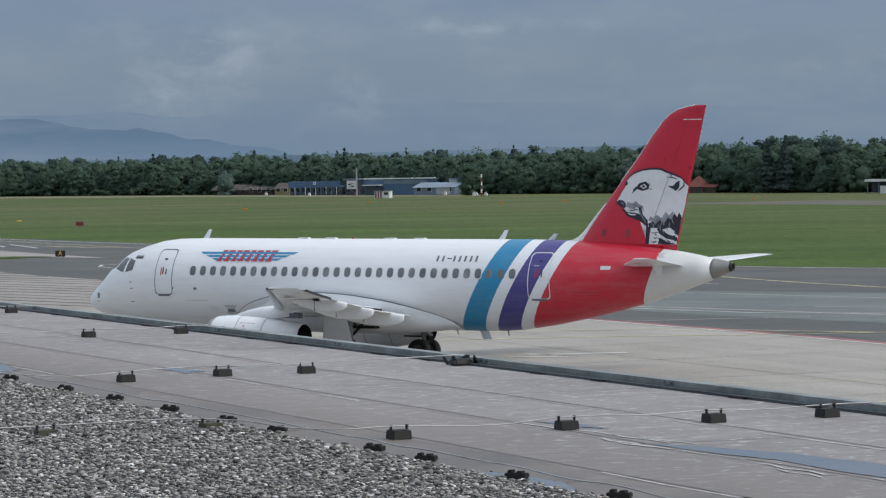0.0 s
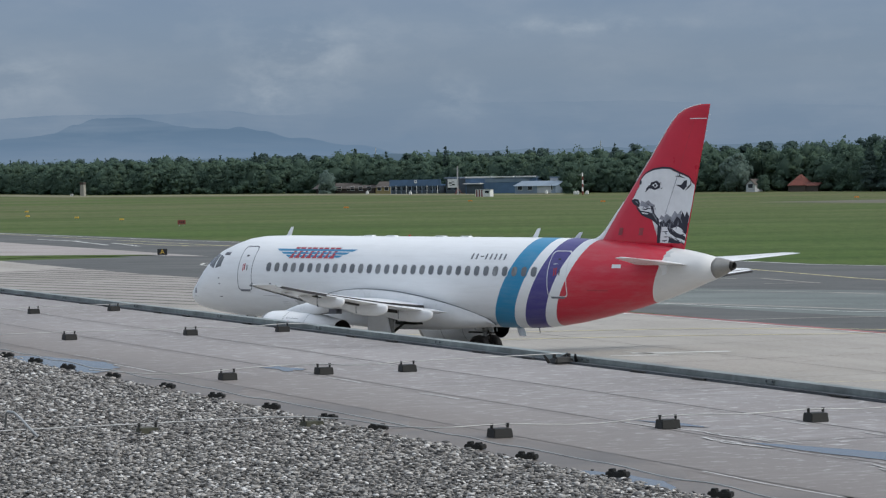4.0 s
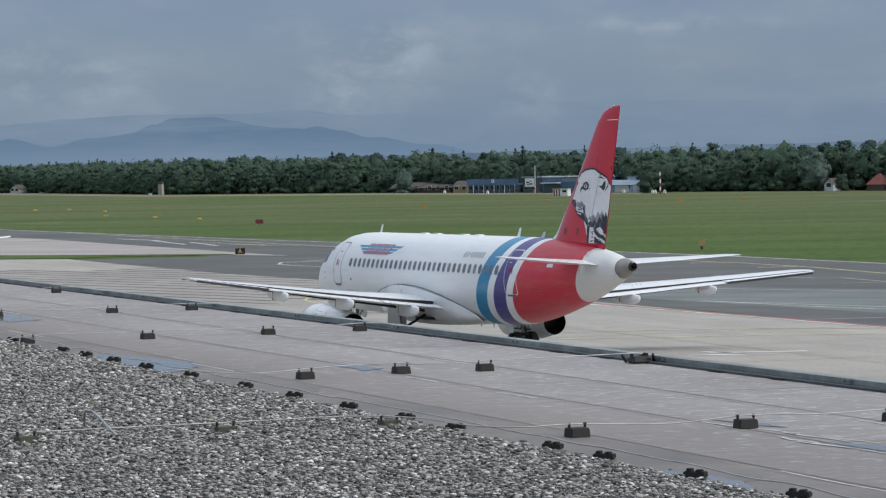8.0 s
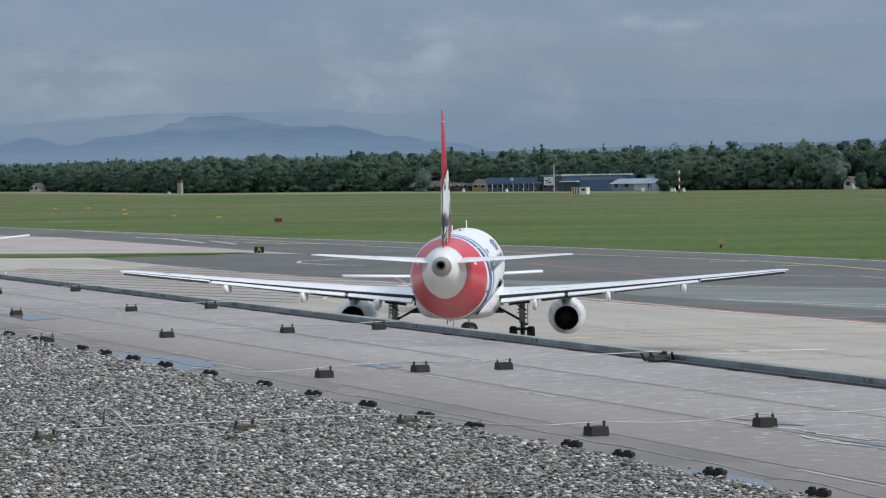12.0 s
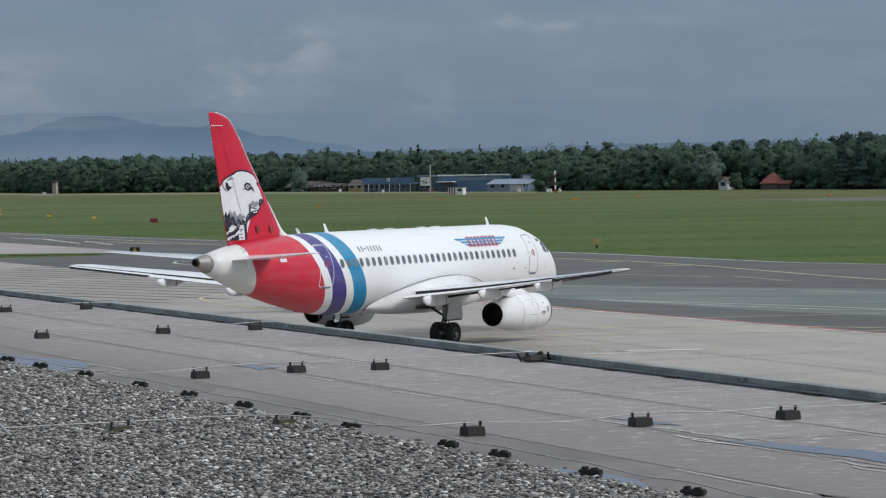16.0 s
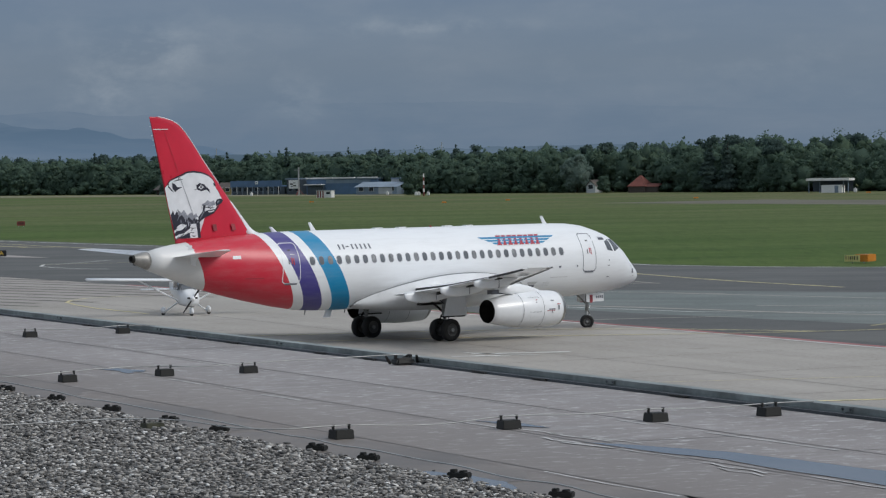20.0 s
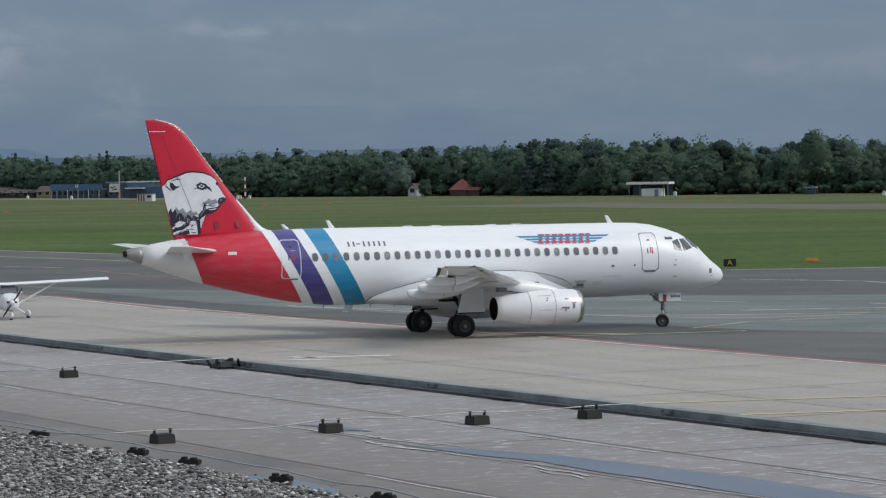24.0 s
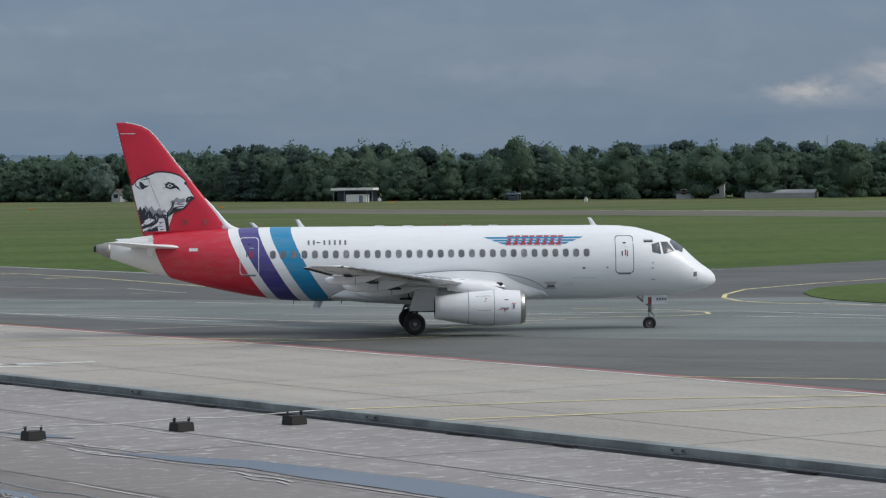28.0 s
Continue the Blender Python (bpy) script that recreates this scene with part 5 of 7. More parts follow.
    part("wheel_well", bm, M_DARK_METAL, aircraft, "dark box painting the shade of a wheel well")
for dy in (-0.19, 0.19):
    at = (14.4 - 3.33, dy, 0.32)
    WHEELS.append((wheel("nose_wheel", at, 0.32, 0.2, aircraft), at, 0.32, True))
bm = bmesh.new()
x = 14.4 - 3.33
tube(bm, (x, 0, 0.3), (x, 0, 0.95), 0.055)
tube(bm, (x, 0, 0.85), (x + 0.05, 0, 1.75), 0.085)
tube(bm, (x, -0.24, 0.32), (x, 0.24, 0.32), 0.05)
tube(bm, (x + 0.07, 0, 0.9), (x + 0.22, 0, 0.68), 0.03)
tube(bm, (x + 0.22, 0, 0.68), (x + 0.06, 0, 0.45), 0.03)
tube(bm, (x, 0, 1.15), (x - 0.75, 0, 1.72), 0.045)
part("nose_gear_strut", bm, M_GEAR, aircraft, "grey nose gear strut", True)
for s in (1, -1):
    part("nose_gear_door", box(bmesh.new(), x + 0.25, s * 0.32, 1.48, 1.15, 0.03, 0.40), M_WHITE, aircraft, "white nose gear door")
    part("red_gear_cover", box(bmesh.new(), x - 0.02, s * 0.345, 1.42, 0.17, 0.02, 0.36), M_HATCH, aircraft, "red cover on the nose gear")
    for k in range(4):
        part("door_mark", box(bmesh.new(), x + 0.35 + 0.13 * k, s * 0.34, 1.50, 0.09, 0.012, 0.12), M_SEAL, aircraft)
lamp = bmesh.new()
bmesh.ops.create_uvsphere(lamp, u_segments=10, v_segments=8, radius=0.09, matrix=Matrix.Translation((x + 0.12, 0, 1.05)))
part("taxi_lamp", lamp, M_FRAME, aircraft, "", True)

# the taxi turn: seconds, place, turn, pitch, roll
TAXI = [
    (0.0, -2.71, 123.59, 148.64, 0.31, 0.88), (1.0, -3.14, 124.13, 147.08, 0.29, 0.84), (2.0, -3.63, 124.72, 144.77, 0.26, 0.80),
    (3.0, -4.15, 125.36, 141.76, 0.22, 0.77), (4.0, -4.71, 126.09, 138.02, 0.17, 0.84), (5.0, -5.29, 126.94, 133.53, 0.12, 0.97),
    (6.0, -5.86, 127.89, 128.51, 0.08, 1.07), (7.0, -6.41, 128.88, 123.20, 0.05, 1.08), (8.0, -6.91, 129.89, 117.51, 0.02, 1.06),
    (9.0, -7.34, 130.92, 111.57, -0.01, 1.03), (10.0, -7.68, 131.98, 105.29, -0.06, 0.98), (11.0, -7.90, 133.05, 98.33, -0.11, 0.91),
    (12.0, -7.98, 134.11, 90.83, -0.15, 0.82), (13.0, -7.80, 135.14, 82.35, -0.19, 0.73), (14.0, -7.31, 136.14, 73.84, -0.21, 0.61),
    (15.0, -6.50, 137.12, 66.56, -0.21, 0.46), (16.0, -5.46, 138.11, 61.19, -0.18, 0.30), (17.0, -4.16, 139.09, 56.23, -0.16, 0.15),
    (18.0, -2.62, 140.07, 51.26, -0.14, 0.00), (19.0, -0.85, 141.03, 46.03, -0.15, -0.13), (20.0, 1.12, 141.98, 40.26, -0.17, -0.25),
    (21.0, 3.31, 142.91, 34.25, -0.18, -0.34), (22.0, 5.73, 143.80, 28.25, -0.20, -0.40), (23.0, 8.37, 144.62, 22.42, -0.22, -0.43),
    (24.0, 11.21, 145.37, 16.82, -0.23, -0.42), (25.0, 14.23, 146.05, 11.55, -0.24, -0.39), (26.0, 17.43, 146.67, 6.14, -0.29, -0.35),
    (27.0, 20.82, 147.22, 0.12, -0.37, -0.32), (28.0, 24.33, 147.74, -6.58, -0.48, -0.30),
]


# ---- the terminal roof under the camera ----
ROOF_AWAY, ROOF_IN, ROOF_AT = Vector((-0.4129, 0.9108)), Vector((-0.9108, -0.4129)), Vector((2.66, 18.79))


def on_roof(s, w, z=0.0):
    """Metres along the roof edge, in from it, and above the membrane."""
    p = ROOF_AT + ROOF_AWAY * s + ROOF_IN * w
    return Vector((p.x, p.y, ROOF + z))


ROOF_POSE = Matrix.Translation((ROOF_AT.x, ROOF_AT.y, ROOF)) @ Matrix(((ROOF_AWAY.x, ROOF_IN.x, 0, 0), (ROOF_AWAY.y, ROOF_IN.y, 0, 0), (0, 0, 1, 0), (0, 0, 0, 1)))
bm = bmesh.new()
box(bm, 0, 0, 0, 1, 1, 1)
for v in bm.verts:
    v.co = Vector((15 + v.co.x * 120, 19.95 + v.co.y * 40, -0.2 + v.co.z * 0.4))
    v.co = ROOF_POSE @ v.co
roof = tagged(part("roof", bm, M_MEMBRANE), "grey-brown roof membrane with welded seams", "roof", "", "structure")
bm = bmesh.new()
box(bm, 0, 0, 0, 1, 1, 1)
for v in bm.verts:
    v.co = ROOF_POSE @ Vector((15 + v.co.x * 119, 19.95 + v.co.y * 39, -0.4 - (ROOF - 0.4) * (0.5 - v.co.z)))
tagged(part("terminal_wall", bm, M_FACADE), "pale terminal wall below the roof edge", "wall", "", "structure")


def roof_strip(name, pts, width, z, mat, parent, label=""):
    q = [on_roof(s, w) for s, w in pts]
    ob = part(name, strip(bmesh.new(), [(p.x, p.y) for p in q], width, ROOF + z), mat, parent)
    return tagged(ob, label)


rng = random.Random(9)
for w in (1.17, 2.10, 3.02):
    wob = [(s, w + rng.uniform(-0.012, 0.012)) for s in range(-30, 60, 2)]
    roof_strip("membrane_seam", wob, 0.014, 0.002, M_SEAM, roof, "dark welded seam")
    roof_strip("seam_lap", [(s, a + 0.05) for s, a in wob], 0.05, 0.001, M_MEMBRANE, roof)
    # dried lime edges along the seams
    s = -8.0
    while s < 26:
        ln = rng.uniform(0.3, 1.5)
        if rng.random() < 0.42:
            a = w + rng.choice((-0.05, 0.06, 0.1)) + rng.uniform(-0.02, 0.02)
            roof_strip("lime_line", [(s, a), (s + ln / 2, a + rng.uniform(-0.015, 0.015)), (s + ln, a + rng.uniform(-0.02, 0.02))], rng.uniform(0.010, 0.026), 0.003, M_DIRT_LINE, roof)
        s += ln + rng.uniform(0.1, 0.8)
for s0 in (2.9, 9.1, 14.8, -2.2):
    roof_strip("cross_seam", [(s0, 0.02), (s0 + 0.1, 1.17)], 0.02, 0.001, M_SEAM, roof)
for s0 in (-1.0, 6.9, 12.3):
    roof_strip("cross_seam", [(s0, 1.17), (s0 + 0.1, 2.1)], 0.02, 0.001, M_SEAM, roof)


def puddle(outline, ragged=0.05, seed=1):
    r = random.Random(seed)
    pts = []
    for (a, b), (c, d) in zip(outline, outline[1:] + outline[:1]):
        for k in range(6):
            t = k / 6
            pts.append((a + (c - a) * t + r.uniform(-ragged, ragged) * (0 if k == 0 else 1.5), b + (d - b) * t + r.uniform(-ragged, ragged) * 0.5))
    q = [on_roof(s, w) for s, w in pts]
    bm = bmesh.new()
    bm.faces.new([bm.verts.new((p.x, p.y, ROOF + 0.0036)) for p in q])
    for f in bm.faces:
        if f.normal.z < 0:
            f.normal_flip()
    bmesh.ops.triangulate(bm, faces=bm.faces)
    ob = part("puddle", bm, M_WATER, None)
    q2 = [on_roof(s, w) for s, w in [(a + (a - sum(p[0] for p in pts) / len(pts)) * 0.03, b + (b - sum(p[1] for p in pts) / len(pts)) * 0.06) for a, b in pts]]
    bm = bmesh.new()
    bm.faces.new([bm.verts.new((p.x, p.y, ROOF + 0.0026)) for p in q2])
    bmesh.ops.triangulate(bm, faces=bm.faces)
    part("puddle_rim", bm, M_WET, roof, "dark damp rim of a puddle")
    return tagged(ob, "shallow rain puddle on the roof membrane", "puddle", "roof puddles", "structure")


M_WET = material("damp_membrane", (0.165, 0.142, 0.125), 0.5, spread=0.3, grain=30, patch=1.2)
puddle([(-0.85, 2.12), (-1.07, 2.01), (-1.32, 1.92), (-1.86, 1.75), (-2.66, 1.68), (-3.37, 1.64), (-4.2, 1.66), (-5.4, 1.72), (-5.2, 2.0), (-4.0, 2.05), (-3.23, 2.02), (-2.71, 2.04), (-2.12, 2.0), (-1.7, 2.06), (-1.3, 2.1)], 0.02, 2)
puddle([(-1.75, 3.66), (-1.84, 3.52), (-2.14, 3.45), (-2.48, 3.44), (-2.8, 3.52), (-3.02, 3.66), (-2.9, 3.76), (-1.8, 3.76)], 0.015, 3)
puddle([(10.0, 3.6), (9.5, 3.25), (8.45, 3.05), (7.68, 3.15), (7.15, 3.5), (7.92, 3.74), (9.6, 3.74)], 0.04, 4)
puddle([(7.0, 2.2), (7.05, 2.06), (6.6, 2.0), (6.4, 2.18)], 0.05, 5)
puddle([(18.2, 2.6), (17.6, 2.3), (16.4, 2.3), (16.2, 2.7)], 0.05, 7)

# pale dried scum round the long puddle
for a, b, c, d, e in ((-0.45, 2.17, -0.95, 2.19, 0.03), (-0.75, 2.22, -1.25, 2.16, 0.04), (-1.3, 2.15, -2.0, 2.13, 0.022), (-2.3, 2.16, -2.9, 2.2, 0.03), (-2.5, 2.24, -3.0, 2.28, 0.02), (-0.2, 2.02, -0.9, 1.98, 0.03), (-0.5, 1.95, -1.1, 1.9, 0.02), (0.35, 2.0, -0.35, 2.02, 0.02), (-3.2, 2.1, -4.6, 2.08, 0.02)):
    roof_strip("lime_line", [(a, b), ((a * 2 + c) / 3, (b + d) / 2 + 0.02), ((a + c * 2) / 3, (b + d) / 2 - 0.015), (c, d)], e * 0.7, 0.0046, M_DIRT_LINE, roof)
puddle([(0.85, 1.97), (0.5, 1.83), (0.1, 1.84), (0.3, 1.92), (0.55, 1.95)], 0.015, 8)

# brown damp membrane between the last seam and the gravel
damp = random.Random(21)
for s0, s1 in ((-8.5, -5.2), (-5.0, -2.6), (-2.5, 0.9), (1.1, 4.0), (4.4, 6.6), (10.6, 13.4), (13.9, 17.0)):
    n = 16
    upper = [(s0 + (s1 - s0) * k / n, 3.36 - 0.34 * math.sin(math.pi * k / n) ** 0.5 + damp.uniform(-0.05, 0.05)) for k in range(n + 1)]
    q = [on_roof(s, w) for s, w in upper + [(s1, 3.76), (s0, 3.76)]]
    bm = bmesh.new()
    bm.faces.new([bm.verts.new((p.x, p.y, ROOF + 0.0015)) for p in q])
    bmesh.ops.triangulate(bm, faces=bm.faces)
    part("damp_patch", bm, M_WET, roof, "brown damp patch by the gravel")

# roof edge: flashing, raised profile, bolted lap plates
for name, w0, w1, z0, z1, mat, label in (("edge_flashing", -0.02, 0.055, -0.002, 0.014, M_EDGE, "dark inner flashing"), ("edge_profile", -0.15, -0.022, -0.16, 0.052, M_EDGE_TOP, "weathered metal roof edge profile")):
    for k in range(-11, 21):
        bm = bmesh.new()
        box(bm, 0, 0, 0, 1, 1, 1, bevel=0.0)
        for v in bm.verts:
            v.co = ROOF_POSE @ Vector((k * 2.98 + 1.3 + v.co.x * 2.972, (w0 + w1) / 2 + v.co.y * (w1 - w0), (z0 + z1) / 2 + v.co.z * (z1 - z0) + (0.004 if v.co.y > 0 and v.co.z > 0 else 0)))
        part(name, bm, mat, roof, label)
for k in range(-4, 14):
    s = k * 2.98 - 0.19
    bm = bmesh.new()
    box(bm, 0, 0, 0, 1, 1, 1)
    for v in bm.verts:
        v.co = ROOF_POSE @ Vector((s + v.co.x * 0.12, -0.0185 + v.co.y * 0.006, 0.037 + v.co.z * 0.027))
    part("lap_plate", bm, M_EDGE_TOP, roof)
    for ds in (-0.045, 0.045):
        bm = bmesh.new()
        a = ROOF_POSE @ Vector((s + ds, -0.016, 0.039))
        b = ROOF_POSE @ Vector((s + ds, -0.009, 0.039))
        tube(bm, a, b, 0.008, sides=8)
        part("bolt", bm, M_EDGE, roof)
    for ds in (0.9, 1.9):
        bm = bmesh.new()
        box(bm, 0, 0, 0, 1, 1, 1)
        for v in bm.verts:
            v.co = ROOF_POSE @ Vector((s + ds + v.co.x * rng.uniform(0.15, 0.3), 0.05 + v.co.y * 0.05, 0.008 + v.co.z * 0.016))
        part("leaf_litter", bm, M_BLOCK, roof, "dark wet debris by the edge")

# lightning conductor: wire holders in rows, and the wire
bm = bmesh.new()
box(bm, 0, 0, 0.027, 0.120, 0.11, 0.054, bevel=0.004, taper=0.92)
holder = thing("wire_holder", "black weighted plastic holder of a roof wire", "wire holder", "roof wire holders")
part("block", bm, M_BLOCK, holder)
for dx in (-0.05, 0.05):
    bm = bmesh.new()
    box(bm, dx, 0, 0.066, 0.010, 0.02, 0.022, bevel=0.002)
    box(bm, dx, 0, 0.079, 0.017, 0.012, 0.006)
    part("clip", bm, M_BLOCK, holder)
dusty = thing("wire_holder", "dusty weighted holder of a roof wire sunk in gravel", "wire holder", "roof wire holders")
for ob in holder.children:
    c = ob.copy()
    if ob.name.startswith("block"):
        c.data = ob.data.copy()
        c.data.materials.clear()
        c.data.materials.append(M_MOSS_BLOCK)
    scene.collection.objects.link(c)
    c.parent = dusty
HOLDER_SHIFT = {0.36: -0.06, 2.06: 0.06, 3.13: 0.06, 2.07: 0.10, 2.88: -0.04}
ROWS_OF_HOLDERS = [(0.15, (0.36, 1.11, 2.06, 3.13), (3.95, 4.92, 6.1)), (5.86, (1.43, 2.07, 2.88), ()), (11.98, (0.26, 1.18, 2.36, 3.5), ()), (17.5, (0.3, 1.22, 2.52), ()), (23.7, (0.31, 1.35, 2.4), ())]
made = {"a": holder, "b": dusty}
used = {"a": False, "b": False}
wire_turn = math.degrees(math.atan2(ROOF_IN.y, ROOF_IN.x))


def place(kind, p, turn):
    m = Matrix.Translation(p) @ pose(0, 0, 0, 0, 0, turn)
    if used[kind]:
        copy_thing(made[kind], m)
    else:
        used[kind] = True
        made[kind].matrix_basis = m


def wire(name, pts, radius, label):
    """A slightly bent aluminium wire."""
    cu = bpy.data.curves.new(name, "CURVE")
    cu.dimensions, cu.bevel_depth, cu.bevel_resolution, cu.resolution_u = "3D", radius, 2, 4
    sp = cu.splines.new("BEZIER")
    sp.bezier_points.add(len(pts) - 1)
    for b, p in zip(sp.bezier_points, pts):
        b.co, b.handle_left_type, b.handle_right_type = p, "AUTO", "AUTO"
    cu.materials.append(M_WIRE)
    ob = new(name, cu)
    dg = bpy.context.evaluated_depsgraph_get()
    me = bpy.data.meshes.new_from_object(ob.evaluated_get(dg))
    bpy.data.objects.remove(ob)
    return tagged(new(name, me), label, "wire", "roof wires")


GRAVEL_TOP = 0.045
for s, near, far in ROWS_OF_HOLDERS:
    pts = [on_roof(s + 0.05, 0.12 if s == 5.86 else -0.03, 0.085 if s == 5.86 else 0.064)]
    for w in near:
        ds = HOLDER_SHIFT.get(w, 0.0)
        place("a", on_roof(s + ds, w, 0.0), wire_turn + rng.uniform(-5, 5))
        pts.append(on_roof(s + ds, w, 0.076))
        pts.append(on_roof(s + ds + rng.uniform(-0.04, 0.04), w + 0.45, 0.078 - rng.uniform(0.0, 0.03)))
    for w in far:
        ds = 0.95 + rng.uniform(-0.1, 0.1) if s < 1 else 0.0
        place("b", on_roof(s + ds, w, GRAVEL_TOP - 0.025), wire_turn + rng.uniform(-6, 6))
        pts.append(on_roof(s + ds, w, GRAVEL_TOP + 0.052))
    pts.append(on_roof(s + (0.9 if far else 0.1), 7.6 if far else 3.9, 0.11))
    wire("conductor_wire", pts, 0.0038, "thin grey aluminium conductor wire across the roof")
# end brackets of the rows at the roof edge
for s in (5.95,):
    bm = bmesh.new()
    box(bm, 0, 0, 0.03, 0.17, 0.14, 0.05, bevel=0.012, taper=0.8)
    for dx, dy, a in ((-0.11, 0.03, 20), (0.02, -0.07, -35), (0.12, 0.02, 70)):
        tube(bm, (dx, dy, 0.02), (dx + 0.1 * math.cos(a), dy + 0.08 * math.sin(a), 0.075), 0.014, 0.01, 6)
    br = thing("wire_bracket", "dark wire bracket at the metal roof edge", "bracket", "roof edge brackets", Matrix.Translation(on_roof(s, 0.1, 0)) @ pose(0, 0, 0, 0, 0, wire_turn))
    part("block", bm, M_BLOCK, br)
    for dx in (-0.09, 0.09):
        part("clip", box(bmesh.new(), dx * 0.7, 0, 0.065, 0.016, 0.03, 0.03), M_BLOCK, br)
# clamps and wire along the gravel's edge
clamp = thing("edge_clamp", "small dark clamp holding the wire by the gravel", "clamp", "gravel edge clamps")
part("foot", box(bmesh.new(), 0, 0, 0.013, 0.115, 0.055, 0.028, bevel=0.005), M_BLOCK, clamp)
part("jaw", box(bmesh.new(), 0.022, 0, 0.030, 0.03, 0.04, 0.013, bevel=0.003), M_BLOCK, clamp)
part("jaw", box(bmesh.new(), -0.03, 0, 0.032, 0.026, 0.04, 0.017, bevel=0.003), M_BLOCK, clamp)
pts = []
for k, s in enumerate((-5.4, -4.3, -3.3, -2.21, -1.11, -0.42, 1.04, 1.88, 2.94, 4.06, 5.17, 6.53, 7.78, 8.76, 9.68, 10.47, 12.37, 13.32, 14.5, 15.7, 16.9)):
    m = Matrix.Translation(on_roof(s, 3.55, 0.006)) @ pose(0, 0, 0, 0, 0, -22 + rng.uniform(-12, 12))
    if k:
        copy_thing(clamp, m)
    else:
        clamp.matrix_basis = m
    pts += [on_roof(s, 3.56, 0.065), on_roof(s + 0.5, 3.52 + rng.uniform(-0.03, 0.05), 0.05)]
wire("edge_wire", pts, 0.0042, "thin grey wire along the gravel edge")
wire("loose_stub", [on_roof(2.0, 5.55, 0.05), on_roof(1.75, 5.6, 0.16), on_roof(0.95, 5.63, 0.07)], 0.0075, "short pale bent pipe stub in the gravel")

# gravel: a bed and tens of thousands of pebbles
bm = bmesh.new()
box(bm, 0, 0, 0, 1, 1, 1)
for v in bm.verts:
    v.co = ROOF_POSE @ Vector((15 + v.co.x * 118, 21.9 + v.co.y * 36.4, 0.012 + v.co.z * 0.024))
# bed colour kept dark to paint the shade between the pebbles
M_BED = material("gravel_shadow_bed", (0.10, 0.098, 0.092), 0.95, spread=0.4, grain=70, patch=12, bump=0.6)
tagged(part("gravel_bed", bm, M_BED), "gravel bed on the roof, dark with painted shade between pebbles", "gravel", "", "structure")


def leaf_material(name, colours, rough=0.8):
    """Each small piece takes its own tone."""
    m = bpy.data.materials.new(name)
    m.use_nodes = True
    n = Nodes(m.node_tree)
    each = n.add("ShaderNodeNewGeometry").outputs["Random Per Island"]
    col = n.ramp(each, [(k / (len(colours) - 1), c) for k, c in enumerate(colours)])
    at = n.add("ShaderNodeTexCoord").outputs["Object"]
    col = n.mix(n.math("MULTIPLY", n.noise(at, 90, 2), 0.15), col, (0.1, 0.1, 0.09))
    shade = n.add("ShaderNodeBsdfPrincipled", {"Base Color": col, "Roughness": rough})
    m.node_tree.links.new(shade.outputs[0], n.add("ShaderNodeOutputMaterial").inputs[0])
    return m


M_PEBBLE = leaf_material("mixed_pebbles", [(0.042, 0.042, 0.044), (0.205, 0.195, 0.184), (0.335, 0.321, 0.302), (0.079, 0.075, 0.072), (0.437, 0.419, 0.395), (0.065, 0.065, 0.067), (0.372, 0.349, 0.321), (0.744, 0.735, 0.716)], 0.85)


def mesh_of(name, verts, faces, mat, smooth=False):
    """A mesh from arrays of corners and equal-sided faces."""
    me = bpy.data.meshes.new(name)
    k = faces.shape[1]
    me.vertices.add(len(verts))
    me.vertices.foreach_set("co", verts.astype(np.float32).ravel())
    me.loops.add(faces.size)
    me.loops.foreach_set("vertex_index", faces.astype(np.int32).ravel())
    me.polygons.add(len(faces))
    me.polygons.foreach_set("loop_start", np.arange(0, faces.size, k, dtype=np.int32))
    me.update(calc_edges=True)
    me.materials.append(mat)
    if smooth:
        me.shade_smooth()
    return me


def scatter_pebbles():
    bm = bmesh.new()
    bmesh.ops.create_icosphere(bm, subdivisions=1, radius=1.0)
    base = np.array([v.co[:] for v in bm.verts])
    tri = np.array([[v.index for v in f.verts] for f in bm.faces])
    bm.free()
    r = np.random.default_rng(5)
    area = []
    s = r.uniform(-6.5, 14.5, 178000)
    w = 3.71 + r.uniform(0, 1, 178000) ** 1.15 * 4.69
    # only where the walk's view can reach: a wedge that widens away from the eye
    p = np.array([ROOF_AT.x, ROOF_AT.y]) + s[:, None] * np.array(ROOF_AWAY) + w[:, None] * np.array(ROOF_IN)
    keep = (p[:, 1] > 12.4) & (p[:, 0] > -0.225 * p[:, 1] - 0.2) & (p[:, 1] < 32)
    far = np.clip((p[:, 1] - 14) / 16, 0, 1)
    keep &= r.uniform(0, 1, len(s)) > far * 0.52
    s, w, p, far = s[keep], w[keep], p[keep], far[keep]
    n = len(s)
    size = r.lognormal(-4.56, 0.32, n) * (1 + 0.3 * far)
    size = np.clip(size, 0.005, 0.021)
    shape = np.stack([r.uniform(0.9, 1.5, n), r.uniform(0.75, 1.1, n), r.uniform(0.30, 0.52, n)], 1) * size[:, None]
    a = r.uniform(0, np.pi, n)
    tilt = r.normal(0, 0.28, n)
    v = base[None] * shape[:, None, :] * (1 + r.normal(0, 0.10, (n, len(base), 1)))
    y, z = v[..., 1] * np.cos(tilt)[:, None] - v[..., 2] * np.sin(tilt)[:, None], v[..., 1] * np.sin(tilt)[:, None] + v[..., 2] * np.cos(tilt)[:, None]
    x = v[..., 0] * np.cos(a)[:, None] - y * np.sin(a)[:, None]
    y = v[..., 0] * np.sin(a)[:, None] + y * np.cos(a)[:, None]
    lift = ROOF + 0.018 + np.abs(r.normal(0, 0.012, n)) + np.clip((w - 3.71) * 0.05, 0, 0.012)
    verts = np.stack([x + p[:, 0, None], y + p[:, 1, None], z + lift[:, None]], -1).reshape(-1, 3)
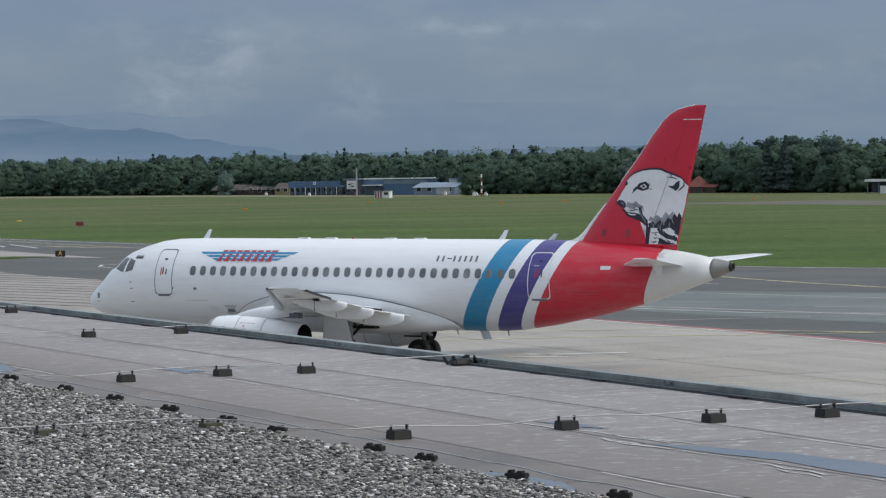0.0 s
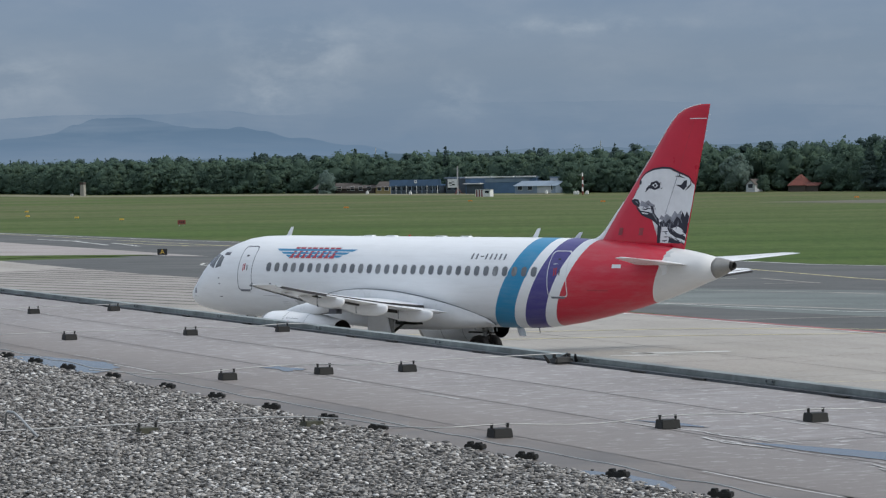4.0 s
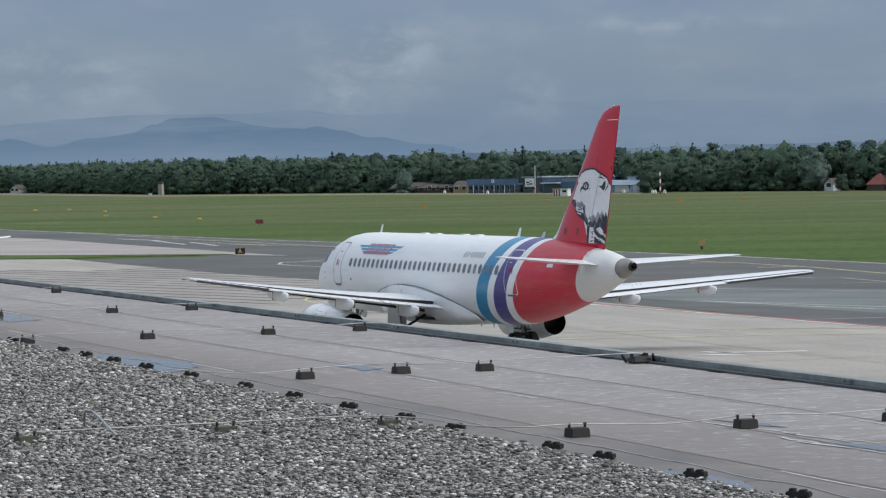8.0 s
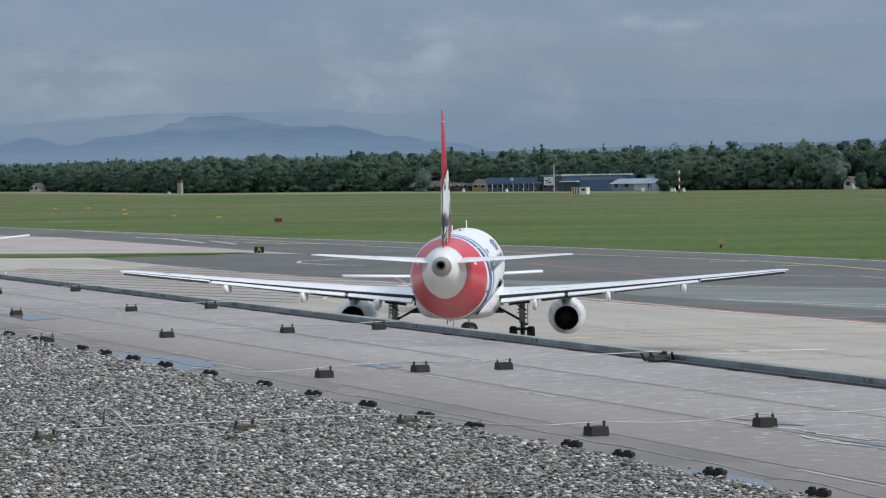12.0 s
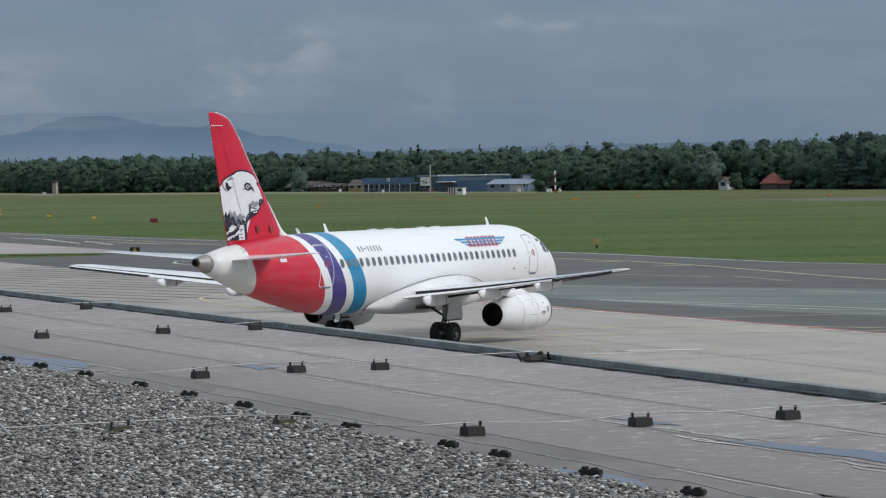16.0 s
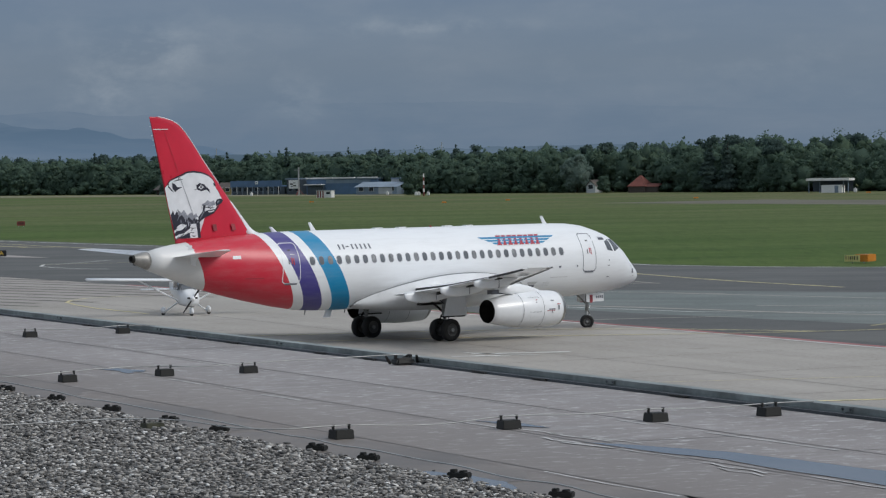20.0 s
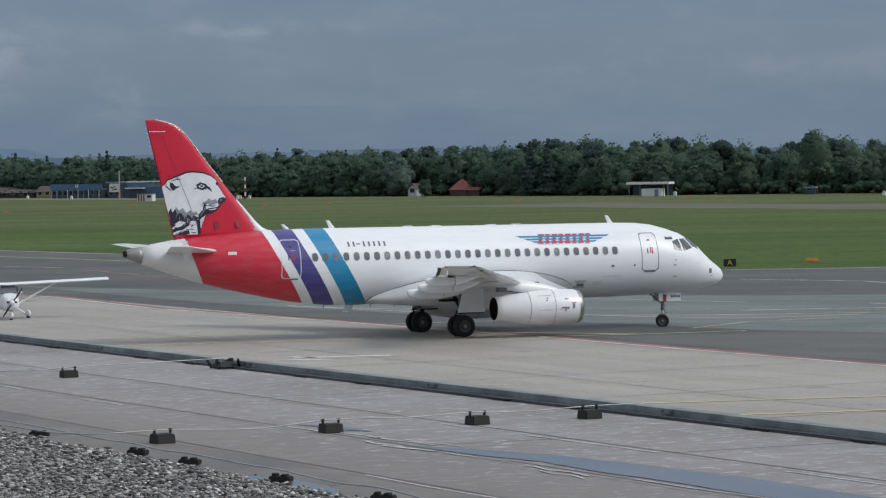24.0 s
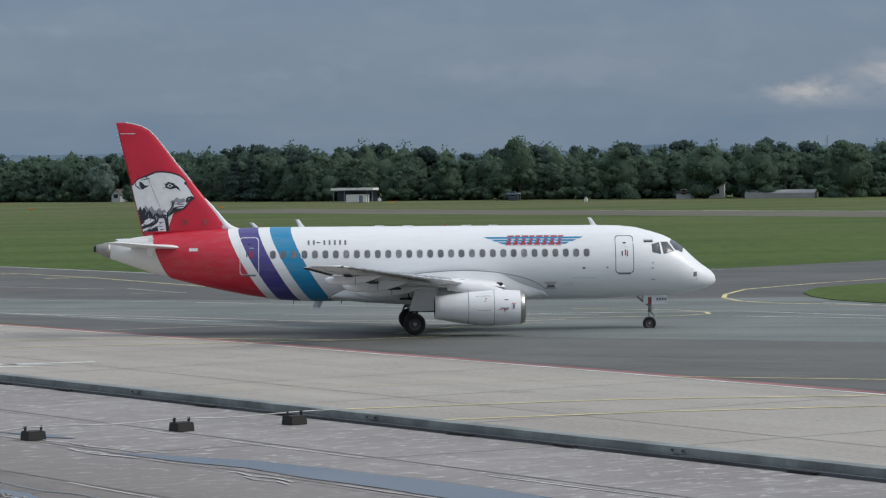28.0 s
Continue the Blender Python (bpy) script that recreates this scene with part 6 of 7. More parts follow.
    faces = (tri[None] + (np.arange(n) * len(base))[:, None, None]).reshape(-1, 3)
    return mesh_of("pebbles", verts, faces, M_PEBBLE, False)


tagged(new("gravel_pebbles", scatter_pebbles()), "loose rounded grey and white roof gravel", "gravel", "", "stuff")


# ---- woods ----
def foliage_material(name, tones, dark):
    """Leaf masses: each clump its own green, broad drifts of tone, fine mottling and relief."""
    m = bpy.data.materials.new(name)
    m.use_nodes = True
    n = Nodes(m.node_tree)
    geo = n.add("ShaderNodeNewGeometry").outputs
    each = geo["Random Per Island"]
    drift = n.noise(n.stretch(geo["Position"], 1.0, 1.0, 0.6), 0.09, 4, 0.6)
    mottle = n.noise(geo["Position"], 0.8, 4, 0.7)
    tone = n.math("ADD", n.math("MULTIPLY", each, 0.34), n.math("MULTIPLY_ADD", drift, 1.3, -0.34))
    col = n.ramp(tone, [(k / (len(tones) - 1), c) for k, c in enumerate(tones)])
    col = n.mix(n.math("MULTIPLY", n.ramp(mottle, [(0.42, 0.0), (0.62, 1.0)]), 0.3), col, dark)
    shade = n.add("ShaderNodeBsdfPrincipled", {"Base Color": col, "Roughness": 0.95, "Specular IOR Level": 0.08})
    b = n.add("ShaderNodeBump", {"Height": mottle, "Strength": 0.4, "Distance": 0.25})
    m.node_tree.links.new(b.outputs[0], shade.inputs["Normal"])
    through_leaf = n.add("ShaderNodeBsdfTranslucent", {"Color": col})
    both = n.add("ShaderNodeMixShader", {0: 0.5, 1: shade.outputs[0], 2: through_leaf.outputs[0]})
    m.node_tree.links.new(both.outputs[0], n.add("ShaderNodeOutputMaterial").inputs[0])
    return m


# leaf colours lifted and blued: distance haze painted into the base tones
M_LEAF = foliage_material("hazed_broadleaf_green", [(0.091, 0.145, 0.115), (0.114, 0.172, 0.121), (0.106, 0.163, 0.125), (0.138, 0.196, 0.125), (0.110, 0.172, 0.125)], (0.083, 0.130, 0.108))
# the same leaf tones darkened, for the foot of the woods
M_SHRUB = foliage_material("hazed_undergrowth_green", [(0.085, 0.134, 0.103), (0.109, 0.163, 0.107), (0.092, 0.147, 0.107), (0.120, 0.177, 0.108)], (0.076, 0.119, 0.096))
M_LEAF_PALE = foliage_material("hazed_willow_green", [(0.163, 0.229, 0.203), (0.188, 0.255, 0.216), (0.173, 0.241, 0.210)], (0.139, 0.199, 0.186))
M_NEEDLE = foliage_material("hazed_conifer_green", [(0.078, 0.124, 0.115), (0.096, 0.142, 0.125), (0.088, 0.130, 0.121)], (0.070, 0.110, 0.107))
M_BARK = material("dark_bark", (0.06, 0.05, 0.04), 0.9, spread=0.3, grain=6, patch=1)


def ball(level):
    bm = bmesh.new()
    bmesh.ops.create_icosphere(bm, subdivisions=level, radius=1.0)
    out = np.array([v.co[:] for v in bm.verts]), np.array([[v.index for v in f.verts] for f in bm.faces])
    bm.free()
    return out


BALLS = {0: ball(1), 1: ball(2)}


def clumps_of(r, height, kind):
    """Centres and half sizes of the leaf masses of one tree."""
    if kind == "conifer":
        n = 11
        t = np.linspace(0.10, 0.95, n)
        wide = (1 - t) * height * 0.19 * r.uniform(0.75, 1.2, n) + height * 0.012
        a = r.uniform(0, 6.28, n)
        c = np.stack([wide * 0.3 * np.cos(a), wide * 0.3 * np.sin(a), t * height], 1)
        return c, np.stack([wide, wide, np.full(n, height * 0.05) * (1.2 - 0.5 * t)], 1)
    if kind == "pine":
        # a domed head of needle masses on a bare stem
        n = 14
        t = r.uniform(0.0, 1.0, n)
        a, out = r.uniform(0, 6.28, n), np.sqrt(np.clip(1.05 - t ** 2, 0.05, 1)) * r.uniform(0.35, 1.0, n) * 0.19 * height
        size = r.uniform(0.065, 0.11, n) * height
        return np.stack([out * np.cos(a), out * np.sin(a), (0.55 + 0.36 * t) * height], 1), np.stack([size * 1.2, size * 1.2, size * 0.8], 1)
    if kind == "shrub":
        n = 6
        a, q = r.uniform(0, 6.28, n), r.uniform(0, 0.45, n) * height
        size = r.uniform(0.18, 0.32, n) * height
        return np.stack([q * np.cos(a) * 1.4, q * np.sin(a), size * 0.9 + r.uniform(0, 0.35, n) * height], 1), np.stack([size * 1.2, size, size * 0.9], 1)
    # a crown heaped of many masses, reaching low down; narrow and high for the tall kind
    low, wide, n = (0.08, r.uniform(0.28, 0.40), 18) if kind == "broad" else (0.25, r.uniform(0.20, 0.28), 14)
    t = r.uniform(0, 1, n) ** 0.85
    a = r.uniform(0, 6.28, n)
    reach = wide * np.sqrt(np.clip(1 - ((t - 0.42) / 0.62) ** 2, 0.04, 1)) * height
    out = reach * r.uniform(0.45, 0.95, n)
    size = r.uniform(0.085, 0.155, n) * height * (1.12 - 0.35 * t)
    c = np.stack([out * np.cos(a), out * np.sin(a), (low + t * (0.95 - low)) * height - size * 0.5], 1)
    core = np.array([[0, 0, (low + 0.42) * height]])
    return np.concatenate([core, c]), np.concatenate([[(wide * height * 0.95, wide * height * 0.95, 0.36 * height)], size[:, None] * np.array([1.15, 1.15, 0.85])])


def foliage(trees, name, mat, seed, pieces, level=0):
    """The crowns of many trees: lumpy leaf masses with loose sprays round them."""
    r = np.random.default_rng(seed)
    verts, faces, total = [], [], 0
    for x, y, height, kind in trees:
        base, tri = BALLS[0 if y > 900 else level]
        centre, size = clumps_of(r, height, kind)
        leaves = int(pieces * (1.6 if y < 760 else 1.3 if y < 850 else 1.0 if y < 1100 else 0.6))
        centre = centre + np.array([x, y, 0])
        for c, h in zip(centre, size):
            wave = r.normal(0, 1, (5, 3)) * np.array([3, 3, 4, 5, 6])[:, None]
            lump = 1 + (np.sin(base @ wave.T + r.uniform(0, 6.28, 5)) * np.array([0.12, 0.11, 0.10, 0.09, 0.08])).sum(1)
            verts.append(base * lump[:, None] * h * 0.88 + c)
            faces.append(tri + total)
            total += len(base)
        # sprays of leaves lying along the masses, tips standing out
        weight = size.prod(1) ** 0.6
        pick = r.choice(len(centre), leaves, p=weight / weight.sum())
        d = r.normal(0, 1, (leaves, 3))
        d[:, 2] += 0.25
        d /= np.linalg.norm(d, axis=1, keepdims=True)
        p = centre[pick] + d * size[pick] * r.uniform(0.84, 1.15, leaves)[:, None]
        face = d * 0.6 + r.normal(0, 0.55, (leaves, 3))
        face /= np.linalg.norm(face, axis=1, keepdims=True)
        u = np.cross(face, r.normal(0, 1, (leaves, 3)))
        u /= np.linalg.norm(u, axis=1, keepdims=True)
        w = np.cross(face, u)
        reach = (r.uniform(0.24, 0.56, leaves) * (0.8 if y < 760 else 1.0) * min(1.0, height / 12 + 0.2))[:, None]
        tri3 = [p + reach * (u * math.cos(q) + w * math.sin(q)) * r.uniform(0.7, 1.3, leaves)[:, None] for q in (0.0, 2.1, 4.2)]
        verts.append(np.stack(tri3, 1).reshape(-1, 3))
        faces.append(np.arange(leaves * 3).reshape(-1, 3) + total)
        total += leaves * 3
    v = np.concatenate(verts)
    v[:, 2] = np.maximum(v[:, 2], 0.03)
    return mesh_of(name, v, np.concatenate(faces), mat, True)


EDGE = [(-420, 1640), (-330, 1450), (-265, 1352), (-158, 1085), (-73, 1000), (11, 862), (50, 815), (72, 792), (98, 738), (128, 716), (170, 684), (212, 655), (262, 620)]


def edge_at(k):
    """A point on the woods' front, k metres along it from its far end."""
    for (a, b), (c, d) in zip(EDGE, EDGE[1:]):
        ln = math.hypot(c - a, d - b)
        if k <= ln:
            return a + (c - a) * k / ln, b + (d - b) * k / ln
        k -= ln
    return EDGE[-1]


LENGTH = sum(math.hypot(c - a, d - b) for (a, b), (c, d) in zip(EDGE, EDGE[1:]))
rng = random.Random(31)
front, shrubs, back, ridge, dark = [], [], [], [], []
k = 0.0
while k < LENGTH:
    x, y = edge_at(k)
    near = 1.06 if 72 < x < 122 else 0.97 if x > 95 else 1.0
    # the edge itself: low growth, then trees of mixed height reaching to the ground
    if not 52 < x < 73:
        shrubs.append((x + rng.uniform(-3, 3), y + 8 + rng.uniform(-2, 3), rng.uniform(2.0, 4.2), "shrub"))
        front.append((x + rng.uniform(-2, 2), y + 12 + rng.uniform(-3, 4), near * rng.uniform(5.0, 9.0), "broad"))
    front.append((x + rng.uniform(-2, 2), y + 16.5 + rng.uniform(-3, 4), near * rng.uniform(8.5, 11.6), "broad" if rng.random() < 0.85 else "tall"))
    back.append((x + 4 + rng.uniform(-3, 3), y + 22 + rng.uniform(-3, 5), near * rng.uniform(10.6, 12.4), "broad" if rng.random() < 0.7 else "tall"))
    k += rng.uniform(2.6, 4.2) if x < 60 else rng.uniform(2.3, 3.6)
k = 0.0
while k < LENGTH:
    x, y = edge_at(k)
    near = 1.08 if 72 < x < 122 else 1.0
    kind = rng.choice(("broad", "pine", "pine", "pine", "tall", "broad", "tall", "conifer" if x < 40 else "pine"))
    h = near * (12.2 + rng.uniform(-1.0, 1.0) + (1.1 if kind == "conifer" else 0.8 if kind == "pine" else 0.2))
    (dark if kind in ("pine", "conifer") else back).append((x + 8 + rng.uniform(-4, 4), y + 28 + rng.uniform(-4, 8), h, kind))
    k += rng.uniform(2.6, 4.4)
# the farther conifer ridge that shows above the gap in the woods
for i in range(150):
    a = rng.uniform(-0.17, 0.30)
    d = rng.uniform(1500, 1700)
    ridge.append((math.sin(a) * d, math.cos(a) * d, rng.uniform(11.5, 14.5) + (d - 1500) * 0.012, "conifer" if rng.random() < 0.5 else "pine"))
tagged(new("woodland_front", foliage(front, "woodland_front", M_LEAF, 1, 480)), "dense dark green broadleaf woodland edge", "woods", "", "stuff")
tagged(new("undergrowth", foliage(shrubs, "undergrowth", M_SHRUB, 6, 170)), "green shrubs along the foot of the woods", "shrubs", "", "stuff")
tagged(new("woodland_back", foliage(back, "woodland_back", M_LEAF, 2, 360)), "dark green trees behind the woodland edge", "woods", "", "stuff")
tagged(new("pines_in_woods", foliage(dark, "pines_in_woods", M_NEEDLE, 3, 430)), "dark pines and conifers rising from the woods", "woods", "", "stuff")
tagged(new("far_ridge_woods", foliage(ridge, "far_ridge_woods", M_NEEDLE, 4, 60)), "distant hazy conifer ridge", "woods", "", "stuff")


def tree(x, y, height, kind, seed, mat, label, pieces=1500):
    r = np.random.default_rng(seed)
    t = thing("tree", label, "tree", "single trees at the woods' edge", Matrix.Translation((x, y, 0)))
    bm = bmesh.new()
    lean = r.uniform(-0.3, 0.3, 2)
    tube(bm, (0, 0, 0), (lean[0], lean[1], height * 0.45), height * 0.022, height * 0.014, 8)
    tube(bm, (lean[0], lean[1], height * 0.44), (lean[0] * 1.5, lean[1] * 1.5, height * 0.85), height * 0.014, height * 0.004, 7)
    for i in range(0 if kind in ("conifer", "pine") else 6):
        a, h = r.uniform(0, 6.28), r.uniform(0.35, 0.7) * height
        tube(bm, (lean[0], lean[1], h), (lean[0] + math.cos(a) * height * 0.2, lean[1] + math.sin(a) * height * 0.2, h + height * 0.14), height * 0.007, height * 0.002, 6)
    part("trunk", bm, M_BARK, t)
    ob = new("crown", foliage([(0, 0, height, kind)], "crown", mat, seed + 50, pieces, 1))
    ob.parent = t
    return t


for i, (x, y, h, kind, mat, label) in enumerate((
        (50.5, 819, 10.6, "broad", M_LEAF_PALE, "pale green willow before dark woods"), (56.2, 799, 4.6, "broad", M_LEAF, "round green tree by the red-roofed house"),
        (84.5, 740, 14.3, "conifer", M_NEEDLE, "tall ragged conifer above the woods"), (80.5, 742, 13.6, "conifer", M_NEEDLE, "slim conifer beside a taller one"), (95.5, 735, 12.9, "pine", M_NEEDLE, "flat-topped pine above the woods"),
        (124, 712, 15.5, "pine", M_NEEDLE, "tall pine at the woods' edge"), (139, 702, 16.0, "tall", M_LEAF, "tall pine at the woods' edge"), (148, 698, 15.0, "pine", M_NEEDLE, "tall pine at the woods' edge"), (160, 690, 15.5, "broad", M_LEAF, "tall pine at the woods' edge"),
        (176, 676, 14.5, "broad", M_LEAF, "single dark green tree with gaps beside it"), (187, 668, 15.0, "broad", M_LEAF, "single dark green tree with gaps beside it"), (196, 662, 14.0, "pine", M_NEEDLE, "tall pine with a bare trunk"), (204, 657, 14.8, "broad", M_LEAF, "single dark green tree with gaps beside it"),
        (-69, 985, 8.0, "broad", M_LEAF_PALE, "pale green tree beside low sheds"), (7.5, 850, 8.5, "broad", M_LEAF, "green tree at the end of the workshop"), (-62, 1020, 14.5, "conifer", M_NEEDLE, "pointed conifer above the woods"), (-97, 1040, 14.0, "conifer", M_NEEDLE, "pointed conifer above the woods"), (-30, 950, 14.3, "conifer", M_NEEDLE, "pointed conifer above the woods"))):
    tree(x, y + (28 if kind in ("pine", "conifer") and x > 70 else 0), h * (0.88 if x > 100 else 1.0), kind, i + 7, mat, label)


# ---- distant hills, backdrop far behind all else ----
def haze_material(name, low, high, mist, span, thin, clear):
    """Glowing far slope with haze painted into its colour: pale mist low down, drifting patches of it, dissolving into
    cloud on the bearing where it clears.
    """
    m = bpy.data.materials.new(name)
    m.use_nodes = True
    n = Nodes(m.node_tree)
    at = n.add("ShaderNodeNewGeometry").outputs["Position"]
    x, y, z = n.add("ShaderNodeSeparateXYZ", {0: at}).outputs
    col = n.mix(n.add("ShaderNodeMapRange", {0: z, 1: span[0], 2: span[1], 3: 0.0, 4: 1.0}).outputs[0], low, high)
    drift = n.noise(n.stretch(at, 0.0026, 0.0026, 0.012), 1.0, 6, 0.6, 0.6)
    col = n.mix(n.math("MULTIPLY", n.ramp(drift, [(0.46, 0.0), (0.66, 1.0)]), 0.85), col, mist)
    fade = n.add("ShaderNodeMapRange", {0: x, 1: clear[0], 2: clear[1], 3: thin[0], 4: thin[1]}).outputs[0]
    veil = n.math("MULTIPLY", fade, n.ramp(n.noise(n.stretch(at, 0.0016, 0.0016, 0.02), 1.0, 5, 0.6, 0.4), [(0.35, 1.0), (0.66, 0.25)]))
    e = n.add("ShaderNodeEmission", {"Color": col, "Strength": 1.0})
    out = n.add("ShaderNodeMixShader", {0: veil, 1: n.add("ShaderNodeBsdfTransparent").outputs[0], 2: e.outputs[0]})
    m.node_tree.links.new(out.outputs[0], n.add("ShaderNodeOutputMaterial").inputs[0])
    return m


def hills(name, dist, profile, mat, seed, rough, label):
    """A ridge at one distance; profile of (bearing in degrees, height in degrees)."""
    r = random.Random(seed)
    bm = bmesh.new()
    prev = None
    a0, a1 = profile[0][0], profile[-1][0]
    n = 420
    for i in range(n + 1):
        a = a0 + (a1 - a0) * i / n
        for (p, q), (s, t) in zip(profile, profile[1:]):
            if p <= a <= s:
                u = (a - p) / (s - p)
                u = u * u * (3 - 2 * u)
                e = q + (t - q) * u
                break
        e += rough * (noise.noise((a * 2.2, seed, 0)) + 0.5 * noise.noise((a * 7, seed, 3)) + 0.25 * noise.noise((a * 23, seed, 5)))
        x, y = math.sin(radians(a)) * dist, math.cos(radians(a)) * dist
        pair = (bm.verts.new((x, y, -20)), bm.verts.new((x, y, EYE + math.tan(radians(e)) * dist)))
        if prev:
            bm.faces.new((prev[0], pair[0], pair[1], prev[1]))
        prev = pair
    return tagged(part(name, bm, mat), label, "hills", "", "structure")


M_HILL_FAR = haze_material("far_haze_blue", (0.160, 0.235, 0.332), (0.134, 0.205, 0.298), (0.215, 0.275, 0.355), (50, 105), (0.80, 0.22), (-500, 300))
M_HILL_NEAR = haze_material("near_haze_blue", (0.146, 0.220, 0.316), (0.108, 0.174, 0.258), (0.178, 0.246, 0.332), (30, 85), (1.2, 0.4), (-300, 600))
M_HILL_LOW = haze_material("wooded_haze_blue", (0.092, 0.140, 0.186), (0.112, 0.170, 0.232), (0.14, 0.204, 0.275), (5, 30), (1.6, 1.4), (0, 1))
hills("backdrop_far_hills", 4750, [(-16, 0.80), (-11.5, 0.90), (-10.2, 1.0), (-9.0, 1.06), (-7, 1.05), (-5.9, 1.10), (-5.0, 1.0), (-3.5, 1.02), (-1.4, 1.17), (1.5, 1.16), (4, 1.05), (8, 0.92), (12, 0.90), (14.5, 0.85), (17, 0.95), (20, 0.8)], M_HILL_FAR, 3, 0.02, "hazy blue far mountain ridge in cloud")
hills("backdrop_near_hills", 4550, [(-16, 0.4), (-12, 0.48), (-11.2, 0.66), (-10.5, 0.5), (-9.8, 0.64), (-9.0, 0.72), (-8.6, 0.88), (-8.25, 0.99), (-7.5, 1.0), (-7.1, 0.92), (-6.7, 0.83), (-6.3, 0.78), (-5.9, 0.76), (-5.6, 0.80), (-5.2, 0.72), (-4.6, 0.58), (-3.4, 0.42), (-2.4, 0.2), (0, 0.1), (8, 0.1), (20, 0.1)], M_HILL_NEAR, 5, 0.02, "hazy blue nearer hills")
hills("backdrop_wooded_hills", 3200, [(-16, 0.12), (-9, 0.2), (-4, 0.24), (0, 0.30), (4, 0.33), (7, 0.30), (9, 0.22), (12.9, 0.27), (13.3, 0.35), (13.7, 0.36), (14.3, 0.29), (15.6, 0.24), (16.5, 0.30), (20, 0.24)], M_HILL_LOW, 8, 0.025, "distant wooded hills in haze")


# ---- buildings beyond the runway ----
M_BLUE_WALL = material("blue_metal_cladding", (0.09, 0.16, 0.27), 0.5, 0.1, spread=0.15, grain=0.8, patch=0.3, bump=0)
M_GREY_BLUE = material("grey_blue_cladding", (0.20, 0.26, 0.33), 0.5, 0.1, spread=0.15, grain=0.8, patch=0.3, bump=0)
M_DARK_WALL = material("dark_glazed_front", (0.055, 0.075, 0.10), 0.35, spread=0.25, grain=0.8, patch=0.3, bump=0)
M_PALE_WALL = material("pale_plaster", (0.46, 0.48, 0.50), 0.8, spread=0.12, grain=0.8, patch=0.3, bump=0)
M_BROWN_ROOF = material("brown_roof_tiles", (0.10, 0.085, 0.075), 0.85, spread=0.25, grain=1, patch=0.4, bump=0)
M_RED_ROOF = material("red_roof_tiles", (0.17, 0.052, 0.038), 0.85, spread=0.25, grain=1, patch=0.4, bump=0)
M_YELLOW_WALL = material("ochre_plaster", (0.33, 0.26, 0.12), 0.85, spread=0.2, grain=1, patch=0.4, bump=0)
M_BROWN_WALL = material("brown_boards", (0.08, 0.065, 0.055), 0.85, spread=0.2, grain=1, patch=0.4, bump=0)
M_PANE = material("far_window_glass", (0.03, 0.035, 0.045), 0.15, spread=0.2, bump=0)
M_SIGNAL_RED = material("signal_red", (0.19, 0.042, 0.035), 0.5, spread=0.1, bump=0)
M_SIGNAL_WHITE = material("signal_white", (0.72, 0.72, 0.70), 0.5, spread=0.08, bump=0)
M_SIGNAL_YELLOW = material("signal_yellow", (0.62, 0.42, 0.07), 0.5, spread=0.1, bump=0)
M_SIGNAL_ORANGE = material("signal_orange", (0.55, 0.20, 0.015), 0.5, spread=0.1, bump=0)
M_PLASTIC = material("dull_greenhouse_film", (0.30, 0.31, 0.31), 0.6, spread=0.15, grain=0.8, patch=0.3, bump=0)
M_TOWER = material("grey_beige_plaster", (0.30, 0.29, 0.25), 0.85, spread=0.15, grain=0.8, patch=0.3, bump=0)
M_BLACK = material("black_panel", (0.012, 0.012, 0.012), 0.5, spread=0.2, bump=0)
M_GALV = material("galvanised_steel", (0.42, 0.43, 0.43), 0.5, 0.6, spread=0.15, grain=5, patch=1)
FACE = -24.0  # the far buildings face the airfield


def facing(x, y, turn=FACE):
    return Matrix.Translation((x, y, 0)) @ pose(0, 0, 0, 0, 0, turn)


def house(name, label, category, x, y, wide, deep, high, wall, roof_mat, roof="gable", rise=2.0, windows=3, turn=FACE, group="buildings beyond the runway", over=0.3, pane_h=1.1, sill=1.0):
    """A far building with walls, roof, windows and a door; its front faces the airfield."""
    h = thing(name, label, category, group, facing(x, y, turn))
    part("wall", box(bmesh.new(), 0, deep / 2, high / 2, wide, deep, high), wall, h)
    bm = bmesh.new()
    if roof == "gable":
        w, d = wide / 2 + over, deep + over
        loft(bm, [[(-w, y0, z) for y0, z in ((-over, high - 0.1), (deep / 2, high + rise), (d, high - 0.1), (deep / 2, high + rise - 0.25))], [(w, y0, z) for y0, z in ((-over, high - 0.1), (deep / 2, high + rise), (d, high - 0.1), (deep / 2, high + rise - 0.25))]])
        bmesh.ops.recalc_face_normals(bm, faces=bm.faces)
    elif roof == "hip":
        w = wide / 2 + over
        loft(bm, [[(q * xx, deep / 2 + q * yy, z) for xx, yy in ((-w, -deep / 2 - over), (w, -deep / 2 - over), (w, deep / 2 + over), (-w, deep / 2 + over))] for q, z in ((1.0, high - 0.1), (0.06, high + rise))])
    elif roof == "end":
        w = wide / 2 + over
        loft(bm, [[(xx, y0, z) for xx, z in ((-w, high - 0.1), (0, high + rise), (w, high - 0.1), (0, high + rise - 0.25))] for y0 in (-over, deep + over)])
        g = bmesh.new()
        loft(g, [[(xx, y0, z) for xx, z in ((-wide / 2, high), (0, high + rise - 0.2), (wide / 2, high))] for y0 in (0.02, deep - 0.02)])
        part("gable", g, wall, h)
    else:
        box(bm, 0, deep / 2, high + 0.2, wide + over * 2, deep + over * 2, 0.4)
    part("roof", bm, roof_mat, h)
    for k in range(windows):
        wx = -wide / 2 + wide * (k + 0.5) / windows
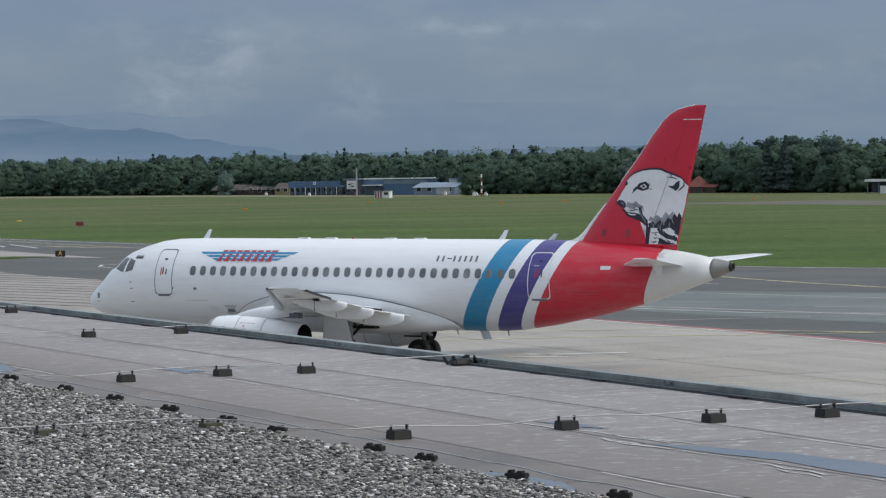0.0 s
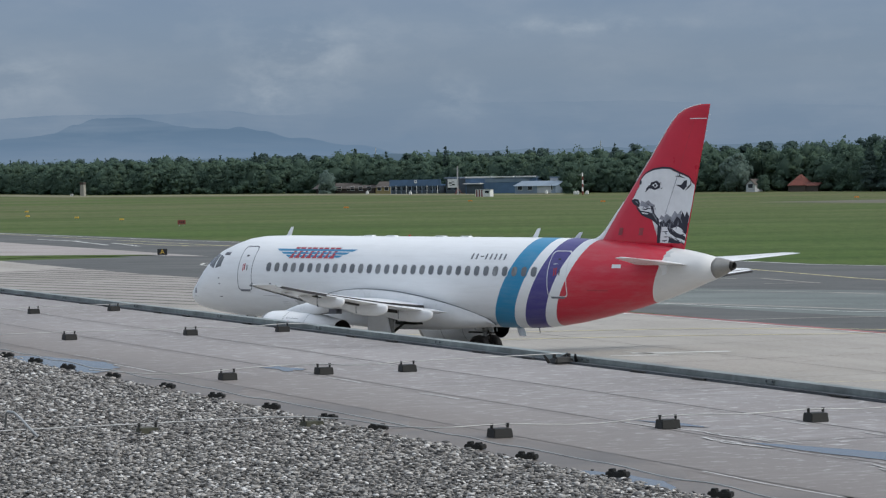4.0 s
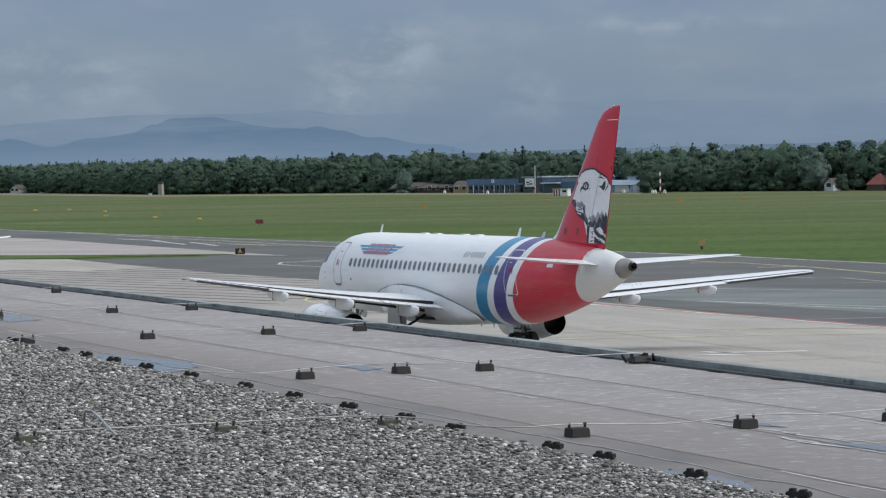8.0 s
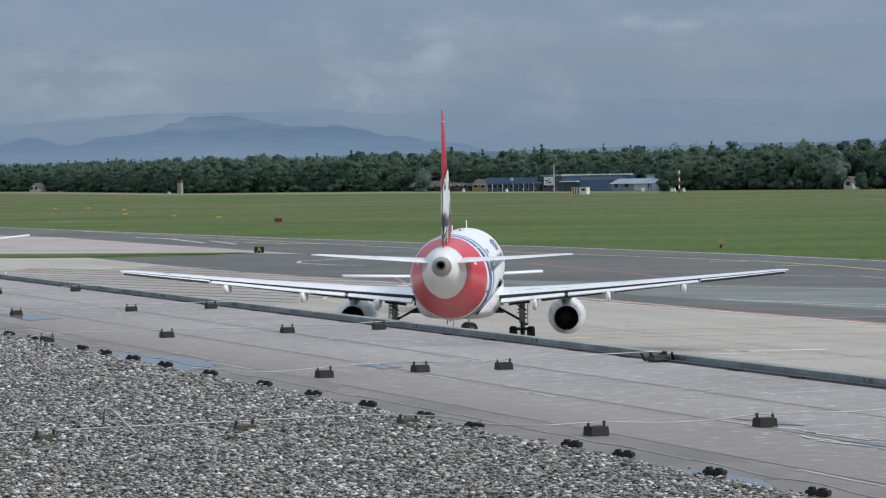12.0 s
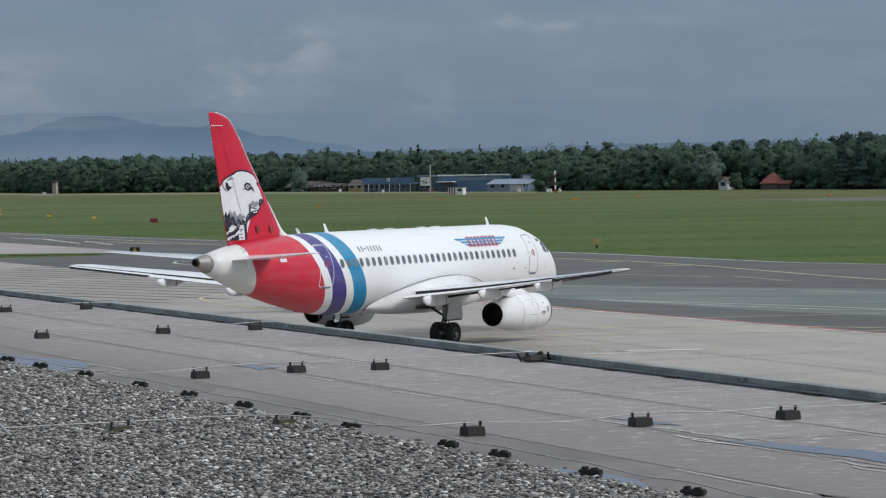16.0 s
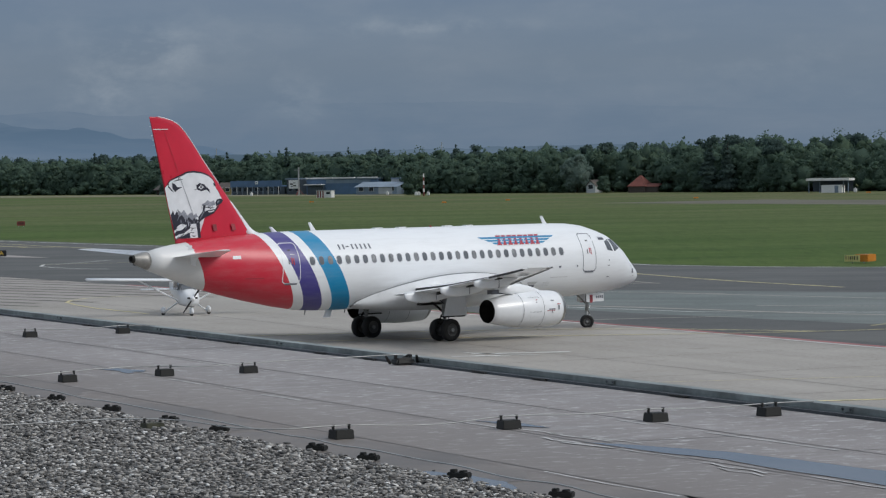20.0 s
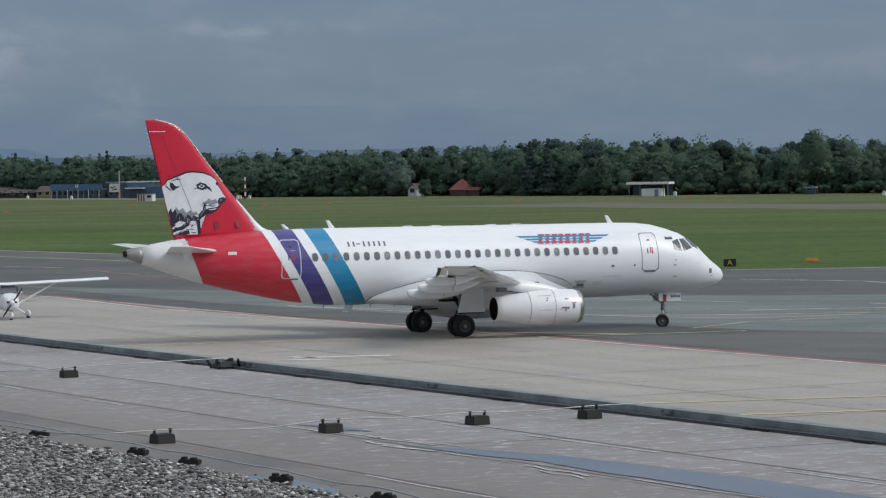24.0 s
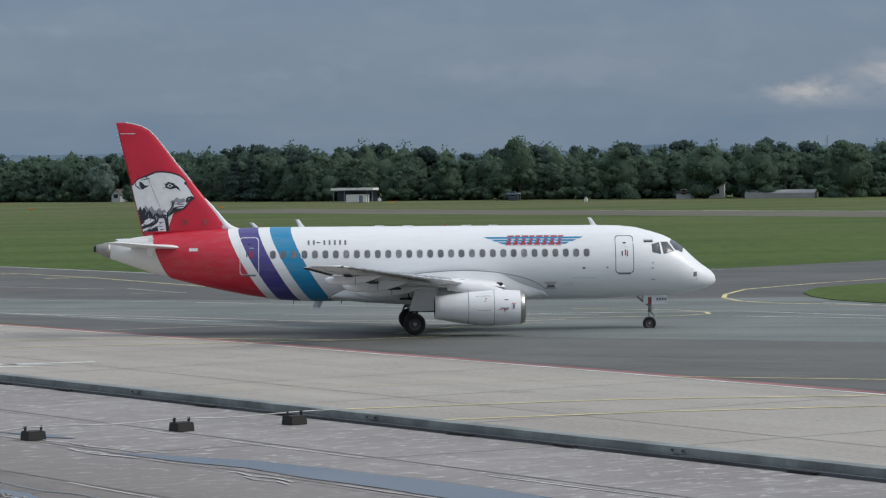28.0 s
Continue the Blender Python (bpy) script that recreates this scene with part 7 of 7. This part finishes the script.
        win = part("window", box(bmesh.new(), wx, -0.02, sill + pane_h / 2, min(1.3, wide / windows * 0.6) + 0.16, 0.06, pane_h + 0.16), M_SIGNAL_WHITE if wall is not M_DARK_WALL else M_GREY_BLUE, h)
        part("pane", box(bmesh.new(), wx, -0.05, sill + pane_h / 2, min(1.3, wide / windows * 0.6), 0.04, pane_h), M_PANE, win)
    return h


house("shed", "low brown shed with a shallow tiled roof", "shed", -66.5, 985, 13.5, 9, 1.6, M_BROWN_WALL, M_BROWN_ROOF, "gable", 1.7, 4, over=1.0)
house("shed", "low open shed with a pale flat roof", "shed", -57.5, 972, 9.0, 7, 1.7, M_BROWN_WALL, M_BROWN_ROOF, "gable", 0.9, 3, over=0.8)
house("cottage", "small ochre house with a brown roof", "house", -49.5, 952, 5.0, 7, 2.0, M_YELLOW_WALL, M_BROWN_ROOF, "gable", 1.7, 2)
b = house("workshop", "low workshop with a deep blue fascia and glazed front", "workshop", -38.6, 930, 16.5, 14, 2.3, M_DARK_WALL, M_BLUE_WALL, "flat", 0, 9, over=0.3)
part("fascia", box(bmesh.new(), 0, -0.2, 3.25, 17.0, 0.5, 1.9), M_BLUE_WALL, b, "blue metal fascia")
part("sign_panel", box(bmesh.new(), 0.3, -0.5, 3.6, 0.9, 0.08, 0.9), M_SIGNAL_WHITE, b, "white square sign")
part("sign_mark", box(bmesh.new(), 0.3, -0.56, 3.6, 0.4, 0.05, 0.4), M_BLUE_WALL, b)
for k in range(10):
    part("post", box(bmesh.new(), -7.8 + 1.73 * k, -0.9, 1.2, 0.12, 0.12, 2.4), M_SIGNAL_WHITE if k % 2 else M_GREY_BLUE, b)
b = house("annex", "dark annex with a white advertising board", "building", -27.0, 915, 4.6, 9, 4.4, M_DARK_WALL, M_GREY_BLUE, "flat", 0, 2)
part("board", box(bmesh.new(), 0.1, -0.4, 3.0, 3.0, 0.12, 2.5), M_SIGNAL_WHITE, b, "white board with dark marks")
for dx, dz, sx, sz in ((-0.6, 3.1, 0.9, 0.35), (0.3, 3.4, 0.7, 0.2), (0.4, 2.6, 1.0, 0.35), (-0.5, 2.4, 0.5, 0.2)):
    part("board_mark", box(bmesh.new(), 0.1 + dx, -0.49, dz, sx, 0.05, sz), M_BLACK, b)
b = house("factory_hall", "long blue metal hall with a pale roof edge", "hall", -12.5, 893, 22.5, 22, 4.3, M_BLUE_WALL, M_GREY_BLUE, "flat", 0, 0, over=0.2)
for dx, sx in ((-7.0, 8.5), (0.8, 6.5), (8.0, 6.0)):
    part("roof_edge", box(bmesh.new(), dx, 0.1, 4.75, sx, 1.2, 0.35), M_SIGNAL_WHITE, b, "pale roof edge")
part("canopy", box(bmesh.new(), -8.2, -1.2, 2.9, 5.5, 2.4, 0.25), M_SIGNAL_WHITE, b)
part("canopy_wall", box(bmesh.new(), -8.0, -0.4, 1.3, 5.0, 1.0, 2.4), M_DARK_WALL, b)
part("panel_band", box(bmesh.new(), 2.0, -0.06, 3.7, 14.0, 0.1, 1.0), M_GREY_BLUE, b)
b = house("front_hall", "lower grey-blue hall before the factory", "hall", -2.6, 872, 12.5, 12, 2.2, M_GREY_BLUE, M_GREY_BLUE, "gable", 1.3, 4, over=0.5)
part("gate", box(bmesh.new(), 2.8, -0.06, 1.1, 4.2, 0.1, 2.0), M_PALE_WALL, b, "pale roller gate")
b = house("office_block", "pale plastered block at the hall's end", "building", 4.6, 880, 6.5, 10, 4.2, M_PALE_WALL, M_GREY_BLUE, "flat", 0, 3, over=0.1)
part("stair_tower", box(bmesh.new(), 2.6, 2.5, 2.6, 1.7, 3, 5.2), M_PALE_WALL, b)
house("cottage", "house with a steep red tiled roof by trees", "house", 64.4, 797, 4.4, 7, 1.7, M_BROWN_WALL, M_RED_ROOF, "hip", 2.7, 0)
house("cottage", "low red-roofed wing of a house", "house", 68.0, 796, 3.6, 5, 1.6, M_BROWN_WALL, M_RED_ROOF, "gable", 0.7, 0)
house("cottage", "pale gabled house half hidden by trees", "house", 53.6, 811, 2.4, 6, 1.9, M_PALE_WALL, M_BROWN_ROOF, "end", 1.5, 1)
house("cottage", "white house far beyond the field", "house", -262, 1330, 4.4, 6, 1.8, M_PALE_WALL, M_BROWN_ROOF, "end", 2.0, 2)
house("cottage", "white house far beyond the field", "house", -247, 1318, 5, 6, 1.2, M_PALE_WALL, M_BROWN_ROOF, "gable", 1.3, 2)
house("polytunnel", "long pale plastic greenhouse by the trees", "greenhouse", 189.5, 662, 15.5, 6, 1.2, M_PLASTIC, M_PLASTIC, "gable", 0.7, 0, over=0.0)
house("hut", "small pale hut under trees", "hut", 171.8, 678, 3.4, 4, 1.3, M_PALE_WALL, M_BROWN_ROOF, "flat", 0, 1)
house("hut", "small dark hut by the runway", "hut", 137, 700, 2.2, 2, 1.4, M_DARK_WALL, M_GREY_BLUE, "flat", 0, 1)
house("hut", "pale hut behind trees", "hut", 181.0, 684, 3.4, 4, 3.2, M_PALE_WALL, M_BROWN_ROOF, "flat", 0, 1)

# white canopy with a hut
c = thing("canopy", "white flat canopy on posts over a white hut", "canopy", "", facing(101.6, 712))
part("roof", box(bmesh.new(), 0, 2, 3.1, 10.2, 5, 0.55), M_SIGNAL_WHITE, c)
part("hut_wall", box(bmesh.new(), 0.8, 1.5, 0.95, 4.8, 3, 1.8), M_SIGNAL_WHITE, c)
part("hut_door", box(bmesh.new(), 2.0, -0.02, 0.85, 0.9, 0.06, 1.6), M_GREY_BLUE, c)
for dx in (-4.6, -2.0, 3.6, 4.7):
    part("post", box(bmesh.new(), dx, 0.2, 1.45, 0.16, 0.16, 2.9), M_GREY_BLUE, c)
part("back_wall", box(bmesh.new(), 0, 4.2, 1.6, 9.6, 0.2, 2.6), M_DARK_WALL, c)

# striped hut, masts, tower
h = thing("striped_hut", "small red and white striped runway hut", "hut", "", facing(-16.0, 806))
part("body", box(bmesh.new(), 0, 1, 0.9, 4.2, 2, 1.8), M_SIGNAL_WHITE, h)
for k in range(3):
    part("stripe", box(bmesh.new(), -1.7 + 0.72 * k, -0.03, 0.9, 0.36, 0.06, 1.78), M_SIGNAL_RED, h)
part("window", box(bmesh.new(), 1.2, -0.03, 1.2, 1.1, 0.06, 0.6), M_PANE, h)
part("roof", box(bmesh.new(), 0, 1, 1.85, 4.5, 2.3, 0.12), M_GALV, h)


def mast(x, y, high, bands, label, feet):
    m = thing("mast", label, "mast", "field masts", facing(x, y))
    for k in range(bands):
        z0, z1 = high * k / bands, high * (k + 1) / bands
        part("section", tube(bmesh.new(), (0, 0, z0), (0, 0, z1), 0.22 - 0.06 * k / bands, sides=8), M_SIGNAL_RED if k % 2 == 0 and bands > 1 else M_GALV if bands == 1 else M_SIGNAL_WHITE, m)
    for a in range(feet):
        p = (math.cos(a * math.tau / feet + 0.5) * 1.5, math.sin(a * math.tau / feet + 0.5) * 1.5, 0)
        part("leg", tube(bmesh.new(), p, (0, 0, high * 0.22), 0.09, sides=6), M_SIGNAL_RED, m)
    part("cross_arm", box(bmesh.new(), -0.4, 0, high * 0.9, 1.5, 0.12, 0.12), M_GALV, m)
    return m


mast(-24.6, 882, 8.0, 1, "grey lattice mast with red legs beside the hall", 3)
mast(9.9, 806, 5.8, 6, "red and white striped mast by the woods", 0)
mast(-102.7, 1897.2, 20.25, 1, "thin grey mast on the skyline", 0)
mast(30.2, 1649.7, 20.25, 1, "thin grey mast on the skyline", 0)
mast(304.4, 1004.9, 16.75, 1, "thin grey mast above the woods", 0)
for x, y in ((8.6, 806), (11.0, 805), (7.9, 806), (-52.5, 920), (-38, 880), (0.5, 838), (107.0, 706), (141, 640)):
    s = thing("equipment_box", "small white equipment box on the far grass", "box", "field boxes", facing(x, y))
    part("cabinet", box(bmesh.new(), 0, 0, 0.6, 0.7, 0.5, 0.8, bevel=0.03), M_SIGNAL_WHITE, s)
    part("post", tube(bmesh.new(), (0, 0, 0), (0, 0, 0.3), 0.08, sides=6), M_GALV, s)
    part("lamp_head", tube(bmesh.new(), (0, 0, 1.0), (0, 0, 1.25), 0.12, 0.08, 8), M_SIGNAL_WHITE, s)
t = thing("marker_tower", "small square pale tower with a brown top", "tower", "", facing(-158.3, 1062))
part("shaft", box(bmesh.new(), 0, 0, 2.0, 1.5, 1.5, 4.0, taper=0.9), M_TOWER, t)
part("head", box(bmesh.new(), 0, 0, 4.3, 1.55, 1.55, 0.75), M_BROWN_WALL, t)
part("foot", box(bmesh.new(), -4.5, 0, 0.4, 0.8, 0.8, 0.8), M_SIGNAL_WHITE, t)


# ---- signs and markers on the grass ----
def letter(text, size, mat, parent, m):
    cu = bpy.data.curves.new("sign_letter", "FONT")
    cu.body, cu.size, cu.align_x, cu.align_y, cu.extrude = text, size, "CENTER", "CENTER", 0.006
    tmp = new("sign_letter", cu)
    me = bpy.data.meshes.new_from_object(tmp.evaluated_get(bpy.context.evaluated_depsgraph_get()))
    bpy.data.objects.remove(tmp)
    me.materials.clear()
    me.materials.append(mat)
    ob = new("letter", me)
    ob.parent, ob.matrix_basis = parent, m
    return ob


def a_sign(x, y, turn):
    s = thing("taxiway_sign", "black taxiway sign with a yellow letter on the grass", "sign", "taxiway letter signs", facing(x, y, turn))
    part("panel", box(bmesh.new(), 0, 0, 0.42, 0.92, 0.2, 0.56, bevel=0.02), M_BLACK, s)
    part("border", box(bmesh.new(), 0, -0.102, 0.42, 0.82, 0.012, 0.48), M_BLACK, s)
    for dx in (-0.3, 0.3):
        part("leg", tube(bmesh.new(), (dx, 0, 0), (dx, 0, 0.16), 0.04, sides=6), M_GALV, s)
    letter("A", 0.58, M_SIGNAL_YELLOW, s, Matrix.Translation((0, -0.115, 0.42)) @ pose(0, 0, 0, 90, 0, 0))


a_sign(-35.8, 289.4, 6)
a_sign(38.4, 227.0, -10)
s = thing("mandatory_sign", "small red runway sign on the grass", "sign", "", facing(-52.6, 448.5, 6))
part("panel", box(bmesh.new(), 0, 0, 0.55, 1.15, 0.2, 0.62, bevel=0.02), M_SIGNAL_RED, s)
for dx in (-0.28, 0.0, 0.28):
    part("mark", box(bmesh.new(), dx, -0.105, 0.56, 0.14, 0.012, 0.3), M_BLACK, s)
for dx in (-0.35, 0.35):
    part("leg", tube(bmesh.new(), (dx, 0, 0), (dx, 0, 0.26), 0.04, sides=6), M_GALV, s)
M_SIGN_FACE = material("pale_yellow_sign", (0.62, 0.55, 0.22), 0.5, spread=0.1, bump=0)
s = thing("direction_sign", "yellow direction sign with dark bars, orange housing", "sign", "", facing(35.2, 232.3, -38))
part("housing", box(bmesh.new(), 0.35, 0.75, 0.42, 1.15, 1.3, 0.54, bevel=0.04), M_SIGNAL_ORANGE, s, "orange sign housing")
part("face", box(bmesh.new(), -0.35, 0.02, 0.40, 1.3, 0.08, 0.5, bevel=0.02), M_SIGN_FACE, s, "pale yellow sign face")
for k, (dx, w) in enumerate(((-0.86, 0.07), (-0.62, 0.05), (-0.46, 0.09), (-0.3, 0.06), (-0.14, 0.09), (0.1, 0.07))):
    part("mark", box(bmesh.new(), dx, -0.03, 0.43, w, 0.012, 0.26), M_BLACK, s)
for dx in (-0.5, 0.5):
    part("leg", tube(bmesh.new(), (dx, 0.3, 0), (dx, 0.3, 0.2), 0.05, sides=6), M_GALV, s)
s = thing("yellow_sign", "square dull yellow marker board on the grass", "sign", "", facing(7.2, 285.0, 0))
part("panel", box(bmesh.new(), 0, 0, 0.62, 0.72, 0.1, 0.62, bevel=0.02), M_YELLOW_WALL, s)
part("leg", box(bmesh.new(), 0, 0.02, 0.17, 0.2, 0.08, 0.34), M_BLACK, s)
MARKERS = [(-126.9, 667), (-119.4, 666), (-105, 627), (-93.8, 561), (-80.3, 531), (-68.9, 504), (-16.5, 690), (12, 640), (26, 662), (64, 640), (107.5, 690), (-39, 610), (46.0, 234.5)]
for k, (x, y) in enumerate(MARKERS):
    s = thing("edge_marker", "low yellow edge marker in the grass", "marker", "yellow edge markers", facing(x, y, 0))
    part("board", box(bmesh.new(), 0, 0, 0.28, 0.8 if k < 6 else 1.1, 0.3, 0.26, bevel=0.03, taper=0.8), M_SIGNAL_YELLOW if k < 6 else M_SIGNAL_ORANGE, s)
    part("stake", tube(bmesh.new(), (0, 0, 0), (0, 0, 0.2), 0.05, sides=6), M_GALV, s)
s = thing("apron_stake", "short white stake at the apron's edge", "stake", "", facing(-49.5, 239.2, 0))
part("stake", tube(bmesh.new(), (0, 0, 0), (0, 0, 0.4), 0.1, 0.07, 8), M_SIGNAL_WHITE, s)
part("cap", tube(bmesh.new(), (0, 0, 0.4), (0, 0, 0.46), 0.08, 0.03, 8), M_SIGNAL_RED, s)


# ---- light aircraft ----
def light_aircraft(label, m, high_wing):
    p = thing("light_aircraft", label, "airplane", "parked light aircraft", m)
    st = [(1.75, 0.9, 0.28, 0.26), (1.5, 0.92, 0.44, 0.40), (0.9, 0.98, 0.52, 0.48), (0.3, 1.10, 0.55, 0.62), (-0.6, 1.15, 0.53, 0.66), (-1.6, 1.12, 0.40, 0.50), (-3.2, 1.15, 0.22, 0.26), (-5.0, 1.20, 0.08, 0.10)]
    bm = bmesh.new()
    loft(bm, [[(x, hw * math.copysign(abs(math.cos(a)) ** 0.7, math.cos(a)), zc + hh * math.copysign(abs(math.sin(a)) ** 0.7, math.sin(a))) for a in [k * math.tau / 20 for k in range(20)]] for x, zc, hw, hh in st])
    body = part("fuselage", bm, M_WHITE, p, "white light-aircraft body", True)
    wz = 1.88 if high_wing else 0.85
    bm = bmesh.new()
    half = 5.5 if high_wing else 4.6
    loft(bm, [[(0.85 - cx * (1.0 if abs(o) < half * 0.6 else 0.85), o, wz + abs(o) * (0.03 if high_wing else 0.09) + cz) for cx, cz in foil(1.55, 0.12)] for o in (-half, -half * 0.6, 0.0, half * 0.6, half)])
    part("wing", bm, M_WHITE, p, "straight white wing", True)
    bm = bmesh.new()
    loft(bm, [[(-4.3 - cx, o, 1.25 + cz) for cx, cz in foil(0.9, 0.1)] for o in (-1.7, 0, 1.7)])
    part("tailplane", bm, M_WHITE, p, "", True)
    bm = bmesh.new()
    loft(bm, [[(-3.9 - k - cx, w, z) for cx, w in foil(c, 0.1)] for z, k, c in ((1.2, 0.0, 1.4), (2.0, 0.65, 0.9), (2.55, 0.95, 0.62))])
    part("fin", bm, M_WHITE, p, "", True)
    bm = bmesh.new()
    loft(bm, [[(x, y, z) for y in (-hw, hw)] + [(x2, hw * 0.85, z2), (x2, -hw * 0.85, z2)] for x, z, hw, x2, z2 in ((0.95, 1.42, 0.46, 0.55, 1.84), (0.98, 1.42, 0.46, 0.58, 1.84))])
    part("windscreen", bm, M_GLASS_DARK, p, "dark windscreen")
    for s in (1, -1):
        bm = bmesh.new()
        loft(bm, [[(x, s * (0.56 + o), z) for x, z in ((0.6, 1.38), (-0.9, 1.38), (-0.8, 1.78), (0.35, 1.8))] for o in (0.0, 0.02)])
        part("side_window", bm, M_GLASS_DARK, p, "dark cabin side window")
        if high_wing:
            part("wing_strut", tube(bmesh.new(), (0.35, s * 0.5, 0.78), (0.45, s * 2.7, 1.95), 0.045, sides=8), M_WHITE, p)
        part("gear_leg", tube(bmesh.new(), (-0.2, s * 0.4, 0.72), (-0.25, s * 1.15, 0.2), 0.05, sides=8), M_WHITE, p)
        part("main_wheel", lathe(bmesh.new(), [(-0.08, 0.1), (-0.08, 0.19), (0, 0.21), (0.08, 0.19), (0.08, 0.1)], (-0.25, s * 1.25, 0.21), "y", 16), M_TYRE, p)
        sp = bmesh.new()
        bmesh.ops.create_uvsphere(sp, u_segments=14, v_segments=8, radius=1.0, matrix=Matrix.Translation((-0.27, s * 1.25, 0.27)) @ Matrix.Diagonal((0.38, 0.13, 0.2, 1)))
        part("wheel_spat", sp, M_WHITE, p, "", True)
    part("nose_leg", tube(bmesh.new(), (1.35, 0, 0.7), (1.45, 0, 0.2), 0.045, sides=8), M_GEAR, p)
    part("nose_wheel", lathe(bmesh.new(), [(-0.07, 0.1), (-0.07, 0.17), (0, 0.19), (0.07, 0.17), (0.07, 0.1)], (1.45, 0, 0.19), "y", 16), M_TYRE, p)
    sp = bmesh.new()
    bmesh.ops.create_uvsphere(sp, u_segments=14, v_segments=8, radius=1.0, matrix=Matrix.Translation((1.42, 0, 0.26)) @ Matrix.Diagonal((0.34, 0.12, 0.2, 1)))
    part("nose_spat", sp, M_WHITE, p, "", True)
    sp = bmesh.new()
    loft(sp, [[(x, r * math.cos(k * math.tau / 12), 0.95 + r * math.sin(k * math.tau / 12)) for k in range(12)] for x, r in ((1.74, 0.16), (1.9, 0.12), (2.02, 0.02))])
    part("spinner", sp, M_WHITE, p, "", True)
    for s in (1, -1):
        bm = bmesh.new()
        loft(bm, [[(1.86 + dx, s * r * math.cos(0.95) + dy * 0.0, 0.95 + s * r * math.sin(0.95) + dz) for dx, dy, dz in ((0.02, 0, c), (0.02, 0, -c), (-0.02, 0, -c * 0.6), (-0.02, 0, c * 0.6))] for r, c in ((0.12, 0.05), (0.5, 0.09), (0.92, 0.05))])
        part("propeller_blade", bm, M_BLACK, p, "dark propeller blade")
    for y in (-0.2, 0.2):
        part("cowl_intake", box(bmesh.new(), 1.68, y, 0.98, 0.16, 0.16, 0.1), M_BLACK, p)
    part("cowl_outlet", box(bmesh.new(), 1.3, 0, 0.53, 0.25, 0.3, 0.06), M_BLACK, p)
    part("cowl_mark", box(bmesh.new(), 1.62, 0.1, 0.66, 0.22, 0.12, 0.05), M_INK, p)
    return p


light_aircraft("white high-wing light aircraft with wheel spats, parked on the apron", Matrix.Translation((-10.95, 169.5, 0)) @ pose(0, 0, 0, 0, 0, -76), True)
light_aircraft("white low-wing light aircraft parked on pale concrete", Matrix.Translation((-70.6, 331.5, 0)) @ pose(0, 0, 0, 0, 0, -66), False)


# ---- what moves ----
def taxi_at(t):
    for a, b in zip(TAXI, TAXI[1:]):
        if a[0] <= t <= b[0]:
            k = (t - a[0]) / (b[0] - a[0])
            return [p + (q - p) * k for p, q in zip(a, b)]
    return list(TAXI[-1])


def wheel_rows(at, radius, steers):
    """Rolling by the ground that each wheel covers, and the nose wheels' steering."""
    rows, rolled, last = [], 0.0, None
    for i in range(281):
        t = i / 10
        _, x, y, turn, _, _ = taxi_at(t)
        c, s = math.cos(radians(turn)), math.sin(radians(turn))
        px, py = x + at[0] * c - at[1] * s, y + at[0] * s + at[1] * c
        steer = 0.0
        _, x2, y2, turn2, _, _ = taxi_at(min(t + 0.1, 28.0))
        _, x1, y1, turn1, _, _ = taxi_at(max(t - 0.1, 0.0))
        if steers:
            nose = lambda xx, yy, tt: (xx + at[0] * math.cos(radians(tt)), yy + at[0] * math.sin(radians(tt)))
            (ax, ay), (bx, by) = nose(x1, y1, turn1), nose(x2, y2, turn2)
            steer = (math.degrees(math.atan2(by - ay, bx - ax)) - turn + 180) % 360 - 180
            steer = max(-62.0, min(62.0, steer))
        if last:
            dx, dy = px - last[0], py - last[1]
            a = radians(turn + steer)
            rolled += (dx * math.cos(a) + dy * math.sin(a)) / radius
        last = (px, py)
        if i % 2 == 0 or i == 280:
            rows.append((t, Matrix.Translation((at[0], 0 if steers else at[1], at[2])) @ pose(0, 0, 0, 0, 0, steer) @ pose(0, at[1] if steers else 0, 0, 0, math.degrees(rolled), 0)))
    return rows


def motions():
    walk(aircraft, [(t, pose(x, y, 0, roll, -pitch, turn)) for t, x, y, turn, pitch, roll in TAXI])
    for ob, at, radius, steers in WHEELS:
        walk(ob, wheel_rows(at, radius, steers))


motions()
